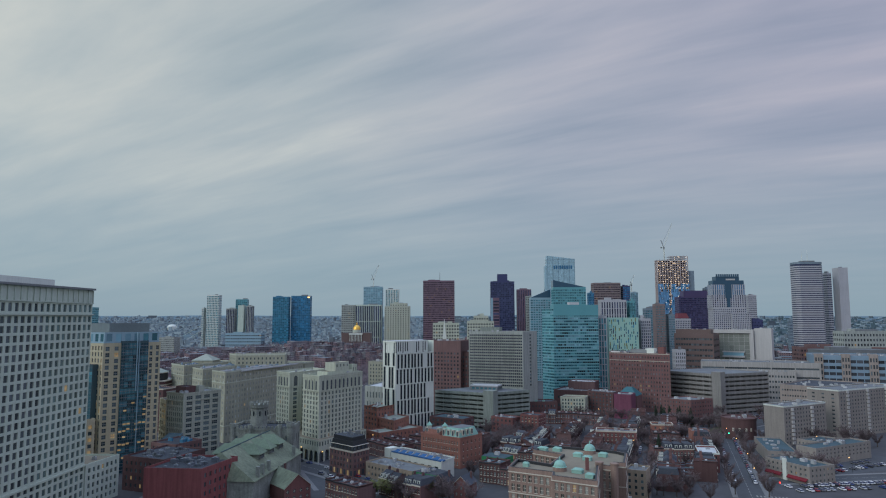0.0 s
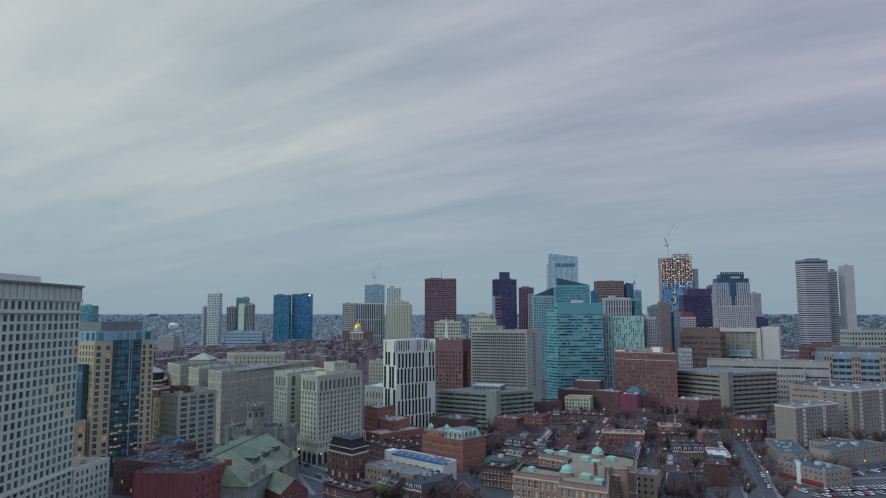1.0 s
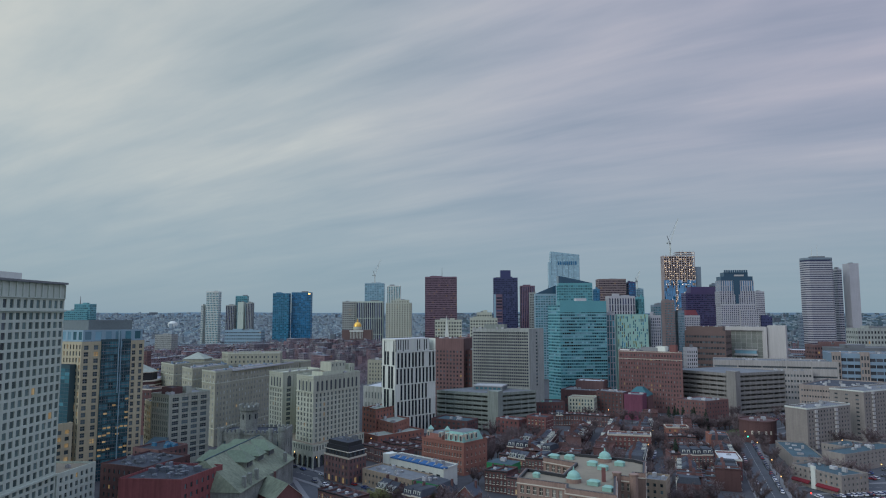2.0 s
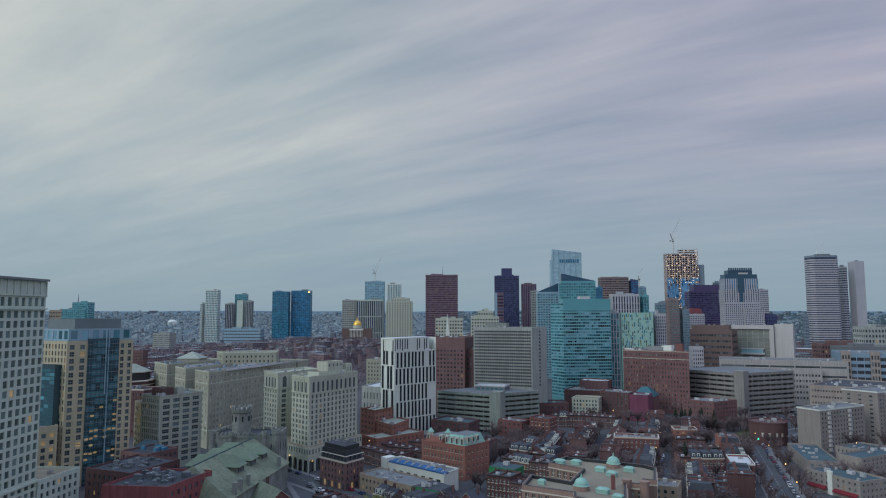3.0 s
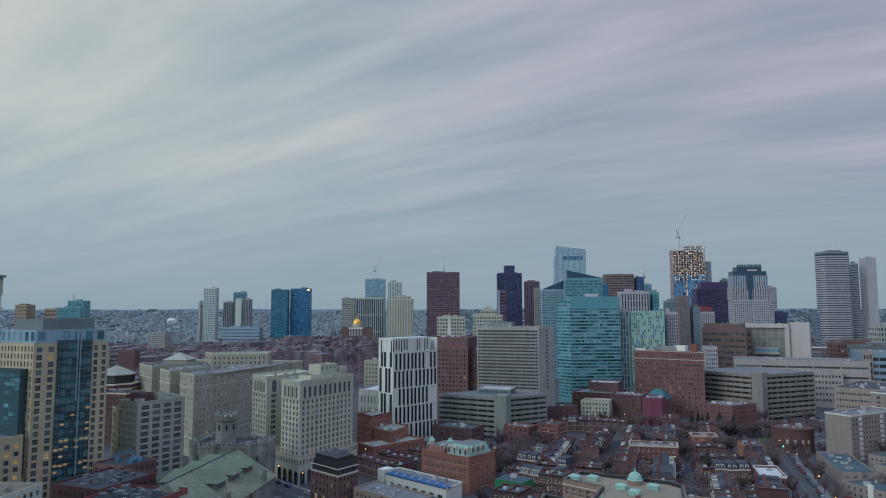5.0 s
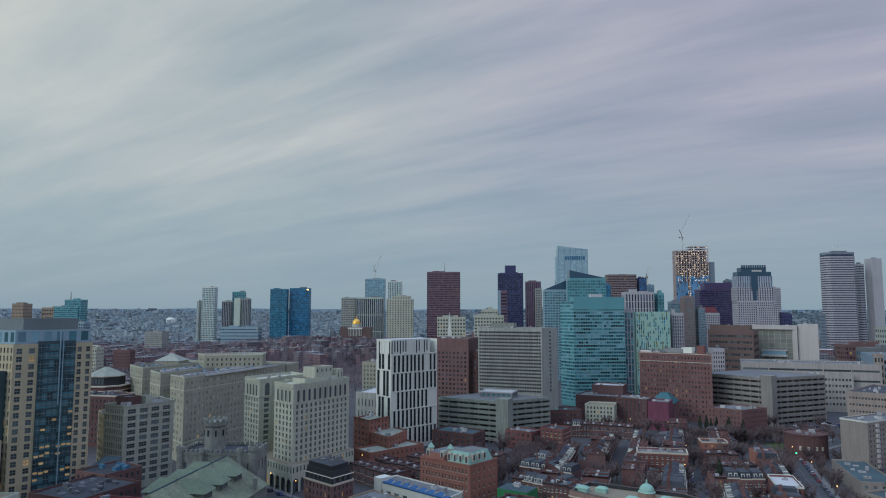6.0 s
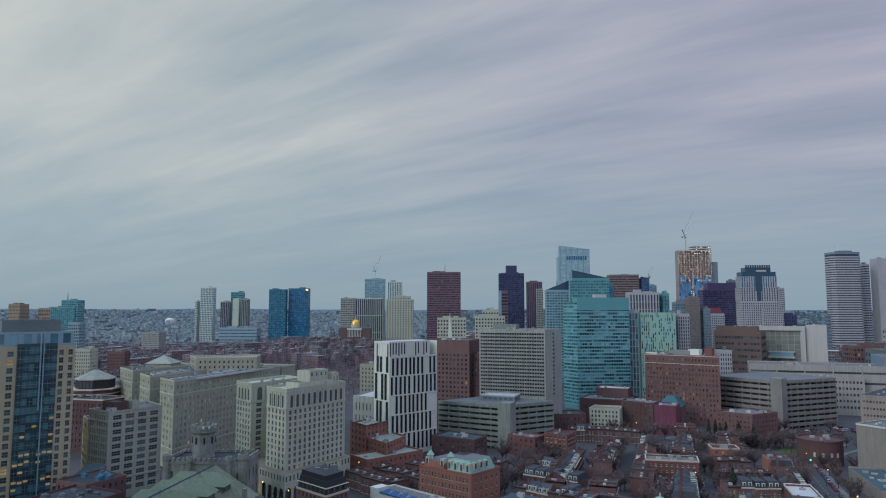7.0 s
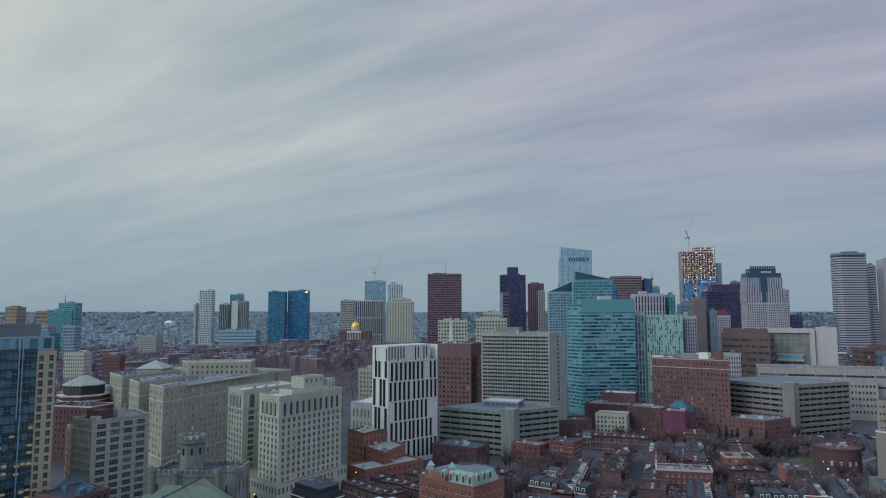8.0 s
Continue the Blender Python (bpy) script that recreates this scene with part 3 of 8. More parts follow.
            # more teal panes near the top, painted in place of reflected sky
            a.quad(j, -2 + c * q / 7 + 0.1, -2 + (c + 1) * q / 7 - 0.1, 1 + r * 2 + 0.15, 3 + r * 2 - 0.15, (PANE_TEAL if rng.random() < (0.5 if r > 24 else 0.15) else PANE_BAY) if r > 13 or rng.random() < 0.9 else PANE_LIT, 3.54)
    part("window_panes", j, side, kind="stuff")
    for i in (2, 3):
        s = Shape()
        g = Front(loc[i], loc[(i + 1) % 4])
        g.quad(s, 0, g.length, 0, H, BEIGE)
        part("wall", s, ob)
    s = Shape()
    s.face([(x, y, H - 0.05) for x, y in loc], ROOF_GREY)
    part("roof", s, ob)
    # set-back top storey in pale metal and glass, and the machine room
    t = [(x, y) for x, y in shrink(loc, 1.2)]
    s = Shape()
    for i in range(4):
        g = Front(t[i], t[(i + 1) % 4])
        f2 = g.grid(s, 0, g.length, H, H + 6.2, 6, 1, 0.6, 0.7, 0.2, PALE_BLUE)
        for q in f2:
            g.quad(s, q[0] - q[2] / 2, q[0] + q[2] / 2, q[1] - q[3] / 2, q[1] + q[3] / 2, PANE_SKY if q[0] < g.length * 0.7 else PANE_TEAL, -0.2)
    s.face([(x, y, H + 6.2) for x, y in t], ROOF_GREY)
    part("top_storey", s, ob, "pale metal and glass top storey")
    s = Shape()
    s.prism(shrink(loc, 7), H + 6.2, H + 11.4, surf("teal_grey_louvre", (0.15, 0.19, 0.195), var=0.2, rough=0.5), ROOF_DARK)
    part("machine_room", s, ob, "grey louvred machine room")
    # lower annex on the left
    block("office_annex", "low beige office annex with lit windows", "building", [(-231, 371), (-214.5, 362), (-205.5, 377), (-222, 386)], 33, BEIGE, ROOF_GREY,
          [(7, 8, 0.55, 0.6, 2, 30), (4, 8, 0.55, 0.6, 2, 30)], lit=0.3)
    return ob


glass_tower()


def corner_office():
    poly = [(-187.5, 428.5), (-172.5, 419), (-157, 442), (-172, 458)]
    ob = block("corner_office", "grey limestone corner office block with dark grouped windows", "building", poly, 42.2, OFFICE_STONE, ROOF_GREY,
               [(8, 11, 0.5, 0.66, 3, 40.7), (4, 11, 0.66, 0.62, 3, 40.7)], cornice=OFFICE_STONE, parapet=1.2, frame_mat=GREY_METAL, bars=2, units=5, lit=0.01)
    for z in (9.6, 37.05):
        s = Shape()
        s.prism(shrink([(x - ob.location.x, y - ob.location.y) for x, y in poly], -0.4), z, z + 0.5, OFFICE_STONE, bottom=True)
        part("string_course", s, ob)
    roof_box(ob, "penthouse", -172, 436, 4, 4, 4.5, -33, 41, OFFICE_STONE, ROOF_DARK)
    roof_box(ob, "penthouse", -184, 434, 11, 7, 4.5, -33, 41, BRICK_DARK, ROOF_DARK)
    block("office_link", "narrow beige office link with lit windows", "building", [(-197, 440), (-187.5, 428), (-178, 450), (-190, 458)], 37, BEIGE, ROOF_DARK,
          [(3, 9, 0.5, 0.6, 2, 35)], lit=0.25, units=3)
    # glazed atrium at the foot
    s = Shape()
    x, y = -181.5, 406
    at = thing("glass_atrium", x, y, "low glazed atrium with a sloping roof", "building", turn=-12)
    s.prism([(0, 0), (10, 0), (10, 10), (0, 10)], 0, 15, GREY_METAL, ROOF_DARK)
    part("frame", s, at)
    for r in range(4):
        for c in range(6):
            p = Shape()
            p.face([(0.15 + c * 1.65, -0.06, 0.4 + r * 3.5), (1.65 + c * 1.65, -0.06, 0.4 + r * 3.5), (1.65 + c * 1.65, -0.06, 3.6 + r * 3.5), (0.15 + c * 1.65, -0.06, 3.6 + r * 3.5)], PANE_TEAL)
            part("pane", p, at)
    p = Shape()
    p.face([(0, -0.5, 15.05), (10, -0.5, 15.05), (10, 10, 18.5), (0, 10, 18.5)], TEAL_ROOF)
    p.face([(10, -0.5, 15.05), (10, 10, 15.05), (10, 10, 18.5)], GREY_METAL)
    part("roof", p, at)


corner_office()


def grand_hotel():
    """Long buff-brick hotel with wings round light courts."""
    wings = [
        ([(-184, 498), (-168.5, 482), (-137, 590), (-153, 600)], [(4, 12, 0.42, 0.55, 4, 48.4), (30, 12, 0.40, 0.52, 4, 48.4), None, (24, 12, 0.4, 0.5, 4, 48.4)]),
        ([(-210, 526), (-195, 508), (-172, 582), (-188, 592)], [(4, 12, 0.42, 0.55, 4, 48.4), (18, 12, 0.40, 0.52, 4, 48.4), None, None]),
        ([(-246, 570), (-226, 548), (-204, 604), (-224, 616)], [(5, 12, 0.42, 0.55, 4, 48.4), (14, 12, 0.40, 0.52, 4, 48.4), None, None]),
    ]
    for k, (poly, fr) in enumerate(wings):
        ob = block("hotel_wing", "buff brick hotel wing with stone cornice and pale windows", "building", poly, 50.6, BUFF, ROOF_DARK, fr, cornice=LIMESTONE, parapet=1.3,
                   single=False, group="hotel wings", glass_mat=PANE_PALE, units=18, unit_mat=LIGHT_BLUE, deep=0.25, seed=k + 3)
        lp = [(x - ob.location.x, y - ob.location.y) for x, y in poly]
        for z in (11.5, 42):
            s = Shape()
            s.prism(shrink(lp, -0.35), z, z + 0.6, LIMESTONE, bottom=True)
            part("string_course", s, ob)
    block("hotel_range", "buff brick rear range of the hotel", "building", [(-224, 617), (-200, 604), (-136, 592), (-132, 612), (-215, 632)], 49.6, BUFF, ROOF_GREY, [None], units=10, cornice=LIMESTONE)
    p = block("hotel_penthouse", "buff brick penthouse storeys on the hotel roof", "building", [(-196, 570), (-186, 556), (-146, 562), (-150, 584)], 59, BUFF, ROOF_WHITE,
              [(4, 2, 0.35, 0.5, 1, 8), (12, 2, 0.35, 0.5, 1, 8)], base=49.2, single=False, cornice=LIMESTONE, units=5)
    for x, y, w, turn in ((-176, 494, 40, 73), (-170, 512, 52, 73), (-200, 522, 34, 73), (-205, 530, 30, 73), (-232, 566, 26, 70), (-162, 560, 28, 73), (-163, 500, 60, 73), (-158, 520, 50, 73), (-150, 548, 34, 73), (-168, 540, 30, 73)):
        d = thing("roof_duct", x, y, "long white metal duct on the hotel roof", "duct", "roof ducts", z=49.3, turn=turn)
        q = Shape()
        q.box(0, -0.7, 0.0, w, 0.7, 1.1, ROOF_WHITE)
        part("duct", q, d)
    # brick hall with a glazed lantern storey and a pale hipped roof
    ob = thing("lantern_hall", -259, 562, "brick hall with a glazed top storey and pale hipped roof", "building")
    for name, r0, z0, z1, m in (("wall", 14.5, 0, 37, BRICK_DARK), ("stone_band", 14.8, 33.6, 34.3, TRIM), ("stone_band", 15.0, 36.6, 37.4, TRIM), ("lantern_storey", 11.5, 37.4, 43.4, BLACK_TRIM), ("eaves", 12.3, 43.4, 44.0, TRIM)):
        q = Shape()
        c = r0 * 0.42
        q.prism([(-c, -r0), (c, -r0), (r0, -c), (r0, c), (c, r0), (-c, r0), (-r0, c), (-r0, -c)], z0, z1, m, bottom=True)
        part(name, q, ob)
    q = Shape()
    q.prism([(-5.2, -12.4), (5.2, -12.4), (12.4, -5.2), (12.4, 5.2), (5.2, 12.4), (-5.2, 12.4), (-12.4, 5.2), (-12.4, -5.2)], 44.0, 49.6, ROOF_SAGE, scale=0.12)
    part("roof", q, ob, "pale hipped roof")
    for k in range(4):
        q = Shape()
        q.box(-4.6 + k * 2.4, -11.75, 38.4, -2.8 + k * 2.4, -11.45, 42.6, PANE_JOIN)
        part("window", q, ob)
    block("brick_range", "dark brick range with pale bands beside the hotel", "building", [(-268, 532), (-232, 524), (-228, 542), (-262, 550)], 34, BRICK_DARK, ROOF_DARK,
          [(12, 8, .42, .5, 2, 32), None], single=False, cornice=TRIM, units=10, unit_mat=PLANT_GREY)
    # pyramid-roofed pavilion
    ob = thing("roof_pavilion", -223, 588, "low pavilion with a pale pyramid roof", "pavilion", z=49.3)
    s = Shape()
    s.prism(rect(-9, -9, 18, 18, 0), 0, 3.2, BUFF)
    part("wall", s, ob)
    s = Shape()
    s.prism(rect(-9.8, -9.8, 19.6, 19.6, 0), 3.2, 8.4, ROOF_SAGE, scale=0.06, bottom=True)
    part("roof", s, ob)


grand_hotel()


def stone_office():
    """Twin limestone masses over an arcaded base."""
    right = [(-101.5, 438), (-88, 424.5), (-66, 462), (-80, 476)]
    left = [(-126, 464), (-113.5, 450.5), (-95, 482), (-108, 496)]
    for k, (poly, fr) in enumerate(((right, [(5, 10, 0.44, 0.64, 13, 42.5), (12, 10, 0.44, 0.64, 13, 42.5)]), (left, [(5, 10, 0.44, 0.64, 13, 42.5), (4, 10, 0.44, 0.64, 13, 42.5)]))):
        ob = block("stone_office", "limestone office block with tall arched top windows", "building", poly, 52.6, LIMESTONE, ROOF_TAN, fr, cornice=LIMESTONE, parapet=1.6, deep=0.4,
                   group="twin stone offices", units=4, lit=0.02, frame_mat=GREY_METAL, seed=k)
        lp = [(x - ob.location.x, y - ob.location.y) for x, y in poly]
        for z, o in ((42.6, 0.5), (50.8, 0.4), (12.2, 0.3)):
            s = Shape()
            s.prism(shrink(lp, -o), z, z + 0.55, LIMESTONE, bottom=True)
            part("string_course", s, ob)
        for i, cols in ((0, 4), (1, 10 if k == 0 else 4)):
            f = Front(lp[i], lp[i + 1])
            cw = (f.length - 3) / cols
            for c in range(cols):
                s = Shape()
                m = 1.5 + (c + 0.5) * cw
                w = cw * 0.2
                pts = [f.at(m - w, 43.4, 0.05), f.at(m + w, 43.4, 0.05), f.at(m + w, 48.6, 0.05)]
                pts += [f.at(m + w * math.cos(a), 48.6 + w * math.sin(a), 0.05) for a in (0.8, 1.57, 2.34)]
                pts += [f.at(m - w, 48.6, 0.05)]
                s.face(pts, PANE_JOIN)
                part("arched_window", s, ob)
                if c < cols - 1:
                    s = Shape()
                    f.slab(s, m + cw / 2 - 0.3, m + cw / 2 + 0.3, 43.2, 50.2, LIMESTONE, 0, 0.4)
                    part("pilaster", s, ob)
        if k == 0:
            roof_box(ob, "penthouse", -82, 447, 14, 9, 8.5, 59.6, 51, LIMESTONE, ROOF_TAN, (4, 2, 0.3, 0.4))
            roof_box(ob, "penthouse", -72.5, 459.5, 5, 5, 6.5, 59.6, 51, LIMESTONE, ROOF_TAN, (2, 1, 0.3, 0.4))
            roof_box(ob, "penthouse", -85.5, 438, 26, 9, 3.2, 59.6, 51, LIMESTONE, ROOF_TAN)
    block("stone_link", "limestone rear link between the office blocks", "building", [(-108, 470), (-92, 452), (-76, 478), (-96, 500)], 51.4, LIMESTONE, ROOF_TAN, [], units=6)
    # arcaded base
    poly = [(-129, 459), (-86.5, 418.5), (-63, 462.5), (-104, 500)]
    cx, cy = centre(poly)
    ob = thing("arcade_base", cx, cy, "two-storey limestone base with a round-arched arcade", "building")
    lp = [(x - cx, y - cy) for x, y in poly]
    for i in range(4):
        f = Front(lp[i], lp[(i + 1) % 4])
        s = Shape()
        if i > 1:
            f.quad(s, 0, f.length, 0, 13.4, LIMESTONE)
        else:
            up = f.grid(s, 0, f.length, 8.6, 13.4, int(f.length / 2.6), 1, 0.45, 0.55, 0.35, LIMESTONE)
            add_windows(f, up, 0.35, ob, PANE, None, True, 0.05)
            n = max(1, int(f.length / 5.2))
            cw = f.length / n
            for c in range(n):
                a, m, w = c * cw, (c + 0.5) * cw, cw * 0.34
                f.quad(s, a, m - w, 0, 8.6, LIMESTONE)
                f.quad(s, m + w, a + cw, 0, 8.6, LIMESTONE)
                arc = [f.at(m - w * math.cos(k * math.pi / 10), 4.9 + w * math.sin(k * math.pi / 10)) for k in range(11)]
                for k in range(10):
                    a0, a1 = arc[k], arc[k + 1]
                    s.face([a0, a1, (a1[0], a1[1], 8.6), (a0[0], a0[1], 8.6)], LIMESTONE)
                o = Shape()
                o.face([f.at(m - w, 0, -0.9), f.at(m + w, 0, -0.9)] + [f.at(m + w * math.cos(k * math.pi / 8), 4.9 + w * math.sin(k * math.pi / 8), -0.9) for k in range(9)],
                       PANE_LIT if c in (4, 6) and i == 0 else PANE_JOIN)
                part("arched_opening", o, ob)
        part("wall", s, ob)
    s = Shape()
    s.face([(x, y, 13.4) for x, y in lp], ROOF_TAN)
    part("roof", s, ob)


stone_office()


def striped_tower():
    """White slab with upright dark window slots of staggered heights."""
    L, K, R = (-59.5, 529), (-48.3, 517), (-20, 546)
    B = (-32, 559)
    cx, cy = centre([L, K, R, B])
    ob = thing("striped_apartment_tower", cx, cy, "white-panelled apartment tower with staggered dark upright slots", "tower")
    loc = [(x - cx, y - cy) for x, y in (L, K, R, B)]
    for i, zt in ((0, 71), (1, 62), (2, 71), (3, 71)):
        f = Front(loc[i], loc[(i + 1) % 4])
        s = Shape()
        f.quad(s, 0, f.length, 0, zt, WHITE_PANEL)
        part("wall", s, ob)
        if i > 1:
            continue
        cols = 3 if i == 0 else 11
        edge = 0.6
        cw = (f.length - 2 * edge) / cols
        band = 0
        z = 3.0
        heights = [11.4, 11.9, 11.9, 11.9, 11.9] if i else [15, 17, 17, 19]
        for h in heights:
            for c in range(cols):
                for part_w, off in ((0.54, 0.08),) if i else ((0.52, 0.12 + 0.3 * ((band + c) % 2)),):
                    if rng.random() < 0.04:
                        continue
                    a = edge + c * cw + cw * off + ((0.0, 0.26, 0.12)[(band + (c > 4)) % 3] * cw if i else 0.0)
                    a = min(a, f.length - cw * part_w - 0.2)
                    q = Shape()
                    z1 = min(z + h - 0.9, zt - 1.2)
                    f.quad(q, a, a + cw * part_w, z, z1, PANE_SLOT, 0.03)
                    for k in range(1, int((z1 - z) / 3.3) + 1):
                        f.quad(q, a, a + cw * part_w, z + k * 3.3 - 0.18, z + k * 3.3, BLACK_TRIM, 0.05)
                    f.slab(q, a - 0.14, a, z, z1, WHITE_PANEL, 0, 0.22)
                    f.slab(q, a + cw * part_w, a + cw * part_w + 0.14, z, z1, WHITE_PANEL, 0, 0.22)
                    part("window_slot", q, ob)
            p = Shape()
            f.slab(p, 0, f.length, z + h - 0.7, z + h - 0.3, WHITE_PANEL, 0, 0.3)
            part("band", p, ob)
            z += h
            band += 1
    s = Shape()
    s.face([(x, y, 61.9) for x, y in loc], ROOF_GREY)
    part("roof", s, ob)
    # taller slab set back behind the front
    n = Vector((Front(loc[1], loc[2]).n.x, Front(loc[1], loc[2]).n.y)) * -2.4
    up = [loc[0], (loc[1][0] + n.x, loc[1][1] + n.y), (loc[2][0] + n.x - 3, loc[2][1] + n.y - 3), loc[3]]
    s = Shape()
    s.prism(up, 61.9, 71.2, WHITE_PANEL, ROOF_WHITE)
    part("upper_slab", s, ob)
    f = Front(up[1], up[2])
    for c in range(14):
        if c in (6, 7, 8, 11):
            continue
        q = Shape()
        a = 2 + c * (f.length - 3) / 14
        f.quad(q, a, a + 0.95, 63 if c % 3 else 61.9, 70.3, PANE_SLOT, 0.04)
        part("window_slot", q, ob)


striped_tower()


def balcony_hotel():
    """Concrete slab hotel with rows of loggias over a parking podium."""
    poly = [(9.5, 608), (57, 591), (72, 614), (24, 631)]
    cx, cy = centre(poly)
    ob = thing("balcony_hotel", cx, cy, "concrete slab hotel with rows of shallow balconies", "hotel")
    loc = [(x - cx, y - cy) for x, y in poly]
    f = Front(loc[0], loc[1])
    w = Shape()
    H = 77.0
    f.quad(w, 0, f.length, 0, 28, CONCRETE)
    found = f.grid(w, 0.8, f.length - 0.8, 28, 74.5, 13, 18, 0.93, 0.72, 1.3, CONCRETE)
    f.quad(w, 0, f.length, 74.5, H, CONCRETE)
    f.quad(w, 0, 0.8, 28, 74.5, CONCRETE)
    f.quad(w, f.length - 0.8, f.length, 28, 74.5, CONCRETE)
    part("wall", w, ob)
    for s, z, ww, h in found:
        q = Shape()
        f.quad(q, s - ww / 2, s + ww / 2, z - h / 2, z + h / 2, PANE_NAVY, -1.28)
        f.slab(q, s - ww / 2, s + ww / 2, z - h / 2, z - h / 2 + 0.55, CONCRETE, -0.2, 0.25)
        f.slab(q, s - 0.15, s + 0.15, z - h / 2, z + h / 2, CONCRETE, -1.25, -0.2)
        part("loggia", q, ob)
    g = Front(loc[1], loc[2])
    w = Shape()
    found = g.grid(w, g.length * 0.42, g.length * 0.62, 28, 75, 1, 16, 0.6, 0.5, 0.4, CONCRETE)
    g.quad(w, 0, g.length * 0.42, 0, H, CONCRETE)
    g.quad(w, g.length * 0.62, g.length, 0, H, CONCRETE)
    g.quad(w, g.length * 0.42, g.length * 0.62, 0, 28, CONCRETE)
    g.quad(w, g.length * 0.42, g.length * 0.62, 75, H, CONCRETE)
    part("wall", w, ob)
    add_windows(g, found, 0.4, ob)
    for i in (2, 3):
        s = Shape()
        k = Front(loc[i], loc[(i + 1) % 4])
        k.quad(s, 0, k.length, 0, H, CONCRETE)
        part("wall", s, ob)
    s = Shape()
    s.face([(x, y, H - 0.6) for x, y in loc], ROOF_GREY)
    part("roof", s, ob)
    roof_box(ob, "machine_room", 20, 608, 18, 9, 4.2, -20, H - 0.6, CONCRETE_DARK, ROOF_GREY)
    for k in range(9):
        p = Shape()
        x, y = 12 + k * 4.6 + rng.uniform(-1, 1), 607 - k * 1.7 + rng.uniform(0, 8)
        hh = rng.uniform(0.8, 2.2)
        p.box(-0.9, -0.7, 0, 0.9, 0.7, hh, ROOF_UNIT)
        o = part("rooftop_unit", p, ob)
        o.location = (x - cx, y - cy, H - 0.59)
    # parking podium
    poly = [(-20, 570), (23, 547), (60, 570), (18, 600)]
    deck("parking_podium", "weathered concrete parking podium with open decks", poly, 28.5, 8, [0, 1], tower=(20, 545, 9, 9))
    block("podium_pavilion", "white flat-roofed pavilion on the parking podium", "pavilion", rect(10, 572, 24, 14, -20), 32.6, GREY_METAL, ROOF_WHITE, [(6, 1, 0.7, 0.6, 0.5, 3.2), (4, 1, 0.7, 0.6, .5, 3.2)], base=28.2,
          parapet=0.3, cornice=ROOF_WHITE, glass_mat=PANE_TEAL, lit=0.0)


def deck(name, label, poly, top, levels, open_sides, tower=None, wall=None):
    """A parking garage with open decks."""
    wall = wall or CONCRETE_DARK
    cx, cy = centre(poly)
    ob = thing(name, cx, cy, label, "garage")
    loc = [(x - cx, y - cy) for x, y in poly]
    rh = top / levels
    for i in range(4):
        f = Front(loc[i], loc[(i + 1) % 4])
        if i in open_sides:
            n = max(2, int(f.length / 7))
            for c in range(n + 1):
                s = Shape()
                a = c * (f.length - 0.7) / n
                f.slab(s, a, a + 0.7, 0, top - 0.5, wall, -0.9, -0.12)
                part("column", s, ob)
            for r in range(levels):
                s = Shape()
                f.slab(s, 0, f.length, r * rh + rh * 0.40, (r + 1) * rh, wall, -0.5, 0)
                part("spandrel", s, ob)
        else:
            s = Shape()
            f.quad(s, 0, f.length, 0, top, wall)
            part("wall", s, ob)
    inner = shrink(loc, 0.6)
    for r in range(levels):
        s = Shape()
        z = (r + 1) * rh - 0.5
        s.prism(inner, z, z + 0.3, wall, ROOF_GREY if r == levels - 1 else wall, True)
        part("floor_slab", s, ob)
    core = Shape()
    core.prism(shrink(loc, 9), 0, top - 0.6, wall)
    part("core", core, ob)
    if tower:
        x, y, w, d = tower
        s = Shape()
        a = math.degrees(math.atan2(loc[1][1] - loc[0][1], loc[1][0] - loc[0][0]))
        s.prism([(p - cx, q - cy) for p, q in rect(x, y, w, d, a)], 0, top + 2, wall)
        part("stair_tower", s, ob)
    return ob


balcony_hotel()


PANE_HOTEL = glass("hotel_windows", (0.10, 0.105, 0.11), spread=0.7, glow=0.22, warm=(1.0, 0.72, 0.38), share=0.03)


def brick_hotel():
    poly = [(149, 668), (198, 634), (203, 664), (158, 700)]
    ob = block("brick_hotel", "large red-brown brick building with a pale band near the top", "hotel", poly, 55, HOTEL_BRICK, ROOF_DARK,
               [(22, 13, 0.42, 0.5, 3, 53), (9, 13, 0.42, 0.5, 3, 53)], single=False, glass_mat=PANE_HOTEL, cornice=HOTEL_BRICK, units=22, unit_mat=PLANT_GREY)
    lp = [(x - ob.location.x, y - ob.location.y) for x, y in poly]
    for z in (47.5, 54.2):
        s = Shape()
        s.prism(shrink(lp, -0.3), z, z + 0.45, TRIM, bottom=True)
        part("string_course", s, ob)
    roof_box(ob, "penthouse", 169, 664, 16, 10, 4, -36, 54.2, GREY_METAL, ROOF_WHITE)
    roof_box(ob, "chimney_block", 190, 644, 6, 5, 7, -36, 54.2, BRICK, ROOF_DARK)
    roof_box(ob, "penthouse", 181, 656, 9, 8, 5, -36, 54.2, WHITE_PANEL, ROOF_WHITE)


brick_hotel()
deck("parking_garage", "pale concrete parking garage with long open decks", [(198, 676), (238, 626), (297, 653), (258, 702)], 37, 9, [0, 1], tower=(234, 629, 9, 8), wall=GARAGE)


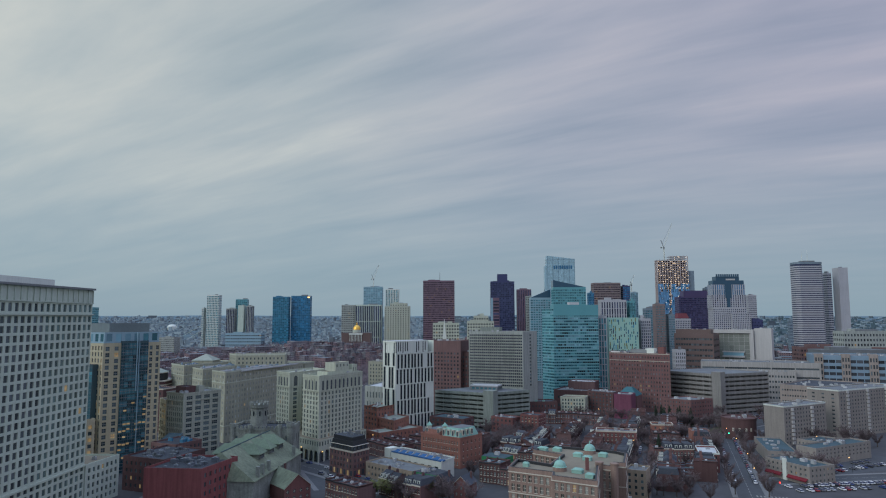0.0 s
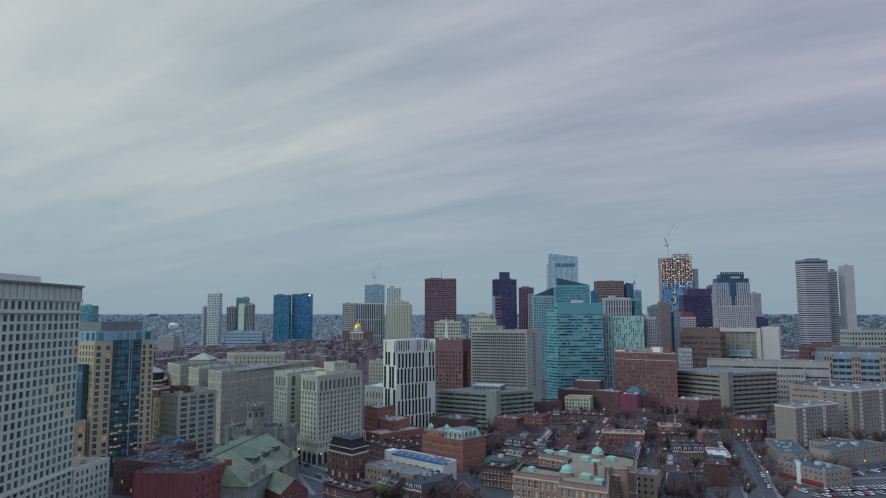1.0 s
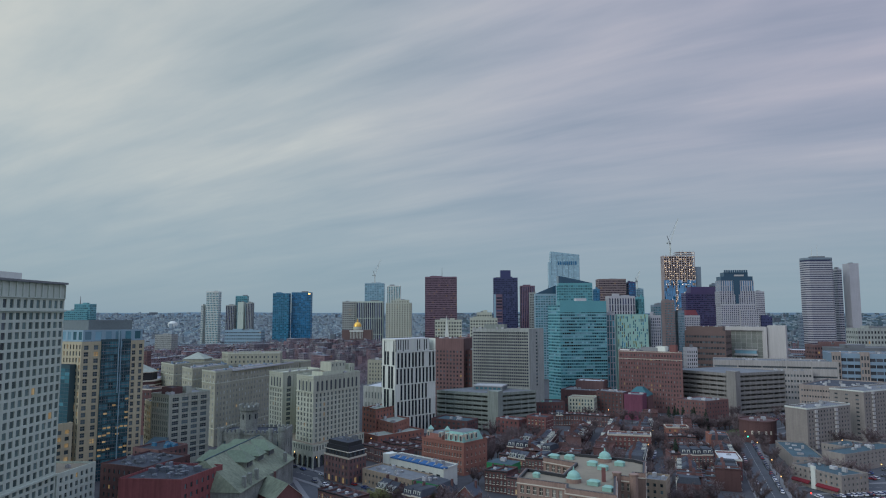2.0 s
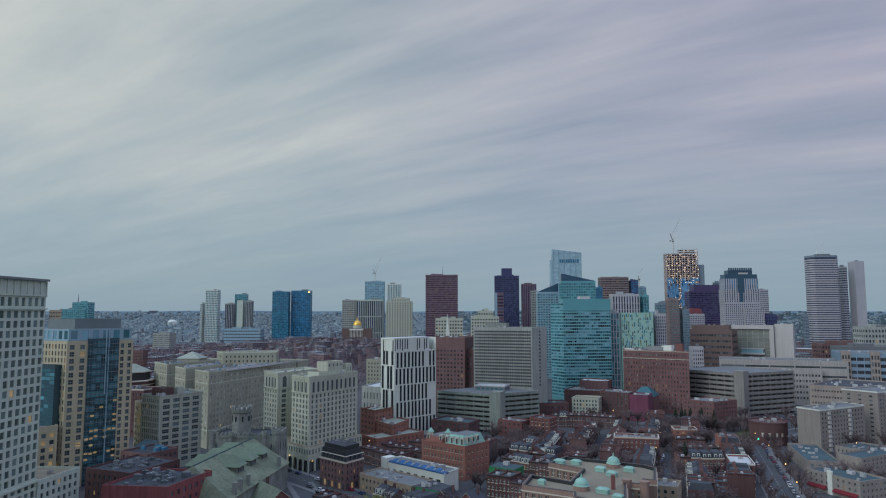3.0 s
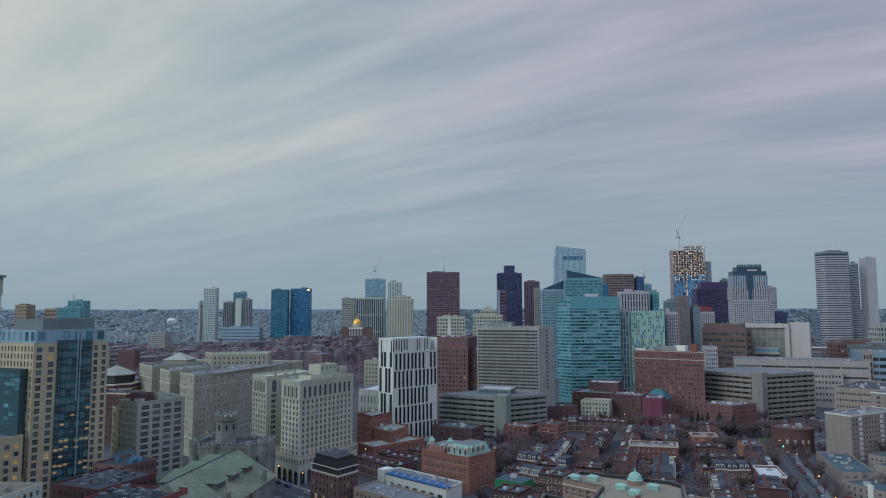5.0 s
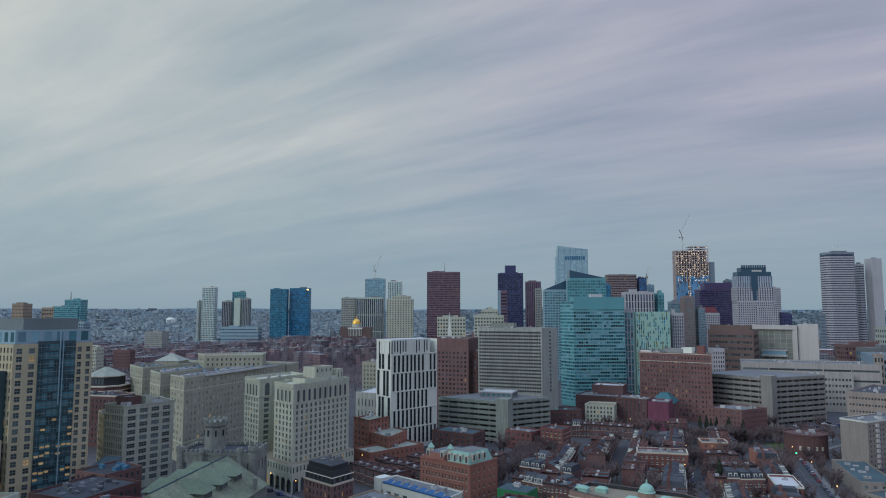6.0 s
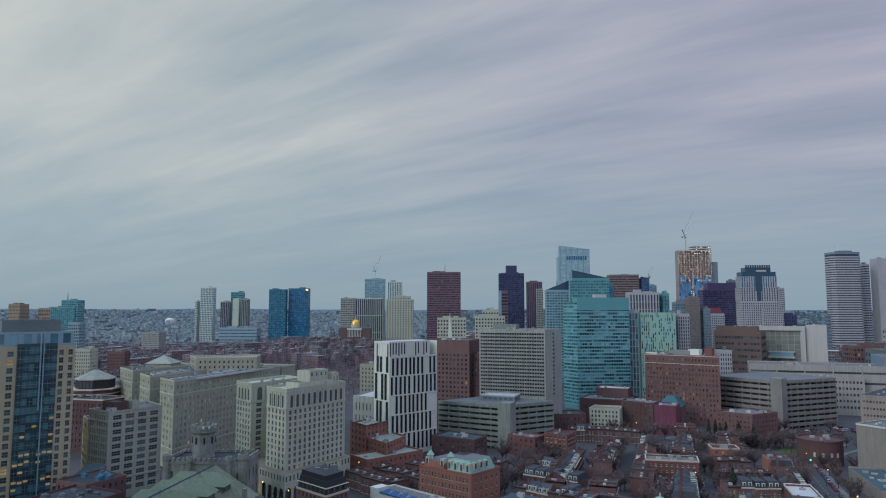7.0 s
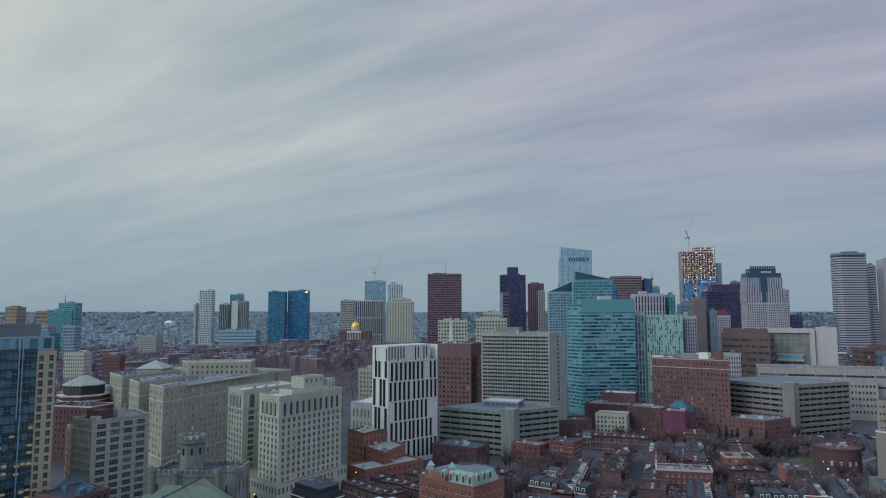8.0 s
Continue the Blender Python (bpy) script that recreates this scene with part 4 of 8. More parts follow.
def apartment_slabs():
    a = block("apartment_block", "grey concrete apartment block with white balcony strips", "apartments", [(219, 489), (226.5, 475), (268, 499), (261, 513)], 27.5, FLATS_CONCRETE, ROOF_GREY,
              [None, (14, 9, 0.42, 0.5, 1, 26)], parapet=0.7, cornice=WHITE_PANEL, units=6, deep=0.3, lit=0.02, single=False)
    b = block("apartment_block", "tall grey concrete apartment block with white balcony strips", "apartments", [(270, 528), (283, 508), (352, 546), (339, 566)], 35, FLATS_CONCRETE, ROOF_GREY,
              [(3, 11, 0.3, 0.4, 1, 33), (22, 12, 0.42, 0.5, 1, 33.5)], parapet=0.7, cornice=WHITE_PANEL, units=6, deep=0.3, lit=0.02, single=False)
    for ob, p, q, zt, where in ((a, (226.5, 475), (268, 499), 26, (8, 30)), (b, (283, 508), (352, 546), 33, (9, 34, 58))):
        f = Front((p[0] - ob.location.x, p[1] - ob.location.y), (q[0] - ob.location.x, q[1] - ob.location.y))
        for s0 in where:
            k = 0
            z = 1.0
            while z < zt:
                s = Shape()
                f.slab(s, s0, s0 + 2.3, z, z + 1.9, HOSPITAL_PALE, 0.0, 1.0)
                part("balcony", s, ob)
                z += 2.85


apartment_slabs()


def drum():
    ob = thing("brick_drum_building", 210, 512, "round windowless red brick building with a flat roof", "building")
    s = Shape()
    s.lathe(0, 0, [(12.2, 0), (12.2, 14.2), (12.5, 14.3), (12.5, 15.2), (11.8, 15.2), (11.8, 14.4)], BRICK_DARK, 40)
    part("wall", s, ob)
    s = Shape()
    s.lathe(0, 0, [(11.8, 14.2), (0.1, 14.42)], ROOF_DARK, 40)
    part("roof", s, ob)
    for x, y, w in ((-4, 2, 2.5), (3, -3, 2), (5, 4, 3), (-2, -5, 1.5)):
        s = Shape()
        s.box(x, y, 14.42, x + w, y + w * 0.7, 15.9, ROOF_UNIT)
        part("rooftop_unit", s, ob)
    for a in (-110, -88, -70, -130):
        s = Shape()
        c, n = math.cos(radians(a)), math.sin(radians(a))
        s.prism([(12.26 * c - 0.7 * n, 12.26 * n + 0.7 * c), (12.26 * c + 0.7 * n, 12.26 * n - 0.7 * c), (12.0 * c + 0.7 * n, 12.0 * n - 0.7 * c), (12 * c - 0.7 * n, 12 * n + 0.7 * c)], 6, 8.4, TRIM)
        part("window", s, ob)


drum()


def castle():
    """Granite armoury: battlemented head house, round-cornered tower and a slate drill hall."""
    ob = thing("granite_armoury", -115, 400, "grey granite castle-like armoury with battlements", "castle")
    head_poly = [(-17.5, -6), (17.5, -8), (18, 12), (-17, 13)]
    H = 25
    for i in range(4):
        f = Front(head_poly[i], head_poly[(i + 1) % 4])
        s = Shape()
        if i < 2:
            f.quad(s, 0, f.length, 0, 6, GRANITE)
            found = f.grid(s, 0, f.length, 6, 22, max(2, int(f.length / 5)), 2, 0.28, 0.6, 0.6, GRANITE)
            f.quad(s, 0, f.length, 22, H, GRANITE)
            add_windows(f, found, 0.6, ob)
        else:
            f.quad(s, 0, f.length, 0, H, GRANITE)
        part("wall", s, ob)
        n = int(f.length / 2.2)
        for c in range(n):
            s = Shape()
            a = c * f.length / n
            f.slab(s, a, a + 1.25, H, H + 1.3, GRANITE, -0.7, 0.35)
            part("merlon", s, ob)
        s = Shape()
        f.slab(s, 0, f.length, H - 1.2, H, GRANITE, 0, 0.35)
        part("corbel_band", s, ob)
    s = Shape()
    s.face([(x, y, H - 0.3) for x, y in head_poly], ROOF_DARK)
    part("roof", s, ob)
    t = Shape()
    t.lathe(-5, 4, [(5.2, 20), (4.9, 35.0), (5.6, 36.0), (5.6, 37.6)], GRANITE, 8)
    tower = part("tower", t, ob)
    for k in range(12):
        a = 2 * math.pi * k / 12
        s = Shape()
        s.box(-0.8, -0.4, 37.6, 0.8, 0.4, 39.0, GRANITE)
        o = part("merlon", s, tower)
        o.matrix_basis = Matrix.Translation((-5 + 5.2 * math.cos(a), 4 + 5.2 * math.sin(a), 0)) @ Matrix.Rotation(a + math.pi / 2, 4, "Z")
    for k in range(8):
        a = 2 * math.pi * (k + 0.5) / 8
        s = Shape()
        s.box(-0.35, -0.12, 31.0, 0.35, 0.12, 33.8, PANE_SLOT)
        o = part("slit_window", s, tower)
        o.matrix_basis = Matrix.Translation((-5 + 4.86 * math.cos(a), 4 + 4.86 * math.sin(a), 0)) @ Matrix.Rotation(a + math.pi / 2, 4, "Z")
    for x, y, r, zt in ((-17.5, -6, 1.5, 27.5), (17.0, -7.5, 2.0, 28.5), (11, -8.2, 1.2, 27.5), (-7, -7, 1.1, 27)):
        s = Shape()
        s.lathe(x, y, [(r, 0), (r, zt - 3), (r * 1.2, zt - 2), (r * 1.2, zt), (r * 0.9, zt), (r * 0.9, zt - 0.8)], GRANITE, 12)
        part("turret", s, ob)
    # drill hall
    hall = thing("drill_hall", -112, 355, "granite drill hall with a weathered green slate roof and dormers", "hall", turn=-5)
    s = Shape()
    s.prism([(-19, -36), (19, -36), (19, 34), (-19, 34)], 0, 12.5, GRANITE)
    part("wall", s, hall)
    s = Shape()
    z0, z1 = 12.5, 24.5
    s.face([(-20, -36.5, z0), (0, -30, z1), (0, 34.5, z1), (-20, 34.5, z0)][::-1], GREEN_SLATE)
    s.face([(20, -36.5, z0), (20, 34.5, z0), (0, 34.5, z1), (0, -30, z1)], GREEN_SLATE)
    s.face([(-20, -36.5, z0), (20, -36.5, z0), (0, -30, z1)], GREEN_SLATE)
    s.face([(-19.5, 34.4, z0), (0, 34.4, z1), (19.5, 34.4, z0)], GRANITE)
    part("roof", s, hall)
    s = Shape()
    s.beam((0, -30, z1 + 0.05), (0, 34, z1 + 0.05), 0.5, TEAL_ROOF)
    part("ridge", s, hall)
    for side in (1, -1):
        for y in (-8, 6, 20):
            d = Shape()
            x0, x1 = side * 12.0, side * 3.5
            a, b = sorted((x0, x1))
            d.box(a, y - 3.6, 16.6, b, y + 3.6, 20.6, GRANITE)
            px, zt, qx = x0 + side * 1.2, 24.9, side * 1.0
            d.face([(px, y - 5.0, 20.3), (px, y + 5.0, 20.3), (px - side * 5, y, zt)], DULL_COPPER)
            d.face([(px, y - 5.0, 20.3), (px - side * 5, y, zt), (qx, y, zt), (qx, y - 5.0, 20.3)], DULL_COPPER)
            d.face([(px, y + 5.0, 20.3), (px - side * 5, y, zt), (qx, y, zt), (qx, y + 5.0, 20.3)], DULL_COPPER)
            for k in range(4):
                yy = y - 3.2 + k * 1.7
                d.face([(x0 + side * 0.03, yy, 17.6), (x0 + side * 0.03, yy + 1.3, 17.6), (x0 + side * 0.03, yy + 1.3, 20.0), (x0 + side * 0.03, yy, 20.0)], PANE_JOIN)
            part("dormer", d, hall)
    for y in (-30, -24, -16, 22):
        c = Shape()
        c.box(17.6, y, 12, 19.2, y + 1.6, 18.0, GRANITE)
        part("chimney", c, hall)


castle()


def mansard_corner():
    poly = [(-75, 395), (-59, 380.5), (-51.5, 392), (-67, 406)]
    ob = block("mansard_corner_house", "dark corner building with a black mansard and lit shops", "building", poly, 14.2, BRICK_BROWN, ROOF_DARK,
               [(7, 3, 0.4, 0.55, 4, 13.6), (5, 3, 0.4, 0.55, 4, 13.6)], cornice=TRIM, parapet=0.4, lit=0.06)
    lp = [(x - ob.location.x, y - ob.location.y) for x, y in poly]
    s = Shape()
    s.prism(shrink(lp, 0.6), 14.0, 19.4, BLACK_TRIM, ROOF_DARK, scale=0.9)
    part("mansard_roof", s, ob, "black two-tier mansard roof")
    s = Shape()
    s.prism(shrink(lp, -0.2), 16.8, 17.1, TRIM, ROOF_DARK, True, 0.98)
    part("cornice", s, ob)
    s = Shape()
    s.prism(shrink(lp, 2.4), 19.4, 21.6, BLACK_TRIM, ROOF_DARK)
    part("penthouse", s, ob)
    for k, (u, v, w) in enumerate(((-4, 1, 2.2), (1, -3, 1.6), (3, 2, 2.8), (-1, 4, 1.4), (5, -1, 1.2))):
        q = Shape()
        q.box(u, v, 21.6, u + w, v + w * 0.7, 22.4 + 0.4 * k % 2, GREY_METAL)
        part("rooftop_unit", q, ob)
    for i in (0, 1):
        f = Front(lp[i], lp[i + 1])
        n = int(f.length / 3)
        for c in range(n):
            q = Shape()
            a = (c + 0.5) * f.length / n
            f.slab(q, a - 0.8, a + 0.8, 0.6, 3.4, PANE_LIT if c % 2 else PANE_JOIN, -0.1, 0.04)
            part("shop_window", q, ob)
            q = Shape()
            f.slab(q, a - 0.6, a + 0.6, 14.7, 16.4, PANE_JOIN, -1.4, -0.25)
            part("dormer", q, ob)


mansard_corner()


def copper_hall():
    poly = [(-23, 422), (1.5, 403), (15, 419), (-9, 438)]
    ob = block("brick_institute", "orange-red brick building with a green copper mansard roof", "building", poly, 18, BRICK_ORANGE, ROOF_DARK,
               [(14, 4, 0.44, 0.5, 1, 16.6), (5, 4, 0.24, 0.4, 1, 16.6)], cornice=BRICK_ORANGE, parapet=0.8, frame_mat=TRIM, lit=0.02, sill=TRIM)
    lp = [(x - ob.location.x, y - ob.location.y) for x, y in poly]
    s = Shape()
    mid = lambda a, b, k: (a[0] + (b[0] - a[0]) * k, a[1] + (b[1] - a[1]) * k)
    inn = shrink(lp, 2.0)
    half = [mid(inn[0], inn[1], 0.52), inn[1], inn[2], mid(inn[3], inn[2], 0.52)]
    s.prism(half, 17.2, 22.8, COPPER, ROOF_GREY, scale=0.74)
    part("copper_roof", s, ob, "pale green copper mansard roof")
    s = Shape()
    s.prism([inn[0], mid(inn[0], inn[1], 0.44), mid(inn[3], inn[2], 0.44), inn[3]], 17.2, 20.6, BRICK_ORANGE, ROOF_GREY, scale=0.9)
    part("attic", s, ob, "brick attic with a grey flat roof")
    f = Front(lp[0], lp[1])
    for a in (3.5, 12.5, 17, 20.5, 24, 27.5):
        d = Shape()
        f.slab(d, a - 1.0, a + 1.0, 17.4, 21.8, TRIM, -4.2, -1.6, COPPER)
        f.quad(d, a - 0.6, a + 0.6, 18.2, 21.0, PANE_JOIN, -1.55)
        part("dormer", d, ob)
    g = Front(lp[1], lp[2])
    for a in (5, 9, 13):
        d = Shape()
        g.slab(d, a - 0.9, a + 0.9, 18.6, 22.2, TRIM, -4.2, -1.6, COPPER)
        g.quad(d, a - 0.6, a + 0.6, 19.2, 21.6, PANE_JOIN, -1.55)
        part("dormer", d, ob)
    for a, b in ((3.5, 0), (13.5, 3)):
        d = Shape()
        p = f.at(a, 24, -b - 4)
        d.box(p[0] - 1.3, p[1] - 1.3, 18, p[0] + 1.3, p[1] + 1.3, 22.4, TRIM)
        d.prism([(p[0] - 1.7, p[1] - 1.7), (p[0] + 1.7, p[1] - 1.7), (p[0] + 1.7, p[1] + 1.7), (p[0] - 1.7, p[1] + 1.7)], 22.4, 24.6, COPPER, scale=0.1)
        part("cupola", d, ob)


copper_hall()


PANE_BLIND = glass("blind_window", (0.16, 0.165, 0.15), by="object", spread=0.75)
BRICK_SCHOOL = surf("buff_and_red_brick", (0.265, 0.185, 0.15), var=0.2, fine=2.0, streaks=0.15)


def inset(poly, by):
    """The outline moved inwards, each edge by the same distance."""
    out, n = [], len(poly)
    for i in range(n):
        p, q, r = Vector(poly[i - 1]), Vector(poly[i]), Vector(poly[(i + 1) % n])
        d0, d1 = (q - p).normalized(), (r - q).normalized()
        n0, n1 = Vector((-d0.y, d0.x)), Vector((-d1.y, d1.x))
        m = (n0 + n1) / max(0.3, 1 + n0.dot(n1))
        out.append((q.x + m.x * by, q.y + m.y * by))
    return out


def school():
    """Tan and brick institutional block on a U-shaped plan, copper domes on its gravel roof."""
    poly = [(22.7, 298.5), (40.5, 288.5), (39.5, 282.5), (56.5, 272.5), (63.5, 303), (69.5, 300), (72, 308), (76, 306.5), (82, 328), (78.6, 334), (47, 350), (37.7, 337), (50.3, 325.5), (41.8, 305), (27.8, 315.7)]
    cx, cy = centre(poly)
    lp = [(x - cx, y - cy) for x, y in poly]
    ob = thing("school_building", cx, cy, "tan brick block with stone bands and flat gravel roof", "building")
    H, n = 24.0, len(lp)
    bays = {0: 7, 1: 2, 2: 7, 3: 11, 4: 2, 5: 3, 7: 7, 11: 5, 12: 7, 13: 5, 14: 5}
    for i in range(n):
        f = Front(lp[i], lp[(i + 1) % n])
        s = Shape()
        if i in bays and f.length > 3:
            e = min(0.8, f.length * 0.06)
            found = f.grid(s, e, f.length - e, 1, 22, bays[i], 5, 0.56, 0.66, 0.4, BRICK_SCHOOL)
            for a0, a1, z0, z1 in ((0, f.length, 0, 1), (0, f.length, 22, H), (0, e, 1, 22), (f.length - e, f.length, 1, 22)):
                f.quad(s, a0, a1, z0, z1, BRICK_SCHOOL)
            add_windows(f, found, 0.4, ob, PANE_BLIND, TRIM, True, 0.02, 1, TRIM)
        else:
            f.quad(s, 0, f.length, 0, H, BRICK_SCHOOL)
        part("wall", s, ob)
        for z, o, h in ((4.9, 0.25, 0.4), (13.2, 0.25, 0.4), (21.9, 0.3, 0.4)):
            q = Shape()
            f.slab(q, -o * 0.5, f.length + o * 0.5, z, z + h, TRIM, 0.004, o)
            part("stone_band", q, ob)
    s = Shape()
    s.face([(*p, 22.9) for p in lp], ROOF_TAN)
    part("roof", s, ob)
    outer, inner = inset(lp, 0.35), inset(lp, 1.2)
    rim = Shape()
    for i in range(n):
        j = (i + 1) % n
        rim.face([(*lp[i], 24.1), (*lp[j], 24.1), (*outer[j], 24.1), (*outer[i], 24.1)], BRICK_SCHOOL)
        rim.face([(*outer[i], 24.14), (*outer[j], 24.14), (*inner[j], 24.14), (*inner[i], 24.14)], BLACK_TRIM)
        rim.face([(*inner[j], 22.9), (*inner[i], 22.9), (*inner[i], 24.14), (*inner[j], 24.14)], BLACK_TRIM)
    part("coping", rim, ob, "black metal roof coping")
    for x, y, r in ((65.2, 334, 2.7), (45.0, 296.5, 2.7)):
        d = Shape()
        X, Y = x - cx, y - cy
        d.lathe(X, Y, [(r * 1.1, 22.9), (r * 1.1, 24.6)], BRICK_SCHOOL, 16)
        d.lathe(X, Y, [(r * 1.15, 24.6)] + [(r * math.cos(a), 24.8 + r * math.sin(a)) for a in (0, 0.3, 0.6, 0.9, 1.2, 1.45)], COPPER, 16)
        d.lathe(X, Y, [(0.4, 24.6 + r), (0.3, 25.6 + r), (0.05, 26.4 + r)], COPPER, 8)
        part("dome", d, ob, "small green copper dome")
    for x, y, w in ((58, 326, 4), (61, 318, 4), (70, 326, 4), (43, 340, 4.5), (50, 339, 4), (31, 304, 2.6), (52, 292, 4.5), (55.5, 283, 3.5)):
        d = Shape()
        d.box(-w / 2, -w / 3, 0, w / 2, w / 3, 1.5, COPPER)
        d.prism(rect(-w / 2 - .2, -w / 3 - .2, w + .4, w / 1.5 + .4, 0), 1.5, 2.1, COPPER, scale=0.6)
        o = part("copper_vent", d, ob, "green copper roof vent")
        o.matrix_basis = pose(x - cx, y - cy, 22.91, 0, 0, -31)
    s = Shape()
    s.box(56.4 - cx, 297 - cy, 22.9, 57.8 - cx, 298.4 - cy, 28.2, BRICK)
    part("chimney", s, ob)
    for x, y in ((63.5, 303), (69.5, 300)):
        t = Shape()
        t.lathe(x - cx, y - cy, [(1.7, 0), (1.7, 24.6), (1.95, 24.8), (1.95, 25.4), (1.5, 25.5)], BRICK_SCHOOL, 10)
        part("corner_turret", t, ob)
    block("tan_side_house", "tan brick house with a pale flat roof beside the school", "house", rect(84, 341, 10, 13, -25), 14, BRICK_TAN, ROOF_GREY, [(3, 4, .4, .5, 1, 13), (4, 4, .3, .45, 1, 13)], units=2)


school()


def low_group():
    """Low buildings in the middle foreground."""
    # white hall with a blue roof deck
    ob = block("white_club_hall", "white low hall edged with bright blue roof hoods", "building", [(-43, 404), (-9, 373.5), (-2, 385), (-34, 414)], 10.6, WHITE_PANEL, ROOF_GREY,
               [(8, 1, 0.55, 0.5, 3, 8.5), None], parapet=0.5, cornice=WHITE_PANEL, units=5, lit=0.0)
    f = Front((-43 - ob.location.x, 404 - ob.location.y), (-9 - ob.location.x, 373.5 - ob.location.y))
    s = Shape()
    f.slab(s, 5, f.length, 10.15, 10.8, BLUE_ROOF, -3.4, 0.12)
    part("blue_roof_edge", s, ob, "bright blue roof edge")
    for k in range(7):
        q = Shape()
        a0 = 7 + k * 5.4
        q.face([f.at(a0, 10.85, -0.4), f.at(a0 + 3.4, 10.85, -0.4), f.at(a0 + 3.4, 12.0, -2.8), f.at(a0, 12.0, -2.8)], BLUE_ROOF)
        q.face([f.at(a0 + 3.4, 10.85, -0.4), f.at(a0 + 3.4, 10.85, -2.8), f.at(a0 + 3.4, 12.0, -2.8)], WHITE_PANEL)
        q.face([f.at(a0, 10.85, -0.4), f.at(a0, 12.0, -2.8), f.at(a0, 10.85, -2.8)], WHITE_PANEL)
        q.face([f.at(a0, 10.85, -2.8), f.at(a0, 12.0, -2.8), f.at(a0 + 3.4, 12.0, -2.8), f.at(a0 + 3.4, 10.85, -2.8)], WHITE_PANEL)
        part("roof_hood", q, ob, "blue sloping roof hood")
    s = Shape()
    f.slab(s, -0.6, 4.4, 0, 12.2, WHITE_PANEL, -6.0, 0.5)
    part("end_bay", s, ob)
    ob = block("brick_shop_row", "tan brick low commercial building with a dark flat roof", "building", [(-52, 382), (-24, 357), (-14, 369), (-43, 395)], 8.8, BRICK_TAN, ROOF_GREY,
               [(12, 2, 0.4, 0.4, 0.8, 7.8), (4, 2, 0.4, 0.4, 0.8, 7.8)], parapet=0.7, units=7, lit=0.1)
    block("green_front_house", "bright green painted corner building", "building", [(-23.5, 356), (-11, 346), (-4, 355), (-14, 366)], 9.2, GREEN_PAINT, ROOF_DARK, [(5, 2, 0.4, 0.5, 1, 8), (3, 2, .4, .5, 1, 8)], units=3, parapet=0)
    block("green_shed", "low building with a green painted wall", "building", [(14, 402), (27, 394), (33, 404), (20, 412)], 8, GREEN_PAINT, TEAL_ROOF, [(4, 1, 0.3, 0.4, 2, 6)], units=2, parapet=0)
    block("brick_school_wing", "orange-red brick building with a pale green-grey roof", "building", [(-64, 507), (-46, 483), (-37, 507), (-55, 529)], 16, BRICK_ORANGE, ROOF_SAGE, [(6, 4, .3, .45, 2, 15), (6, 4, .3, .45, 2, 15)], units=4)
    block("brick_annex", "low orange-red brick annex with a sage roof", "building", [(-66, 481), (-54.5, 468), (-26, 496), (-37, 508)], 10, BRICK_ORANGE, ROOF_SAGE, [(4, 2, .3, .45, 2, 9), (11, 2, .3, .45, 2, 9)], units=3)
    block("brick_flats", "orange brick flats with a stepped roof", "building", [(-72, 515), (-60, 500), (-48, 520), (-62, 536)], 22, BRICK_ORANGE, ROOF_SAGE, [(4, 6, .4, .5, 1, 23), (6, 6, .4, .5, 1, 23)], units=3, lit=.05)
    block("white_roof_hall", "grey stone hall with a broad white roof", "building", [(-78, 560), (-52, 545), (-38, 580), (-66, 600)], 33, CONCRETE, ROOF_WHITE, [(9, 3, .3, .6, 6, 30), (10, 3, .3, .6, 6, 30)], units=6)
    block("teal_roof_house", "low building with dark teal metal roof storey", "building", [(-22, 520), (4, 505), (12, 520), (-12, 538)], 14, BRICK_DARK, TEAL_ROOF, [(7, 4, .5, .5, 1, 13), (4, 4, .5, .5, 1, 13)], units=4)
    # brick buildings behind the striped tower
    block("brown_office", "dark red-brown brick office block with a plain head", "building", [(-30, 632), (2, 618), (14, 648), (-20, 662)], 68, BRICK_BROWN, ROOF_GREY, [(10, 16, .5, .5, 2, 58), (9, 16, .5, .5, 2, 58)], single=False, units=6, glass_mat=PANE_FAR)
    block("brown_office", "lower dark brick office block with blue-grey windows", "building", [(0, 625), (22, 616), (30, 640), (8, 650)], 58, BRICK_DARK, ROOF_DARK, [(8, 13, .5, .5, 2, 55), (6, 13, .5, .5, 2, 55)], single=False, units=4)
    block("stone_flats", "grey stone flats beside the striped tower", "building", [(-86, 640), (-62, 632), (-55, 655), (-80, 664)], 48, BUFF, ROOF_GREY, [(8, 13, .4, .5, 2, 46), (8, 13, .4, .5, 2, 46)], single=False, units=4)
    # between podium and brick hotel
    block("white_corner_house", "cream four-storey corner building", "building", [(92, 612), (113, 606), (119, 622), (99, 628)], 18, LIMESTONE, ROOF_TAN, [(8, 5, .5, .6, 1.5, 17), (5, 5, .5, .55, 1.5, 17)], cornice=LIMESTONE, lit=.04)
    block("dark_brick_house", "dark brick warehouse with fire escapes", "building", [(118, 622), (138, 606), (148, 622), (128, 640)], 22.5, BRICK_DARK, ROOF_GREY, [(7, 6, .4, .5, 4, 21.5)], units=8)
    block("plum_house", "plum-painted brick building with plain walls", "building", [(138.5, 606), (152, 598), (160, 614), (148, 622)], 21.5, PURPLE_WALL, ROOF_GREY, [(4, 3, .35, .4, 1, 8)], units=2)
    poly = [(146, 626), (162, 618), (171, 634), (156, 643)]
    ob = block("teal_roof_hall", "brick hall with a bright teal hipped roof", "building", poly, 18, HOTEL_BRICK, TEAL_ROOF, [(5, 4, .35, .4, 1, 16)], parapet=0)
    s = Shape()
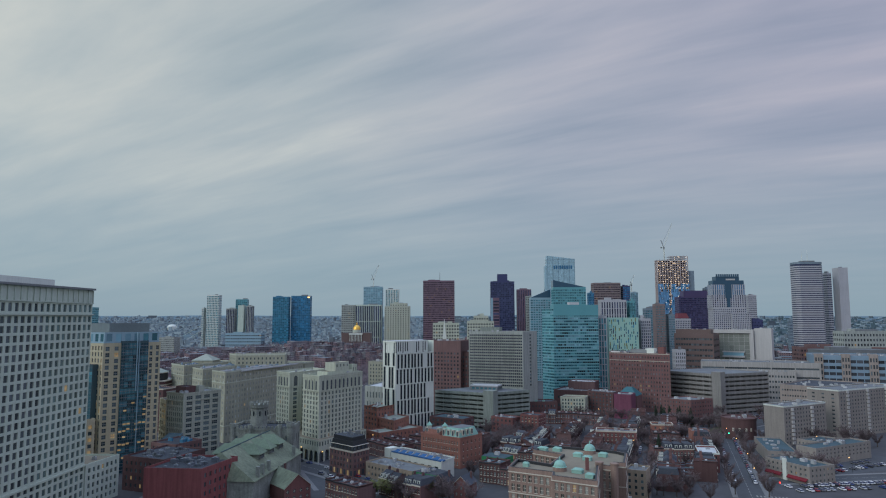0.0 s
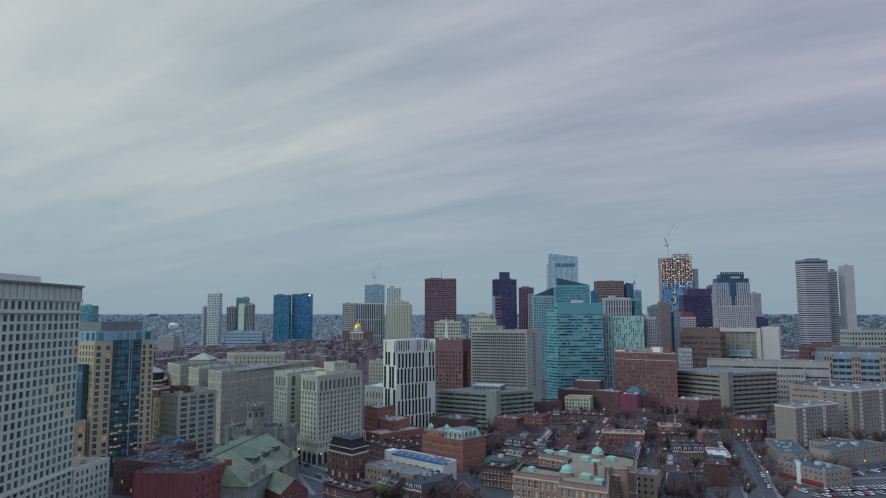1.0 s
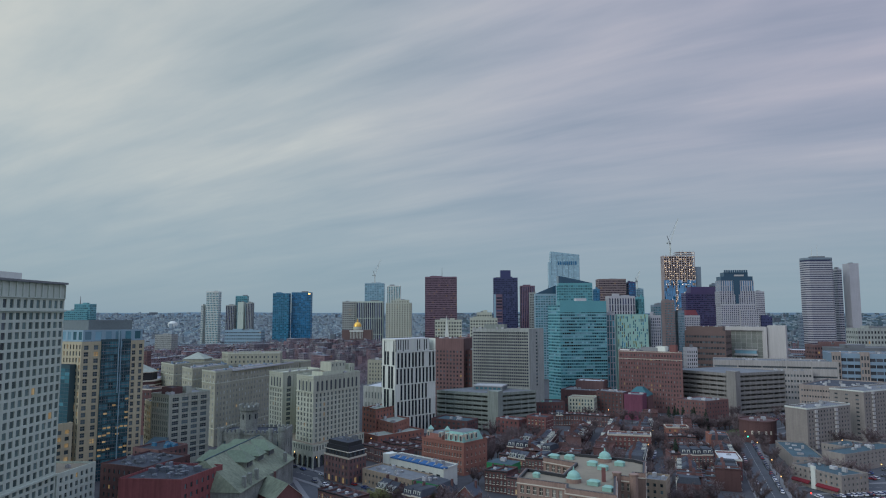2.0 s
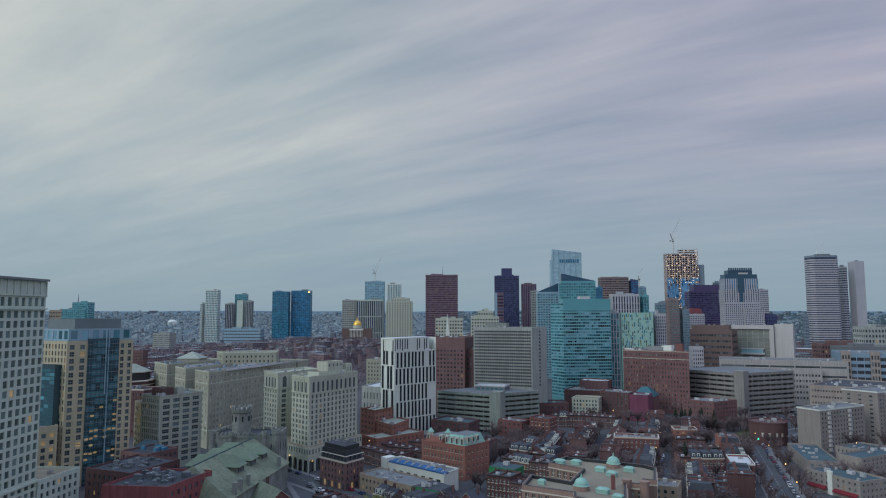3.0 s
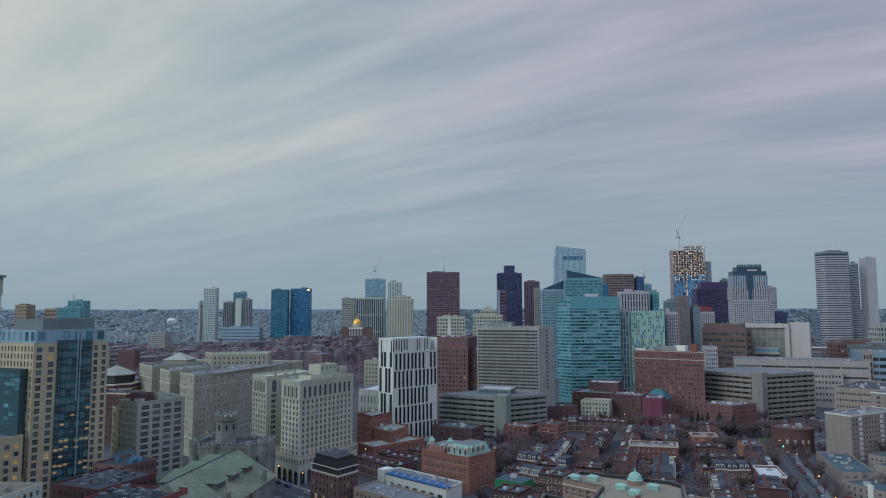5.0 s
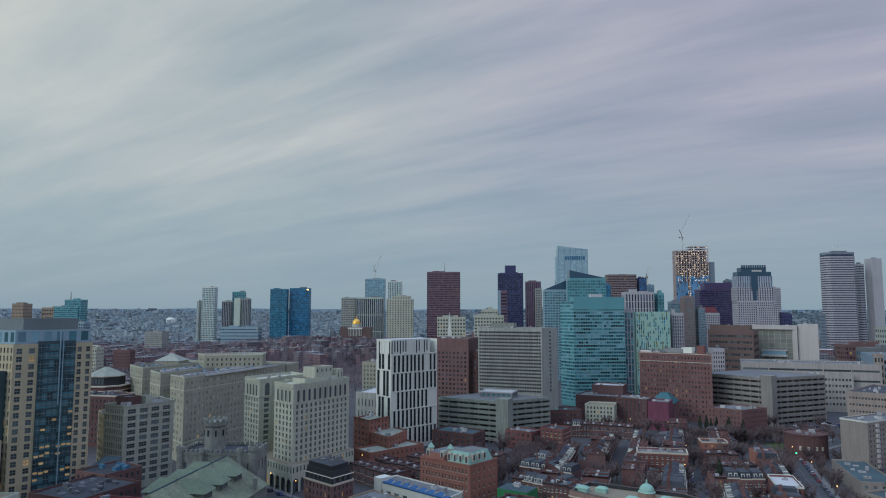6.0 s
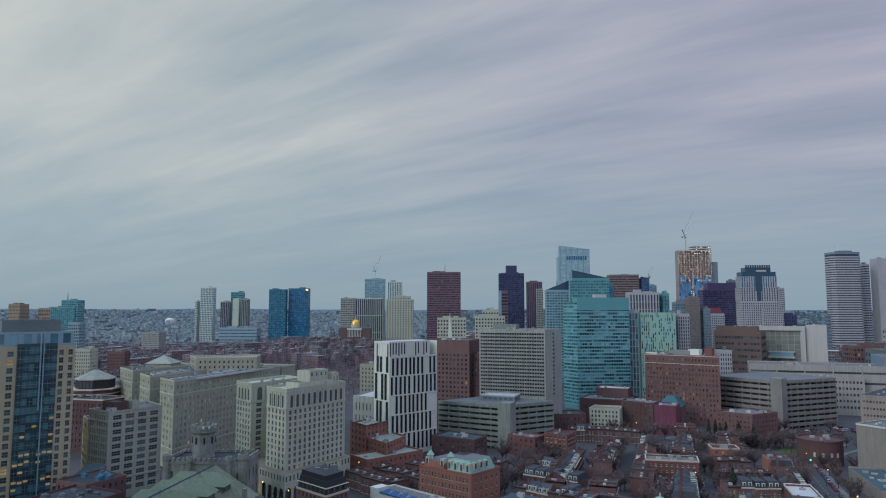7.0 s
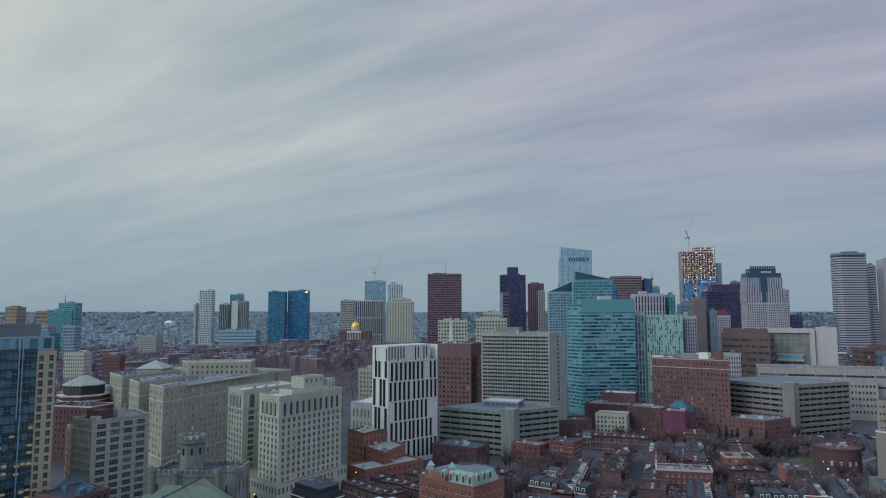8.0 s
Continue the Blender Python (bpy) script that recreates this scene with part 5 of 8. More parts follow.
    s.prism(shrink([(x - ob.location.x, y - ob.location.y) for x, y in poly], -0.6), 18.02, 25, surf("teal_metal_roof", (0.035, 0.125, 0.145), var=0.2, rough=0.5), scale=0.3, bottom=True)
    part("hipped_roof", s, ob, "teal metal hipped roof")
    block("brick_theatre", "dark red brick theatre with pale roofs", "building", [(92, 655), (128, 640), (142, 668), (106, 684)], 20, BRICK_DARK, ROOF_GREY, [(5, 2, .2, .3, 2, 17)], units=8)
    block("brick_theatre", "tall brown brick theatre stage house", "building", [(108, 668), (132, 658), (140, 676), (116, 688)], 27, BRICK_BROWN, ROOF_WHITE, [], units=3)
    block("gothic_brick_hall", "dark brick hall with copper-trimmed roof", "building", [(58, 600), (88, 604), (86, 622), (56, 618)], 15, BRICK_DARK, ROOF_DARK, [(10, 3, .35, .5, 1, 13)], units=5, unit_mat=COPPER)
    block("brick_flats", "red brick flats with bay windows", "building", [(48, 526), (61, 517), (68, 529), (55, 538)], 15, BRICK, ROOF_DARK, [(5, 5, .4, .5, 1, 14), (4, 5, .4, .5, 1, 14)], sill=TRIM, units=2)
    block("brick_flats", "red brick house with a pale end wall", "building", [(26, 536), (42, 524), (50, 534), (34, 546)], 12, BRICK, ROOF_GREY, [(5, 3, .4, .5, 1, 11), (4, 3, .4, .5, 1, 11)], units=3)
    block("brick_row_front", "long red brick row house with tall pale windows", "house", [(93, 459), (119, 454), (122, 466), (96, 471)], 13.5, BRICK, ROOF_GREY, [(9, 4, .42, .55, .6, 12.4), (4, 4, .4, .5, .6, 12.4)], cornice=TRIM, units=6, frame_mat=TRIM, sill=TRIM, lit=.03)
    # right-hand side
    block("brick_clinic", "low brown-red brick clinic with a grey roof", "building", [(174, 580), (192, 563), (215, 576), (198, 595)], 21, HOTEL_BRICK, ROOF_GREY, [(9, 5, .4, .42, 4, 20), (8, 5, .4, .42, 4, 20)], units=5, single=False)
    block("teal_flat_roof_house", "low beige building with a grey-blue flat roof", "building", [(190, 420), (206, 416), (219, 466), (203, 470)], 8, FLATS_CONCRETE, TEAL_ROOF, [(4, 2, .4, .45, .6, 7), (12, 2, .4, .45, .6, 7)], units=6)
    ob = block("shop_flats", "beige low flats with a red shop awning", "building", [(176, 393), (187, 365), (204, 372), (193, 400)], 10, FLATS_CONCRETE, TEAL_ROOF, [(9, 3, .35, .42, .8, 9.4), (6, 3, .35, .42, .8, 9.4)], units=5)
    f = Front((176 - ob.location.x, 393 - ob.location.y), (187 - ob.location.x, 365 - ob.location.y))
    for a, b in ((1, 12), (16, 29)):
        s = Shape()
        s.face([f.at(a, 3.6, 0.05), f.at(a, 2.5, 1.6), f.at(b, 2.5, 1.6), f.at(b, 3.6, 0.05)][::-1], STEEL_RED)
        s.face([f.at(a, 2.5, 1.6), f.at(b, 2.5, 1.6), f.at(b, 1.9, 1.6), f.at(a, 1.9, 1.6)], STEEL_RED)
        part("awning", s, ob, "dark red shop awning")
    s = Shape()
    f.slab(s, 12.6, 15.2, 0, 11.5, WHITE_PANEL, -0.4, 0.5)
    part("stair_tower", s, ob)
    block("garden_flats", "beige flat-roofed garden apartments with open ground floor", "building", [(216, 414), (264, 440), (258, 452), (210, 426)], 10.5, FLATS_CONCRETE, TEAL_ROOF, [(14, 3, .35, .45, 3, 9.6), (4, 3, .3, .4, 3, 9.6)], units=6, single=False)
    block("garden_flats", "beige flat-roofed apartments beside the car park", "building", [(228, 462), (240, 446), (262, 458), (250, 474)], 8, FLATS_CONCRETE, TEAL_ROOF, [(8, 2, .35, .45, 1, 7)], units=4)
    block("brick_flats", "orange brick house with a flat roof", "house", rect(160, 468, 12, 11, -8), 12, BRICK_ORANGE, ROOF_GREY, [(3, 3, .35, .45, 1, 11), (3, 3, .35, .45, 1, 11)], units=2)
    block("brick_flats", "bright red brick house with a white gabled dormer", "house", rect(142, 499, 15, 11, -8), 11.5, BRICK_ORANGE, ROOF_DARK, [(4, 3, .35, .45, 1, 10.5), (3, 3, .35, .45, 1, 10.5)], cornice=TRIM, units=3)
    block("end_house", "row house end with a white flat roof", "house", [(140.5, 398), (151.5, 396), (157, 418), (146, 420)], 11, BRICK, ROOF_WHITE, [(4, 3, .3, .45, 1, 10), (6, 3, .35, .5, 1, 10)], cornice=WHITE_PANEL, units=1)
    # foreground left
    block("red_side_wall_house", "building with a red painted windowless side wall and cluttered roof", "building", [(-141, 301), (-114, 299), (-107, 327), (-135, 331)], 22.5, BRICK_PAINT, ROOF_DARK, [None, (7, 5, .4, .5, 1, 21)], units=26, parapet=1.0, unit_mat=PLANT_GREY)
    block("brick_loft", "dark brick loft building with rooftop plant", "building", [(-176, 352), (-150, 342), (-140, 372), (-166, 384)], 17.5, BRICK_DARK, ROOF_DARK, [(8, 4, .4, .5, 1, 16), (8, 4, .4, .5, 1, 16)], units=18, unit_mat=PLANT_GREY)
    block("blue_plant_house", "brick building carrying a blue-grey plant enclosure", "building", [(-178, 388), (-160, 380), (-152, 398), (-170, 408)], 18, BRICK_BROWN, ROOF_DARK, [(6, 4, .4, .5, 1, 17), (6, 4, .4, .5, 1, 17)], units=9, unit_mat=BLUE_PANEL)
    block("dark_brick_house", "dark brick row building beside the office wing", "building", [(-150, 338), (-143, 332), (-136, 348), (-146, 356)], 15, BRICK_DARK, ROOF_DARK, [(3, 4, .4, .5, 1, 14)], units=2)


low_group()


def gable_house(name, label, x, y, w, d, h, rise, turn, wall, roof, cols=3, rows=2, category="house"):
    """A house with a pitched roof; the gable faces the front."""
    ob = thing(name, x, y, label, category, turn=turn)
    s = Shape()
    f = Front((-w / 2, -d / 2), (w / 2, -d / 2))
    found = f.grid(s, 0, w, 0.5, h - 0.3, cols, rows, 0.38, 0.5, 0.25, wall)
    f.quad(s, 0, w, 0, 0.5, wall)
    f.quad(s, 0, w, h - 0.3, h, wall)
    s.face([(-w / 2, -d / 2, h), (w / 2, -d / 2, h), (0, -d / 2, h + rise)], wall)
    s.face([(w / 2, d / 2, h), (-w / 2, d / 2, h), (0, d / 2, h + rise)], wall)
    for a, b in (((w / 2, -d / 2), (w / 2, d / 2)), ((w / 2, d / 2), (-w / 2, d / 2)), ((-w / 2, d / 2), (-w / 2, -d / 2))):
        g = Front(a, b)
        g.quad(s, 0, g.length, 0, h, wall)
    part("wall", s, ob)
    add_windows(f, found, 0.25, ob, PANE, TRIM, True, 0.05)
    g = Front((w / 2, -d / 2), (w / 2, d / 2))
    for k in range(max(1, int(d / 4))):
        q = window_mesh(1.2, 1.9, PANE, TRIM)
        o = part("window", q, ob)
        o.matrix_basis = g.place((k + 0.5) * d / max(1, int(d / 4)), h * 0.55, 0.03)
    s = Shape()
    e = 0.5
    for side in (1, -1):
        a = [(side * (w / 2 + e), -d / 2 - e, h - 0.25), (side * (w / 2 + e), d / 2 + e, h - 0.25), (0, d / 2 + e, h + rise + 0.12), (0, -d / 2 - e, h + rise + 0.12)]
        s.face(a if side > 0 else a[::-1], roof)
        b = [(p[0], p[1], p[2] - 0.25) for p in a]
        s.face([a[0], a[3], b[3], b[0]], TRIM)
    part("roof", s, ob)
    c = Shape()
    c.box(w * 0.2, d * 0.2, h, w * 0.2 + 1, d * 0.2 + 0.9, h + rise + 1.2, BRICK_DARK)
    part("chimney", c, ob)
    return ob


gable_house("parish_hall", "brick parish hall with a grey-green pitched roof", -88, 343, 14, 30, 7, 6, 40, BRICK, GREEN_SLATE, 4, 2, "hall")
gable_house("gabled_house", "brick house with a steep dark gable", -7, 346, 7, 9, 7, 3.6, -30, BRICK_DARK, SLATE)
gable_house("gabled_house", "brick house with a steep slate gable roof", 4, 342, 8, 10, 7, 3.8, -25, BRICK, SLATE)


# ---- far towers ----
def tower(name, label, x0, x1, y, z, deep, wall, pane, cols, rows, wf=0.6, hf=0.6, turn=0.0, recess=0.3, roof=None, base=0.0, category="tower", slope=0.0, crown=None):
    """A high-rise seen from far: bays with real reveals, panes joined. slope: how much higher the left end of the roof is."""
    deep *= 0.6
    if x0 > 0:
        x0 += deep * x0 / y
    elif x1 < 0:
        x1 += deep * x1 / y
    w = x1 - x0
    ob = thing(name, (x0 + x1) / 2, y + deep / 2, label, category, z=base, turn=turn)
    z -= base
    join = Shape()
    pts = [(-w / 2, -deep / 2), (w / 2, -deep / 2), (w / 2, deep / 2), (-w / 2, deep / 2)]
    for i in range(4):
        f = Front(pts[i], pts[(i + 1) % 4])
        s = Shape()
        if i == 2:
            f.quad(s, 0, f.length, 0, z, wall)
        else:
            c = cols if i == 0 else max(2, round(cols * deep / w))
            h = z - 2.5
            found = f.grid(s, 0, f.length, 0, h, c, rows, wf, hf, recess, wall)
            f.quad(s, 0, f.length, h, z, wall)
            add_windows(f, found, recess, ob, pane, None, False, join=join)
        part("wall", s, ob)
    part("window_panes", join, ob, kind="stuff")
    s = Shape()
    s.face([(*p, z - 0.6) for p in pts], roof or ROOF_GREY)
    part("roof", s, ob)
    if slope:
        s = Shape()
        a, b = (z + slope, z) if slope > 0 else (z, z - slope)
        s.face([(*pts[0], z), (*pts[1], z), (*pts[1], b + 0.01), (*pts[0], a + 0.01)], crown or pane)
        s.face([(*pts[1], z), (*pts[2], z), (*pts[2], b + 0.01), (*pts[1], b + 0.01)], crown or pane)
        s.face([(*pts[3], z), (*pts[0], z), (*pts[0], a + 0.01), (*pts[3], a + 0.01)], crown or pane)
        s.face([(*pts[2], z), (*pts[3], z), (*pts[3], a + 0.01), (*pts[2], b + 0.01)], crown or pane)
        s.face([(*pts[0], a + 0.01), (*pts[1], b + 0.01), (*pts[2], b + 0.01), (*pts[3], a + 0.01)], wall)
        part("sloping_crown", s, ob)
    else:
        r = random.Random(int(x0 * 7 + y))
        for k in range(r.randint(1, 3)):
            u = Shape()
            uw, ud, uh = w * r.uniform(0.15, 0.4), deep * r.uniform(0.2, 0.4), r.uniform(1.5, 4)
            ux, uy = r.uniform(-0.25, 0.25) * w, r.uniform(-0.1, 0.25) * deep
            u.box(ux - uw / 2, uy - ud / 2, z - 0.6, ux + uw / 2, uy + ud / 2, z + uh - 0.6, wall if k else GREY_METAL)
            part("machine_room", u, ob)
    return ob


def mast(parent, x, y, z, h, w=0.8, mat=None):
    s = Shape()
    s.beam((x, y, z), (x, y, z + h), w, mat or GREY_METAL, w * 0.3)
    return part("antenna", s, parent)


T = tower
T("glass_tower", "white-framed pale glass apartment tower", -761, -716, 2000, 158, 40, WHITE_PANEL, PANE_TEAL, 8, 30, 0.75, 0.7)
T("glass_tower", "lower shoulder of the pale glass tower", -776, -762, 2000, 119, 36, WHITE_PANEL, PANE_TEAL, 4, 22, 0.7, 0.7)
T("concrete_tower", "grey concrete federal tower with dark bays", -684.1, -651.8, 1950, 116.5, 40, CONCRETE, PANE_NAVY, 5, 24, 0.7, 0.95)
T("concrete_tower", "pale concrete tower with a dark glass side", -649.5, -626.5, 1950, 125.7, 30, WHITE_STONE, PANE_FAR, 3, 2, 0.1, 0.1)
T("concrete_tower", "grey tower with dark upright bays", -625.3, -601.1, 1950, 123.4, 30, CONCRETE, PANE_NAVY, 4, 24, 0.6, 0.95)
T("teal_tower", "teal glass tower behind the federal block", -693.8, -652.4, 2060, 146.3, 30, TEAL_PANEL, PANE_TEAL, 6, 26, 0.85, 0.75)
T("blue_tower", "blue-green glass tower with a stepped corner", -533, -482, 1900, 149, 36, BLUE_PANEL, PANE_BAYBLUE, 8, 32, 0.86, 0.72)
b = T("blue_tower", "deep blue glass tower beside its twin", -484, -424, 1915, 152, 36, BLUE_PANEL, PANE_BLUE, 10, 32, 0.9, 0.8)
s = Shape()
s.box(20, -11.2, 146, 26, -10.85, 149, LAMP_ON)
part("lit_sign_band", s, b)
T("glass_tower", "glass tower under construction with a pale crown", -287.5, -228.4, 2000, 181.4, 36, PALE_BLUE, PANE_SKY, 8, 36, 0.85, 0.8)
T("glass_tower", "slim white and blue apartment tower", -215.7, -175.5, 1950, 171.6, 30, WHITE_PANEL, PANE_TEAL, 8, 34, 0.6, 0.9)
T("dark_ribbed_tower", "dark office block with pale upright ribs", -264.0, -195.6, 1700, 121.8, 44, WHITE_STONE, PANE_NAVY, 14, 3, 0.72, 0.97)
T("pale_office", "pale green-grey office block", -303.6, -265.8, 1720, 121.8, 40, CONCRETE, PANE_FAR, 6, 22, 0.7, 0.4)
T("stone_office_tower", "pale stone stepped office building", -183.5, -119.9, 1640, 117.0, 44, LIMESTONE, PANE_FAR, 10, 22, 0.4, 0.5)
T("stone_office_tower", "upper step of the pale stone office", -171.2, -127.2, 1647, 124.3, 30, LIMESTONE, PANE_FAR, 7, 24, 0.4, 0.5)
b = T("brown_tower", "dark red-brown square tower with lit floors", -81, -10.5, 1500, 172, 60, MAROON, PANE_BROWN, 26, 36, 0.86, 0.56)
mast(b, 2, 0, 171, 22, 1.6)
b = T("dark_tower", "near-black steel tower with a raised square crown", 81, 144, 1750, 183, 50, NAVY_PANEL, PANE_NAVY, 14, 36, 0.82, 0.72)
s = Shape()
s.box(-13, -14, 182, 13, 12, 202, NAVY_PANEL)
part("crown", s, b)
# coloured boxes paint the reflection on the left flank's glass
s = Shape()
s.box(-31, -15.6, 60, -25.5, -15.2, 140, PALE_BLUE)
s.box(-25.5, -15.6, 60, -9, -15.2, 140, MAROON)
for k in range(9):
    s.box(-24.5, -15.8, 64 + k * 8, -10, -15.5, 68.5 + k * 8, PANE_BROWN if k % 2 else PANE_NAVY)
part("brick_flank", s, b)
T("maroon_tower", "maroon granite tower with upright bays", 149, 188, 1750, 162, 40, MAROON, PANE_NAVY, 8, 34, 0.5, 0.97)
T("grey_slab", "slim grey concrete office slab", 167.5, 184.5, 1700, 143, 30, CONCRETE, PANE_FAR, 4, 34, 0.7, 0.5)
b = T("sky_glass_tower", "pale glass tower mirroring the sky, the tallest about", 204, 273.5, 1580, 226.5, 40, PALE_BLUE, PANE_MIRROR, 10, 50, 0.97, 0.93, slope=8, recess=0.1)
for k in range(9):
    s = Shape()
    s.box(-17 + k * 5, -12.6, 203, -13.6 + k * 5, -11.9, 211, PANE_BLUE)
    part("terrace_opening", s, b)
for k in range(6):
    s = Shape()
    s.box(-32 + k * 12.8, -12.7, 20, -31.4 + k * 12.8, -12.1, 227 + (5 - k) * 1.3, PALE_BLUE)
    part("glass_fin", s, b)
s = Shape()
s.box(-38, -11, 0, -32.5, 8, 210, PANE_MIRROR)
part("shoulder", s, b, "slim lower glass shoulder")
T("glass_slab", "grey-lined glass office slab with a dark sloping crown", 101, 131.5, 960, 117.5, 30, PALE_BLUE, PANE_TEAL, 8, 34, 0.75, 0.6, slope=-12, crown=CROWN_GLASS)
T("glass_slab", "dark teal glass slab with a dark sloping crown", 128.5, 176.5, 930, 131, 34, TEAL_PANEL, PANE_TEAL, 14, 36, 0.85, 0.6, slope=10, crown=CROWN_GLASS)
T("blue_tower", "small blue glass office tower", 229, 241.5, 1200, 133, 24, BLUE_PANEL, PANE_BLUE, 4, 30, 0.8, 0.8)
T("banded_tower", "brown banded concrete tower", 302, 370, 1540, 168, 60, BROWN_BAND, PANE_BROWN, 16, 32, 0.95, 0.5)
T("dark_tower", "dark blue tower with a lit roof edge", 370, 391.5, 1540, 161, 40, NAVY_PANEL, PANE_BLUE, 5, 32, 0.8, 0.7)
T("glass_tower", "slim pale glass tower under construction", 417, 438, 1650, 150, 30, PALE_BLUE, PANE_SKY, 4, 30, 0.85, 0.8)


def teal_hotel():
    """Teal glass hotel: a broad banded front and a lower narrow flank, storey by storey."""
    a, b, c = (92.5, 742), (103, 727), (152.5, 733)
    poly = [a, b, c, (141, 757), (100, 760)]
    H = 98.5
    ob = block("teal_glass_hotel", "teal glass hotel tower with dark window bands", "hotel", poly, H, TEAL_PANEL, ROOF_GREY, [], single=False, units=3, lit=0)
    lp = [(x - ob.location.x, y - ob.location.y) for x, y in poly]
    storeys, rh = 30, (H - 4) / 30
    for i, cols in ((0, 7), (1, 22)):
        f = Front(lp[i], lp[i + 1])
        cw = f.length / cols
        q, bands = Shape(), Shape()
        for r in range(storeys):
            z = 4 + r * rh
            if i == 1 and r > storeys - 3:
                continue
            pick = PANE_TEAL
            for k in range(cols):
                if rng.random() < 0.35:
                    pick = rng.choice((PANE_TEAL, PANE_BAY_JOIN, PANE_BAY_JOIN, PANE_SKY, PANE_SLOT) if i else (PANE_TEAL, PANE_SKY, PANE_TEAL, PANE_BAY_JOIN))
                f.quad(q, k * cw + 0.12, (k + 1) * cw - 0.12, z + rh * 0.42, z + rh * 0.96, pick, 0.06)
            f.slab(bands, 0, f.length, z + rh * 0.02, z + rh * 0.38, TEAL_LIGHT, 0.0, 0.22)
        part("window_panes", q, ob, kind="stuff")
        part("spandrel_banding", bands, ob, kind="stuff")
    f = Front(lp[1], lp[2])
    s = Shape()
    f.slab(s, 0.3, f.length, H - 7.4, 103, TEAL_PANEL, -15, 0.3, ROOF_GREY)
    part("crown_screen", s, ob, "plain teal glass screen round the roof plant")
    roof_box(ob, "machine_room", 122, 737, 11, 8, 3, 8, 103, ROOF_WHITE, ROOF_WHITE)


teal_hotel()


def mint_block():
    """Mint panelled tower with scattered upright windows and a white gridded flank."""
    ob = thing("mint_panel_tower", 183, 752, "mint-green panelled tower with scattered narrow windows", "tower", turn=-8)
    f = Front((-16, -12), (16, -12))
    s = Shape()
    s.prism([(-16, -12), (16, -12), (16, 12), (-16, 12)], 0, 89, MINT, ROOF_GREY)
    part("wall", s, ob)
    q = Shape()
    for r in range(26):
        for c in range(16):
            if rng.random() < 0.5:
                a = 0.6 + c * 1.95 + rng.uniform(0, 0.6)
                m = rng.choice((PANE_NAVY, PANE_BLUE, PANE_TEAL, BUD))
                f.quad(q, a, a + 0.95, 2 + r * 3.3, 2 + r * 3.3 + rng.choice((2.2, 2.9, 4.4)), m, 0.06)
    part("window_panes", q, ob, kind="stuff")
    T("white_grid_tower", "white gridded flank of the mint tower", 200, 214, 750, 88, 20, COOL_STONE, PANE_NAVY, 5, 26, 0.5, 0.7)
    T("white_frame_tower", "white framed glass tower", 166, 200, 800, 110, 30, COOL_STONE, PANE_NAVY, 10, 14, 0.5, 0.93)
    T("teal_tower", "teal glass end of the white framed tower", 200.5, 211, 802, 109, 28, TEAL_PANEL, PANE_TEAL, 4, 30, 0.9, 0.9)
    T("white_frame_tower", "slim white framed glass flank", 152, 163, 742, 91, 20, COOL_STONE, PANE_TEAL, 3, 14, 0.7, 0.9)
    T("brown_grid_tower", "brown and grey gridded apartment tower", 259, 276, 900, 107, 26, BROWN_BAND, PANE_TEAL, 7, 32, 0.55, 0.5)
    T("grey_glass_tower", "grey glazed apartment tower beside the brown one", 262, 283, 960, 102, 26, BLUE_GREY, PANE_TEAL, 7, 30, 0.8, 0.6)
    T("blue_grid_tower", "blue-grey gridded apartment tower", 276.5, 289, 902, 93.5, 24, BLUE_GREY, PANE_TEAL, 5, 28, 0.6, 0.5)


mint_block()


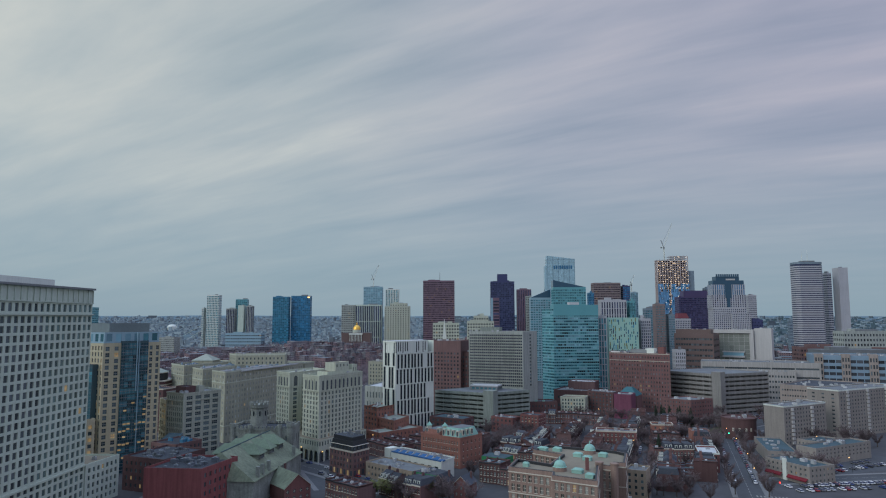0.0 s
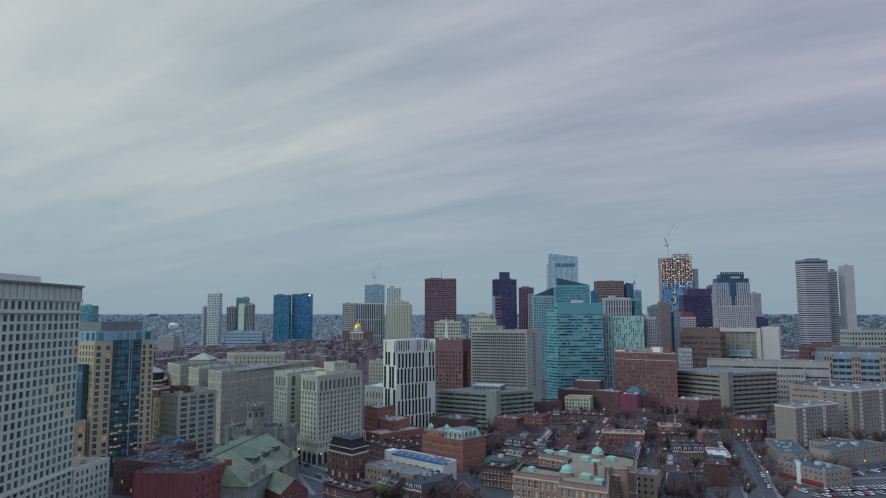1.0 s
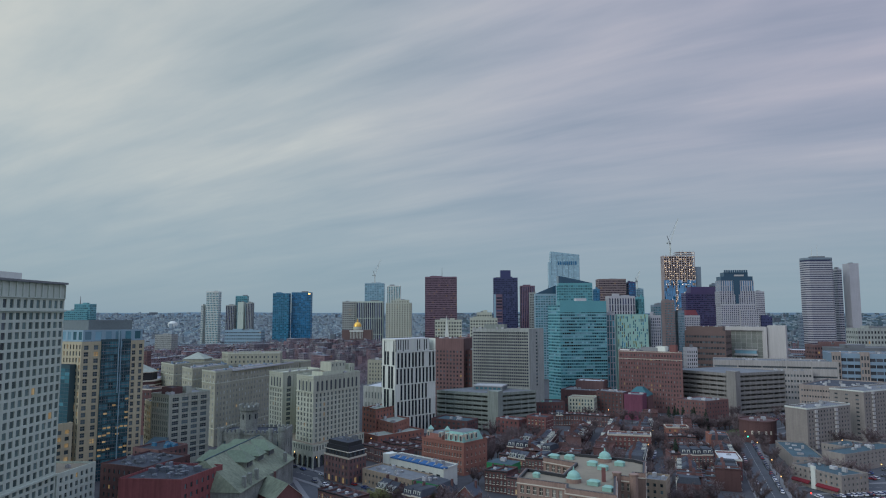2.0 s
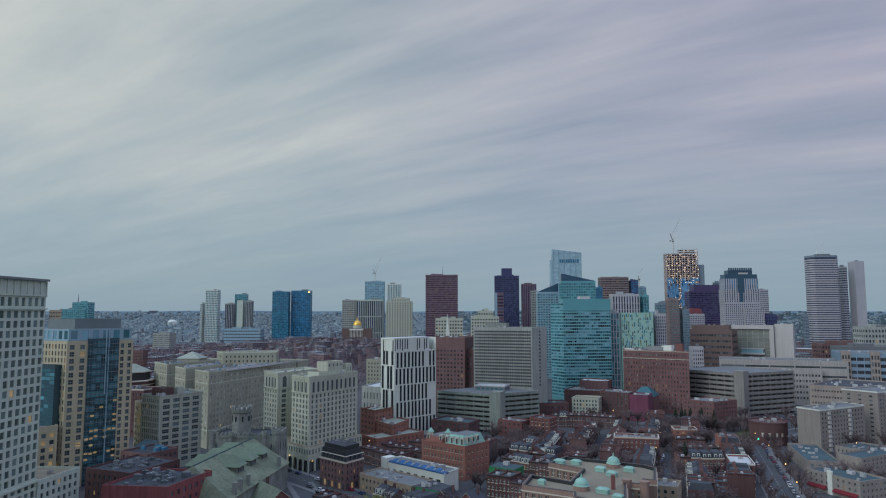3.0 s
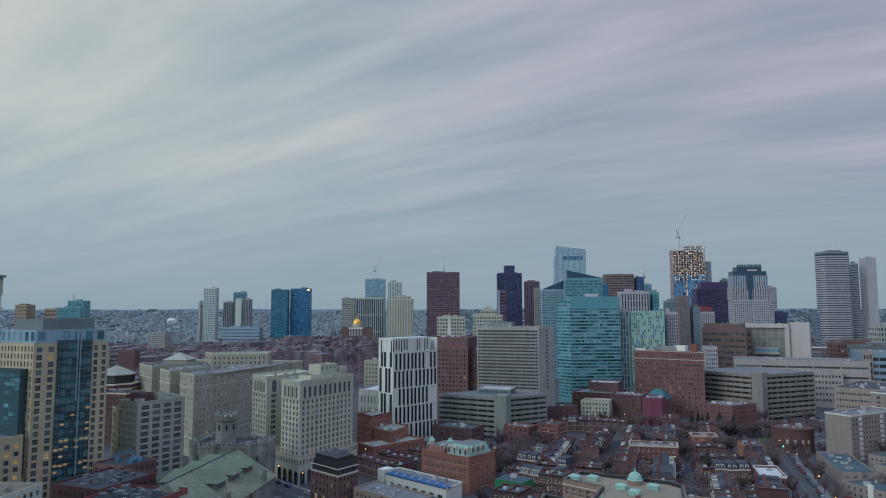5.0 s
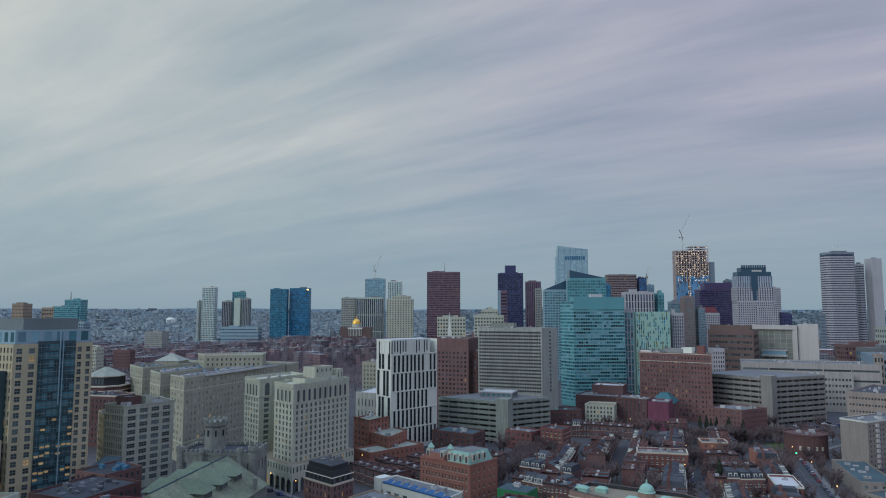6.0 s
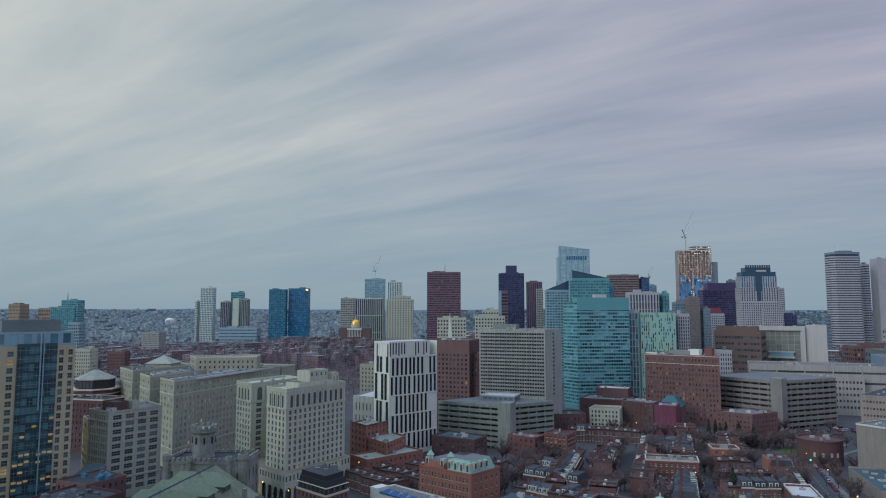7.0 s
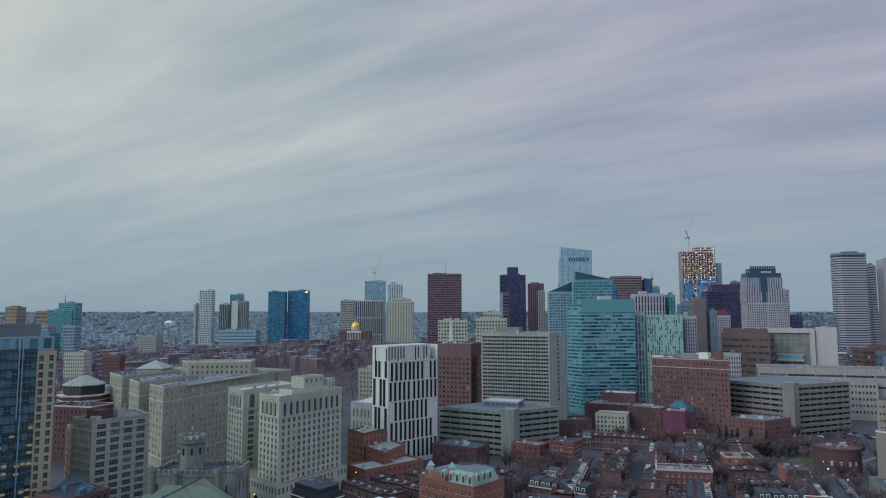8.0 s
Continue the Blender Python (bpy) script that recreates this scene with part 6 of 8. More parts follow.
def building_site():
    """Concrete frame tower with strings of site lights, blue wrap below, and its crane."""
    H, w, d = 231, 36, 12
    ob = thing("tower_under_construction", 500, 1582, "unfinished concrete tower strung with warm site lights", "tower")
    n = 48
    for k in range(n):
        s = Shape()
        z = H * (k + 1) / n
        inset = 0 if k < n - 2 else 3
        left = -w if k < n - 2 else -w + 30
        s.prism([(left, -d), (w - inset, -d), (w - inset, d), (left, d)], z - 1.1, z, SITE_CONCRETE, bottom=True)
        part("floor_slab", s, ob)
    for k in range(13):
        s = Shape()
        x = -w + 1 + k * (2 * w - 2) / 12
        s.box(x - 0.7, -d + 0.4, 0, x + 0.7, -d + 1.8, H if k > 5 else H - 8, SITE_CONCRETE)
        part("column", s, ob)
    for k in range(5):
        s = Shape()
        s.box(-w + 0.2, -d + 3 + k * 4.5, 0, -w + 1.6, -d + 4.2 + k * 4.5, H - 8, SITE_CONCRETE)
        part("column", s, ob)
    s = Shape()
    s.box(-w + 3, -d + 4.5, 0, w - 3, d - 2, H - 10, BRICK_BROWN)
    part("core", s, ob)
    r = random.Random(5)
    s = Shape()
    for k in range(27):
        for c in range(26):
            x = -w + c * 2 * w / 26
            if c in (9, 10, 17) and r.random() < 0.85:
                continue
            if r.random() < (0.97 if k < 24 else 0.75):
                z = k * 6.15
                s.face([(x, -d - 0.3, z), (x + 2.95, -d - 0.3, z), (x + 2.95, -d - 0.3, z + 6.0), (x, -d - 0.3, z + 6.0)], PANE_BLUE if r.random() < 0.1 else BLUE_WRAP)
    part("blue_wrap", s, ob, "bright blue weather wrap on the lower floors", "stuff")
    s = Shape()
    for k in range(n):
        for c in range(40):
            p = (0.6 if c % 5 == 2 else 0.16) if k > 31 else (0.5 if c in (14, 15, 16, 28) else 0.03)
            if r.random() < p and (k < n - 2 or c > 18):
                x, z = -w + 0.8 + c * 1.8 + r.uniform(-0.5, 0.5), H * (k + 0.55) / n + r.uniform(-0.5, 0.5)
                s.box(x - 0.3, -d - 0.8, z - 0.5, x + 0.3, -d - 0.5, z + 0.5, BULB)
    part("site_lighting", s, ob, "warm work lights", "stuff")
    s = Shape()
    s.box(w + 1, -8, 0, w + 14, 10, 197, BLUE_GREY)
    part("side_core", s, ob)
    s = Shape()
    for k in range(9):
        s.beam((-w + 6 + k * 8, -d + 3, H if k > 3 else H - 10), (-w + 6 + k * 8, -d + 3, (H if k > 3 else H - 10) + r.uniform(2, 5)), 0.6, SITE_CONCRETE)
    part("starter_columns", s, ob, kind="stuff")
    crane(482, 1574, H * (n - 2) / n, 28, (24, -3, 74), "tower crane on the unfinished tower")


def crane(x, y, z, h, tip, label):
    """A luffing tower crane: lattice mast, cab, jib and counter-jib."""
    ob = thing("tower_crane", x, y, label, "crane", z=z)
    for dx, dy in ((-0.9, -0.9), (0.9, -0.9), (0.9, 0.9), (-0.9, 0.9)):
        s = Shape()
        s.beam((dx, dy, 0), (dx, dy, h), 0.9, WHITE_PANEL)
        part("mast_leg", s, ob)
    s = Shape()
    for k in range(int(h / 2)):
        a = 0.9 if k % 2 else -0.9
        s.beam((-a, -0.9, k * 2), (a, -0.9, k * 2 + 2), 0.4, WHITE_PANEL)
        s.beam((-0.9, -a, k * 2), (-0.9, a, k * 2 + 2), 0.4, WHITE_PANEL)
    part("lattice", s, ob)
    s = Shape()
    s.box(-1.6, -1.4, h, 1.8, 1.4, h + 2.6, GREY_METAL)
    part("cab", s, ob)
    s = Shape()
    t = Vector(tip) * 0.8
    for o in (-0.5, 0.5):
        s.beam((0, o, h + 2), (t.x, t.y + o, h + t.z), 0.9, WHITE_PANEL)
    s.beam((0, 0, h + 3.2), (t.x, t.y, h + t.z + 0.4), 0.8, WHITE_PANEL)
    part("jib", s, ob)
    s = Shape()
    s.beam((0, 0, h + 2), (-t.x * 0.33, 0, h + 3.5), 0.9, WHITE_PANEL)
    s.box(-t.x * 0.33 - 1.5, -1.2, h + 0.8, -t.x * 0.33 + 1.5, 1.2, h + 3.6, CONCRETE_DARK)
    part("counter_jib", s, ob)
    s = Shape()
    for o in (-0.8, 0.8):
        s.beam((0, o, h + 2), (-t.x * 0.35, o, h + 2 + t.z * 0.3), 0.9, GREY_METAL)
    part("gantry", s, ob)
    s = Shape()
    s.beam((-t.x * 0.2, 0, h + 3), (-t.x * 0.12, 0, h + 15), 0.9, WHITE_PANEL)
    s.beam((-t.x * 0.12, 0, h + 15), (t.x, t.y, h + t.z), 0.4, GREY_METAL)
    part("tie", s, ob)


BLUE_WRAP = surf("blue_wrap", (0.12, 0.27, 0.44), var=0.2, island=0.3)
building_site()
crane(-258, 2002, 182, 20, (22, -4, 60), "luffing crane on a glass tower being finished")
crane(424, 1655, 150, 16, (10, 0, 34), "small crane on a slim tower")

b = T("dark_purple_tower", "dark purple-blue granite and glass block", 463, 538, 1450, 133, 50, PURPLE_PANEL, PANE_NAVY, 18, 30, 0.95, 0.55)
s = Shape()
s.box(-22, -14, 132.4, 36, 12, 146, PURPLE_PANEL)
part("upper_block", s, b)


def red_mansard_tower():
    ob = T("white_grid_tower", "white gridded tower with a red hipped roof", 322, 350, 1020, 87, 30, COOL_STONE, PANE_NAVY, 9, 28, 0.55, 0.6)
    s = Shape()
    s.prism([(-9, -8.5), (9, -8.5), (9, 8.5), (-9, 8.5)], 87.4, 95, surf("faded_red_roof", (0.16, 0.045, 0.055), var=0.2), scale=0.7)
    part("red_roof", s, ob, "faded red hipped roof")


red_mansard_tower()


def stepped_tower():
    """White gridded tower stepping back to a blue glass crown."""
    ob = T("stepped_white_tower", "white gridded tower stepping back to a blue glass crown", 482, 556, 1310, 108, 46, COOL_STONE, PANE_NAVY, 17, 26, 0.5, 0.62)
    low = Shape()
    f = Front((2, -19), (38, -19))
    found = f.grid(low, 0, 36, 0, 96, 11, 24, 0.5, 0.6, 0.3, COOL_STONE)
    for q in found:
        f.quad(low, q[0] - q[2] / 2, q[0] + q[2] / 2, q[1] - q[3] / 2, q[1] + q[3] / 2, PANE_NAVY, -0.3)
    low.prism([(2, -18.5), (38, -18.5), (38, -13), (2, -13)], 0, 96, COOL_STONE, ROOF_GREY)
    part("front_wing", low, ob, "lower gridded front wing")
    for w, d, z0, z1, rows in ((66, 26, 107, 132, 6), (63, 25, 132, 152, 2)):
        s = Shape()
        for p, q in (((-w / 2, -d / 2), (w / 2, -d / 2)), ((-w / 2, d / 2), (-w / 2, -d / 2)), ((w / 2, -d / 2), (w / 2, d / 2))):
            f = Front(p, q)
            k = f.grid(s, 0, f.length, z0, z1, int(f.length / 4.2), rows, 0.46, 0.8 if rows > 2 else 0.95, 0.3, COOL_STONE)
            for a in k:
                f.quad(s, a[0] - a[2] / 2, a[0] + a[2] / 2, a[1] - a[3] / 2, a[1] + a[3] / 2, PANE_NAVY if rows > 2 else PANE_BLUE, -0.3)
        s.face([(-w / 2, -d / 2, z1), (w / 2, -d / 2, z1), (w / 2, d / 2, z1), (-w / 2, d / 2, z1)], ROOF_GREY)
        part("setback_storey", s, ob)
    s = Shape()
    s.prism([(-30, -12), (30, -12), (30, 11), (-30, 11)], 151.5, 160, CROWN_GLASS, ROOF_DARK)
    s.prism([(-23, -10), (22, -10), (22, 9), (-23, 9)], 160, 168, CROWN_GLASS, ROOF_DARK)
    part("glass_crown", s, ob, "blue glass crown")
    for k in range(11):
        s = Shape()
        s.box(-22.5 + k * 4.1, -10.6, 166, -19.6 + k * 4.1, -9.4, 172.5, CROWN_GLASS)
        part("crown_fin", s, ob)
    s = Shape()
    s.box(-4, -10.7, 160.5, 14, -10.2, 163.5, HOSPITAL_PALE)
    part("sign_band", s, ob)
    s = Shape()
    s.prism([(-7, -13.6), (5, -13.6), (5, -10), (-7, -10)], 126, 152, CROWN_GLASS)
    s.prism([(-4, -13.8), (2, -13.8), (2, -10), (-4, -10)], 108, 126, CROWN_GLASS)
    part("glass_bay", s, ob, "dark glass centre bay")


stepped_tower()
T("white_flats", "narrow white flats with even windows", 227.5, 242, 722, 55, 20, COOL_STONE, PANE_FAR, 5, 13, 0.5, 0.6)
T("white_grid_tower", "pale gridded office tower", 675, 703, 1600, 141, 36, COOL_STONE, PANE_NAVY, 8, 30, 0.6, 0.55)
T("grey_slab", "grey tower behind the stepped one", 577, 604, 1600, 158, 30, BLUE_GREY, PANE_FAR, 6, 30, 0.6, 0.5)


def banded_round_tower():
    """White aluminium tower with chamfered corners and continuous dark window bands."""
    ob = thing("banded_white_tower", 710, 1377, "white banded tower with cut corners and rooftop masts", "tower")
    w, d, c = 28, 13, 7
    poly = [(-w + c, -d), (w - c, -d), (w, -d + c), (w, d), (-w, d), (-w, -d + c)]
    H, n = 200, 44
    s = Shape()
    s.prism(shrink(poly, 0.8), 0, H - 4, PANE_NAVY, ROOF_DARK)
    part("glazing", s, ob)
    for k in range(n):
        s = Shape()
        z = 2 + k * (H - 8) / n
        s.prism(poly, z, z + 2.5, COOL_STONE, bottom=True)
        part("spandrel_band", s, ob)
    s = Shape()
    s.prism(shrink(poly, 0.5), H - 4, H, BLUE_GREY, ROOF_GREY)
    s.box(-12, -7, H, 13, 8, H + 3, GREY_METAL)
    part("crown", s, ob)
    mast(ob, -9, 0, H, 22, 1.2, WHITE_PANEL)
    mast(ob, 2, 0, H, 25, 1.2, WHITE_PANEL)


banded_round_tower()
T("pale_slab_tower", "pale aluminium slab with banded flank", 752, 771, 1400, 180, 30, COOL_STONE, PANE_NAVY, 2, 38, 0.96, 0.45)
T("pale_slab_tower", "blank pale aluminium end slab", 771, 803, 1396, 190.5, 40, COOL_STONE, PANE_NAVY, 1, 1, 0.02, 0.01)

# ---- hospital and middle distance on the right ----
block("brown_hospital", "dark brown granite hospital block with ribbon windows", "building", [(255, 800), (292, 776), (310, 806), (273, 830)], 70.5, BROWN_PANEL, ROOF_DARK, [(14, 10, .86, .36, 4, 67), (6, 9, .9, .4, 4, 67)], single=False, units=6)
block("hospital_plant_house", "dark set-back plant storey on the brown hospital", "building", [(258, 803), (291, 781), (302, 802), (271, 822)], 75, BROWN_PANEL, ROOF_DARK, [], base=69.7, units=4)


def glazed_hospital():
    """Pale block: a broad projecting frame round a recessed glazed front, and a blank end."""
    poly = [(303, 838), (352, 809), (366, 832), (318, 862)]
    ob = block("pale_hospital", "pale hospital block with a framed recessed glass front", "building", poly, 74, HOSPITAL_PALE, ROOF_GREY, [], units=14)
    f = Front(*[(x - ob.location.x, y - ob.location.y) for x, y in poly[:2]])
    n = f.length
    for name, s0, s1, z0, z1 in (("frame_head", 0, n, 70, 74.3), ("frame_side", n - 4, n, 30, 70), ("frame_sill", 0, n, 28, 31.5)):
        q = Shape()
        f.slab(q, s0, s1, z0, z1, HOSPITAL_PALE, 0.02, 2.4)
        part(name, q, ob)
    q = Shape()
    for r in range(8):
        for c in range(9):
            f.quad(q, 0.3 + c * (n - 5) / 9, (c + 1) * (n - 5) / 9, 32 + r * 4.7, 36.5 + r * 4.7, PANE_WARDS, 0.05)
    part("glazing", q, ob, kind="stuff")
    q = Shape()
    f.slab(q, n * 0.38, n * 0.82, 41, 43.2, HOSPITAL_PALE, 0.1, 3.0)
    f.slab(q, n * 0.38, n * 0.82, 47.0, 48.4, HOSPITAL_PALE, 0.1, 3.0)
    f.slab(q, n * 0.40, n * 0.80, 43.2, 47.0, PANE_SKY, 0.1, 2.6)
    part("window_box", q, ob, "projecting pale window box")
    q = Shape()
    for c in range(12):
        f.quad(q, 1 + c * n / 12, 1 + (c + 0.8) * n / 12, 20, 26, PANE_FAR, 0.05)
    part("window_panes", q, ob, kind="stuff")


glazed_hospital()
block("pale_hospital", "blank pale end block of the hospital", "building", [(353, 810), (369, 800), (385, 830), (368, 840)], 75.5, HOSPITAL_PALE, ROOF_GREY, [], units=3)
block("long_hospital", "long pale low hospital range with terraces", "building", [(262, 735), (372, 700), (384, 738), (276, 772)], 42, HOSPITAL_STONE, ROOF_GREY, [(5, 4, .96, .2, 4, 40), (2, 4, .9, .2, 4, 40)], single=False, units=14)
block("hospital_terrace", "stepped pale hospital terrace", "building", [(285, 716), (345, 697), (350, 712), (290, 730)], 33, HOSPITAL_STONE, ROOF_GREY, [(22, 5, .6, .4, 4, 31)], single=False, units=8)
block("blue_beige_block", "beige and blue panelled hospital block", "building", [(368, 706), (452, 676), (470, 726), (386, 756)], 50, LIGHT_BLUE, ROOF_GREY, [(14, 7, .9, .5, 3, 47), None], single=False, glass_mat=PANE_FAR, units=12)
for k in range(4):
    block("bay_tower", "tan brick bay with paired windows on the hospital front", "building", rect(368 + k * 23, 704.5 - k * 8.2, 8, 6, -20), 51.5, PINK_PRECAST, ROOF_TAN, [(3, 7, .6, .6, 3, 49)], single=False, group="hospital bays")
block("brick_hospital", "long pale hospital ward with a red brick end", "building", [(271, 575), (303, 550), (352, 594), (320, 624)], 33, PINK_PRECAST, ROOF_DARK, [(20, 6, .6, .3, 3, 31), None, None, (6, 5, .2, .3, 3, 30)], single=False, units=12)

# ---- gold-domed hall, cupolas ----
def dome_hall():
    ob = thing("gold_domed_hall", -215, 1405, "domed state house with a gold dome over a columned front", "building")
    s = Shape()
    f = Front((-30, -14), (30, -14))
    found = f.grid(s, 0, 60, 0, 58, 15, 4, 0.5, 0.6, 0.4, BROWN_PANEL)
    for q in found:
        f.quad(s, q[0] - q[2] / 2, q[0] + q[2] / 2, q[1] - q[3] / 2, q[1] + q[3] / 2, PANE_FAR, -0.35)
    s.prism([(-30, -13.9), (30, -13.9), (30, 14), (-30, 14)], 0, 57.9, BROWN_PANEL, ROOF_GREY)
    part("wall", s, ob)
    for k in range(9):
        s = Shape()
        s.lathe(-12 + k * 3, -15.2, [(0.6, 40), (0.5, 54)], WHITE_PANEL, 8)
        part("column", s, ob)
    s = Shape()
    s.box(-14, -16.2, 54, 14, -13.5, 57, WHITE_PANEL)
    part("entablature", s, ob)
    s = Shape()
    s.lathe(0, 0, [(8.6, 58), (8.6, 64)], LIMESTONE, 24)
    part("drum", s, ob)
    s = Shape()
    s.lathe(0, 0, [(8.4 * math.cos(a), 64 + 10 * math.sin(a)) for a in (0, 0.25, 0.5, 0.75, 1.0, 1.25, 1.45)], GOLD, 24)
    s.lathe(0, 0, [(1.5, 73.8), (1.5, 76.5), (0.2, 79.5)], GOLD, 10)
    part("dome", s, ob, "gold-leafed dome with a lantern")


dome_hall()
ob = thing("church_spire", -24, 1100, "slender white church steeple", "steeple")
s = Shape()
s.box(-3, -3, 0, 3, 3, 60, WHITE_PANEL)
part("tower", s, ob)
s = Shape()
s.prism(rect(-2.2, -2.2, 4.4, 4.4, 0), 60, 88, WHITE_PANEL, scale=0.03)
part("spire", s, ob)
ob = thing("storage_tank", -1382, 3200, "white domed storage tank", "tank", z=27)
s = Shape()
s.lathe(0, 0, [(21, 0), (21, 19)] + [(21 * math.cos(a), 19 + 12 * math.sin(a)) for a in (0.3, 0.6, 0.9, 1.2, 1.45)], WHITE_PANEL, 28)
part("shell", s, ob)
ob = thing("cable_bridge", -1000, 2700, "pale cable-stayed bridge pylon", "bridge")
s = Shape()
for d in (-1, 1):
    s.beam((d * 16, 0, 0), (0, 0, 95), 5, WHITE_STONE, 2)
    s.beam((0, 0, 60), (d * 90, 0, 12), 1.0, WHITE_STONE)
    s.beam((0, 0, 85), (d * 130, 0, 12), 1.0, WHITE_STONE)
part("pylon", s, ob)

# left-hand distance
T("green_glass_block", "green glass stepped office block", -1010, -930, 1700, 100, 60, TEAL_PANEL, PANE_TEAL, 12, 20, 0.9, 0.6)
b = T("green_glass_block", "upper step of the green office block", -985, -928, 1702, 117, 50, TEAL_PANEL, PANE_TEAL, 8, 20, 0.9, 0.6)
mast(b, -14, 0, 115, 22, 2.4)
T("tan_block", "tan office block with a lit roof edge", -1150, -1098, 1750, 108, 60, BRICK_TAN, PANE_FAR, 8, 12, 0.5, 0.3)
T("tan_block", "low tan concrete office slab", -1092, -1010, 1780, 98, 60, BRICK_TAN, PANE_FAR, 14, 10, 0.6, 0.4)
T("pale_block", "pale concrete office block", -790, -740, 1300, 70, 40, CONCRETE, PANE_FAR, 10, 12, 0.6, 0.5)
T("pale_block", "cream flats with even windows", -479, -446, 900, 45, 30, LIMESTONE, PANE_FAR, 9, 10, 0.45, 0.5)
T("brick_block", "low red-brown brick flats", -463, -434, 955, 38.5, 24, BRICK_BROWN, PANE_FAR, 9, 9, 0.4, 0.5)
T("teal_block", "low teal glass office block", -720, -640, 1150, 62, 50, TEAL_PANEL, PANE_TEAL, 16, 12, 0.9, 0.5)
T("pale_block", "pale stepped tower block", -640, -612, 1160, 72, 30, PALE_BLUE, PANE_FAR, 6, 14, 0.6, 0.6)
T("tan_block", "tan concrete office block", -612, -566, 1350, 50, 50, CONCRETE, PANE_FAR, 14, 12, 0.5, 0.4)
T("white_block", "long low white office block", -660, -548, 1880, 46, 60, PALE_BLUE, PANE_FAR, 20, 5, 0.8, 0.3)

for nm, lb, x0, x1, y, z, dp, wl, pn, c, r in (
        ("stone_block", "pale stone flats with roof plant", 12, 52, 1000, 84, 40, LIMESTONE, PANE_FAR, 10, 18),
        ("stone_block", "pale stone office with a stepped top", 22, 44, 1002, 92, 30, LIMESTONE, PANE_FAR, 6, 20),
        ("stone_block", "pale classical office building", -45, 0, 1150, 80, 40, LIMESTONE, PANE_FAR, 10, 14),
        ("brick_block", "brick warehouse with pale windows", 440, 505, 900, 50, 40, BRICK_BROWN, PANE_FAR, 14, 9),
        ("blue_block", "blue-grey office block with ribbon windows", 604, 614, 1250, 85, 16, BLUE_GREY, PANE_NAVY, 3, 14),
        ("dark_block", "low dark blue office block", 556, 582, 1300, 84, 30, NAVY_PANEL, PANE_NAVY, 6, 14),
        ("teal_block", "low glass-roofed terminal building", 420, 520, 820, 50, 50, GREY_METAL, PANE_BLUE, 18, 6),
        ("stone_block", "banded pale concrete warehouse building", 560, 660, 1020, 68, 50, CONCRETE, PANE_FAR, 18, 9),
        ("brick_block", "orange brick warehouse with flat roof", 680, 760, 1060, 64, 50, BRICK_ORANGE, PANE_FAR, 14, 8),
        ("brick_block", "red brick warehouse with flat roof", 520, 580, 860, 50, 40, BRICK, PANE_FAR, 12, 7),
        ("stone_block", "tan flats with pale windows", 480, 525, 760, 55, 40, BRICK_TAN, PANE_FAR, 10, 8),
        ("blue_block", "blue and brown school building", 530, 640, 790, 46, 50, BLUE_GREY, PANE_FAR, 16, 6)):
    T(nm, lb, x0, x1, y, z, dp, wl, pn, c, r, 0.55, 0.5, category="building")


# ---- low city: countless houses, far off ----
def hill(x, y):
    """Houses climb the low hill below the gold dome."""
    return 26 * math.exp(-((x + 260) / 260) ** 2 - ((y - 1330) / 230) ** 2)


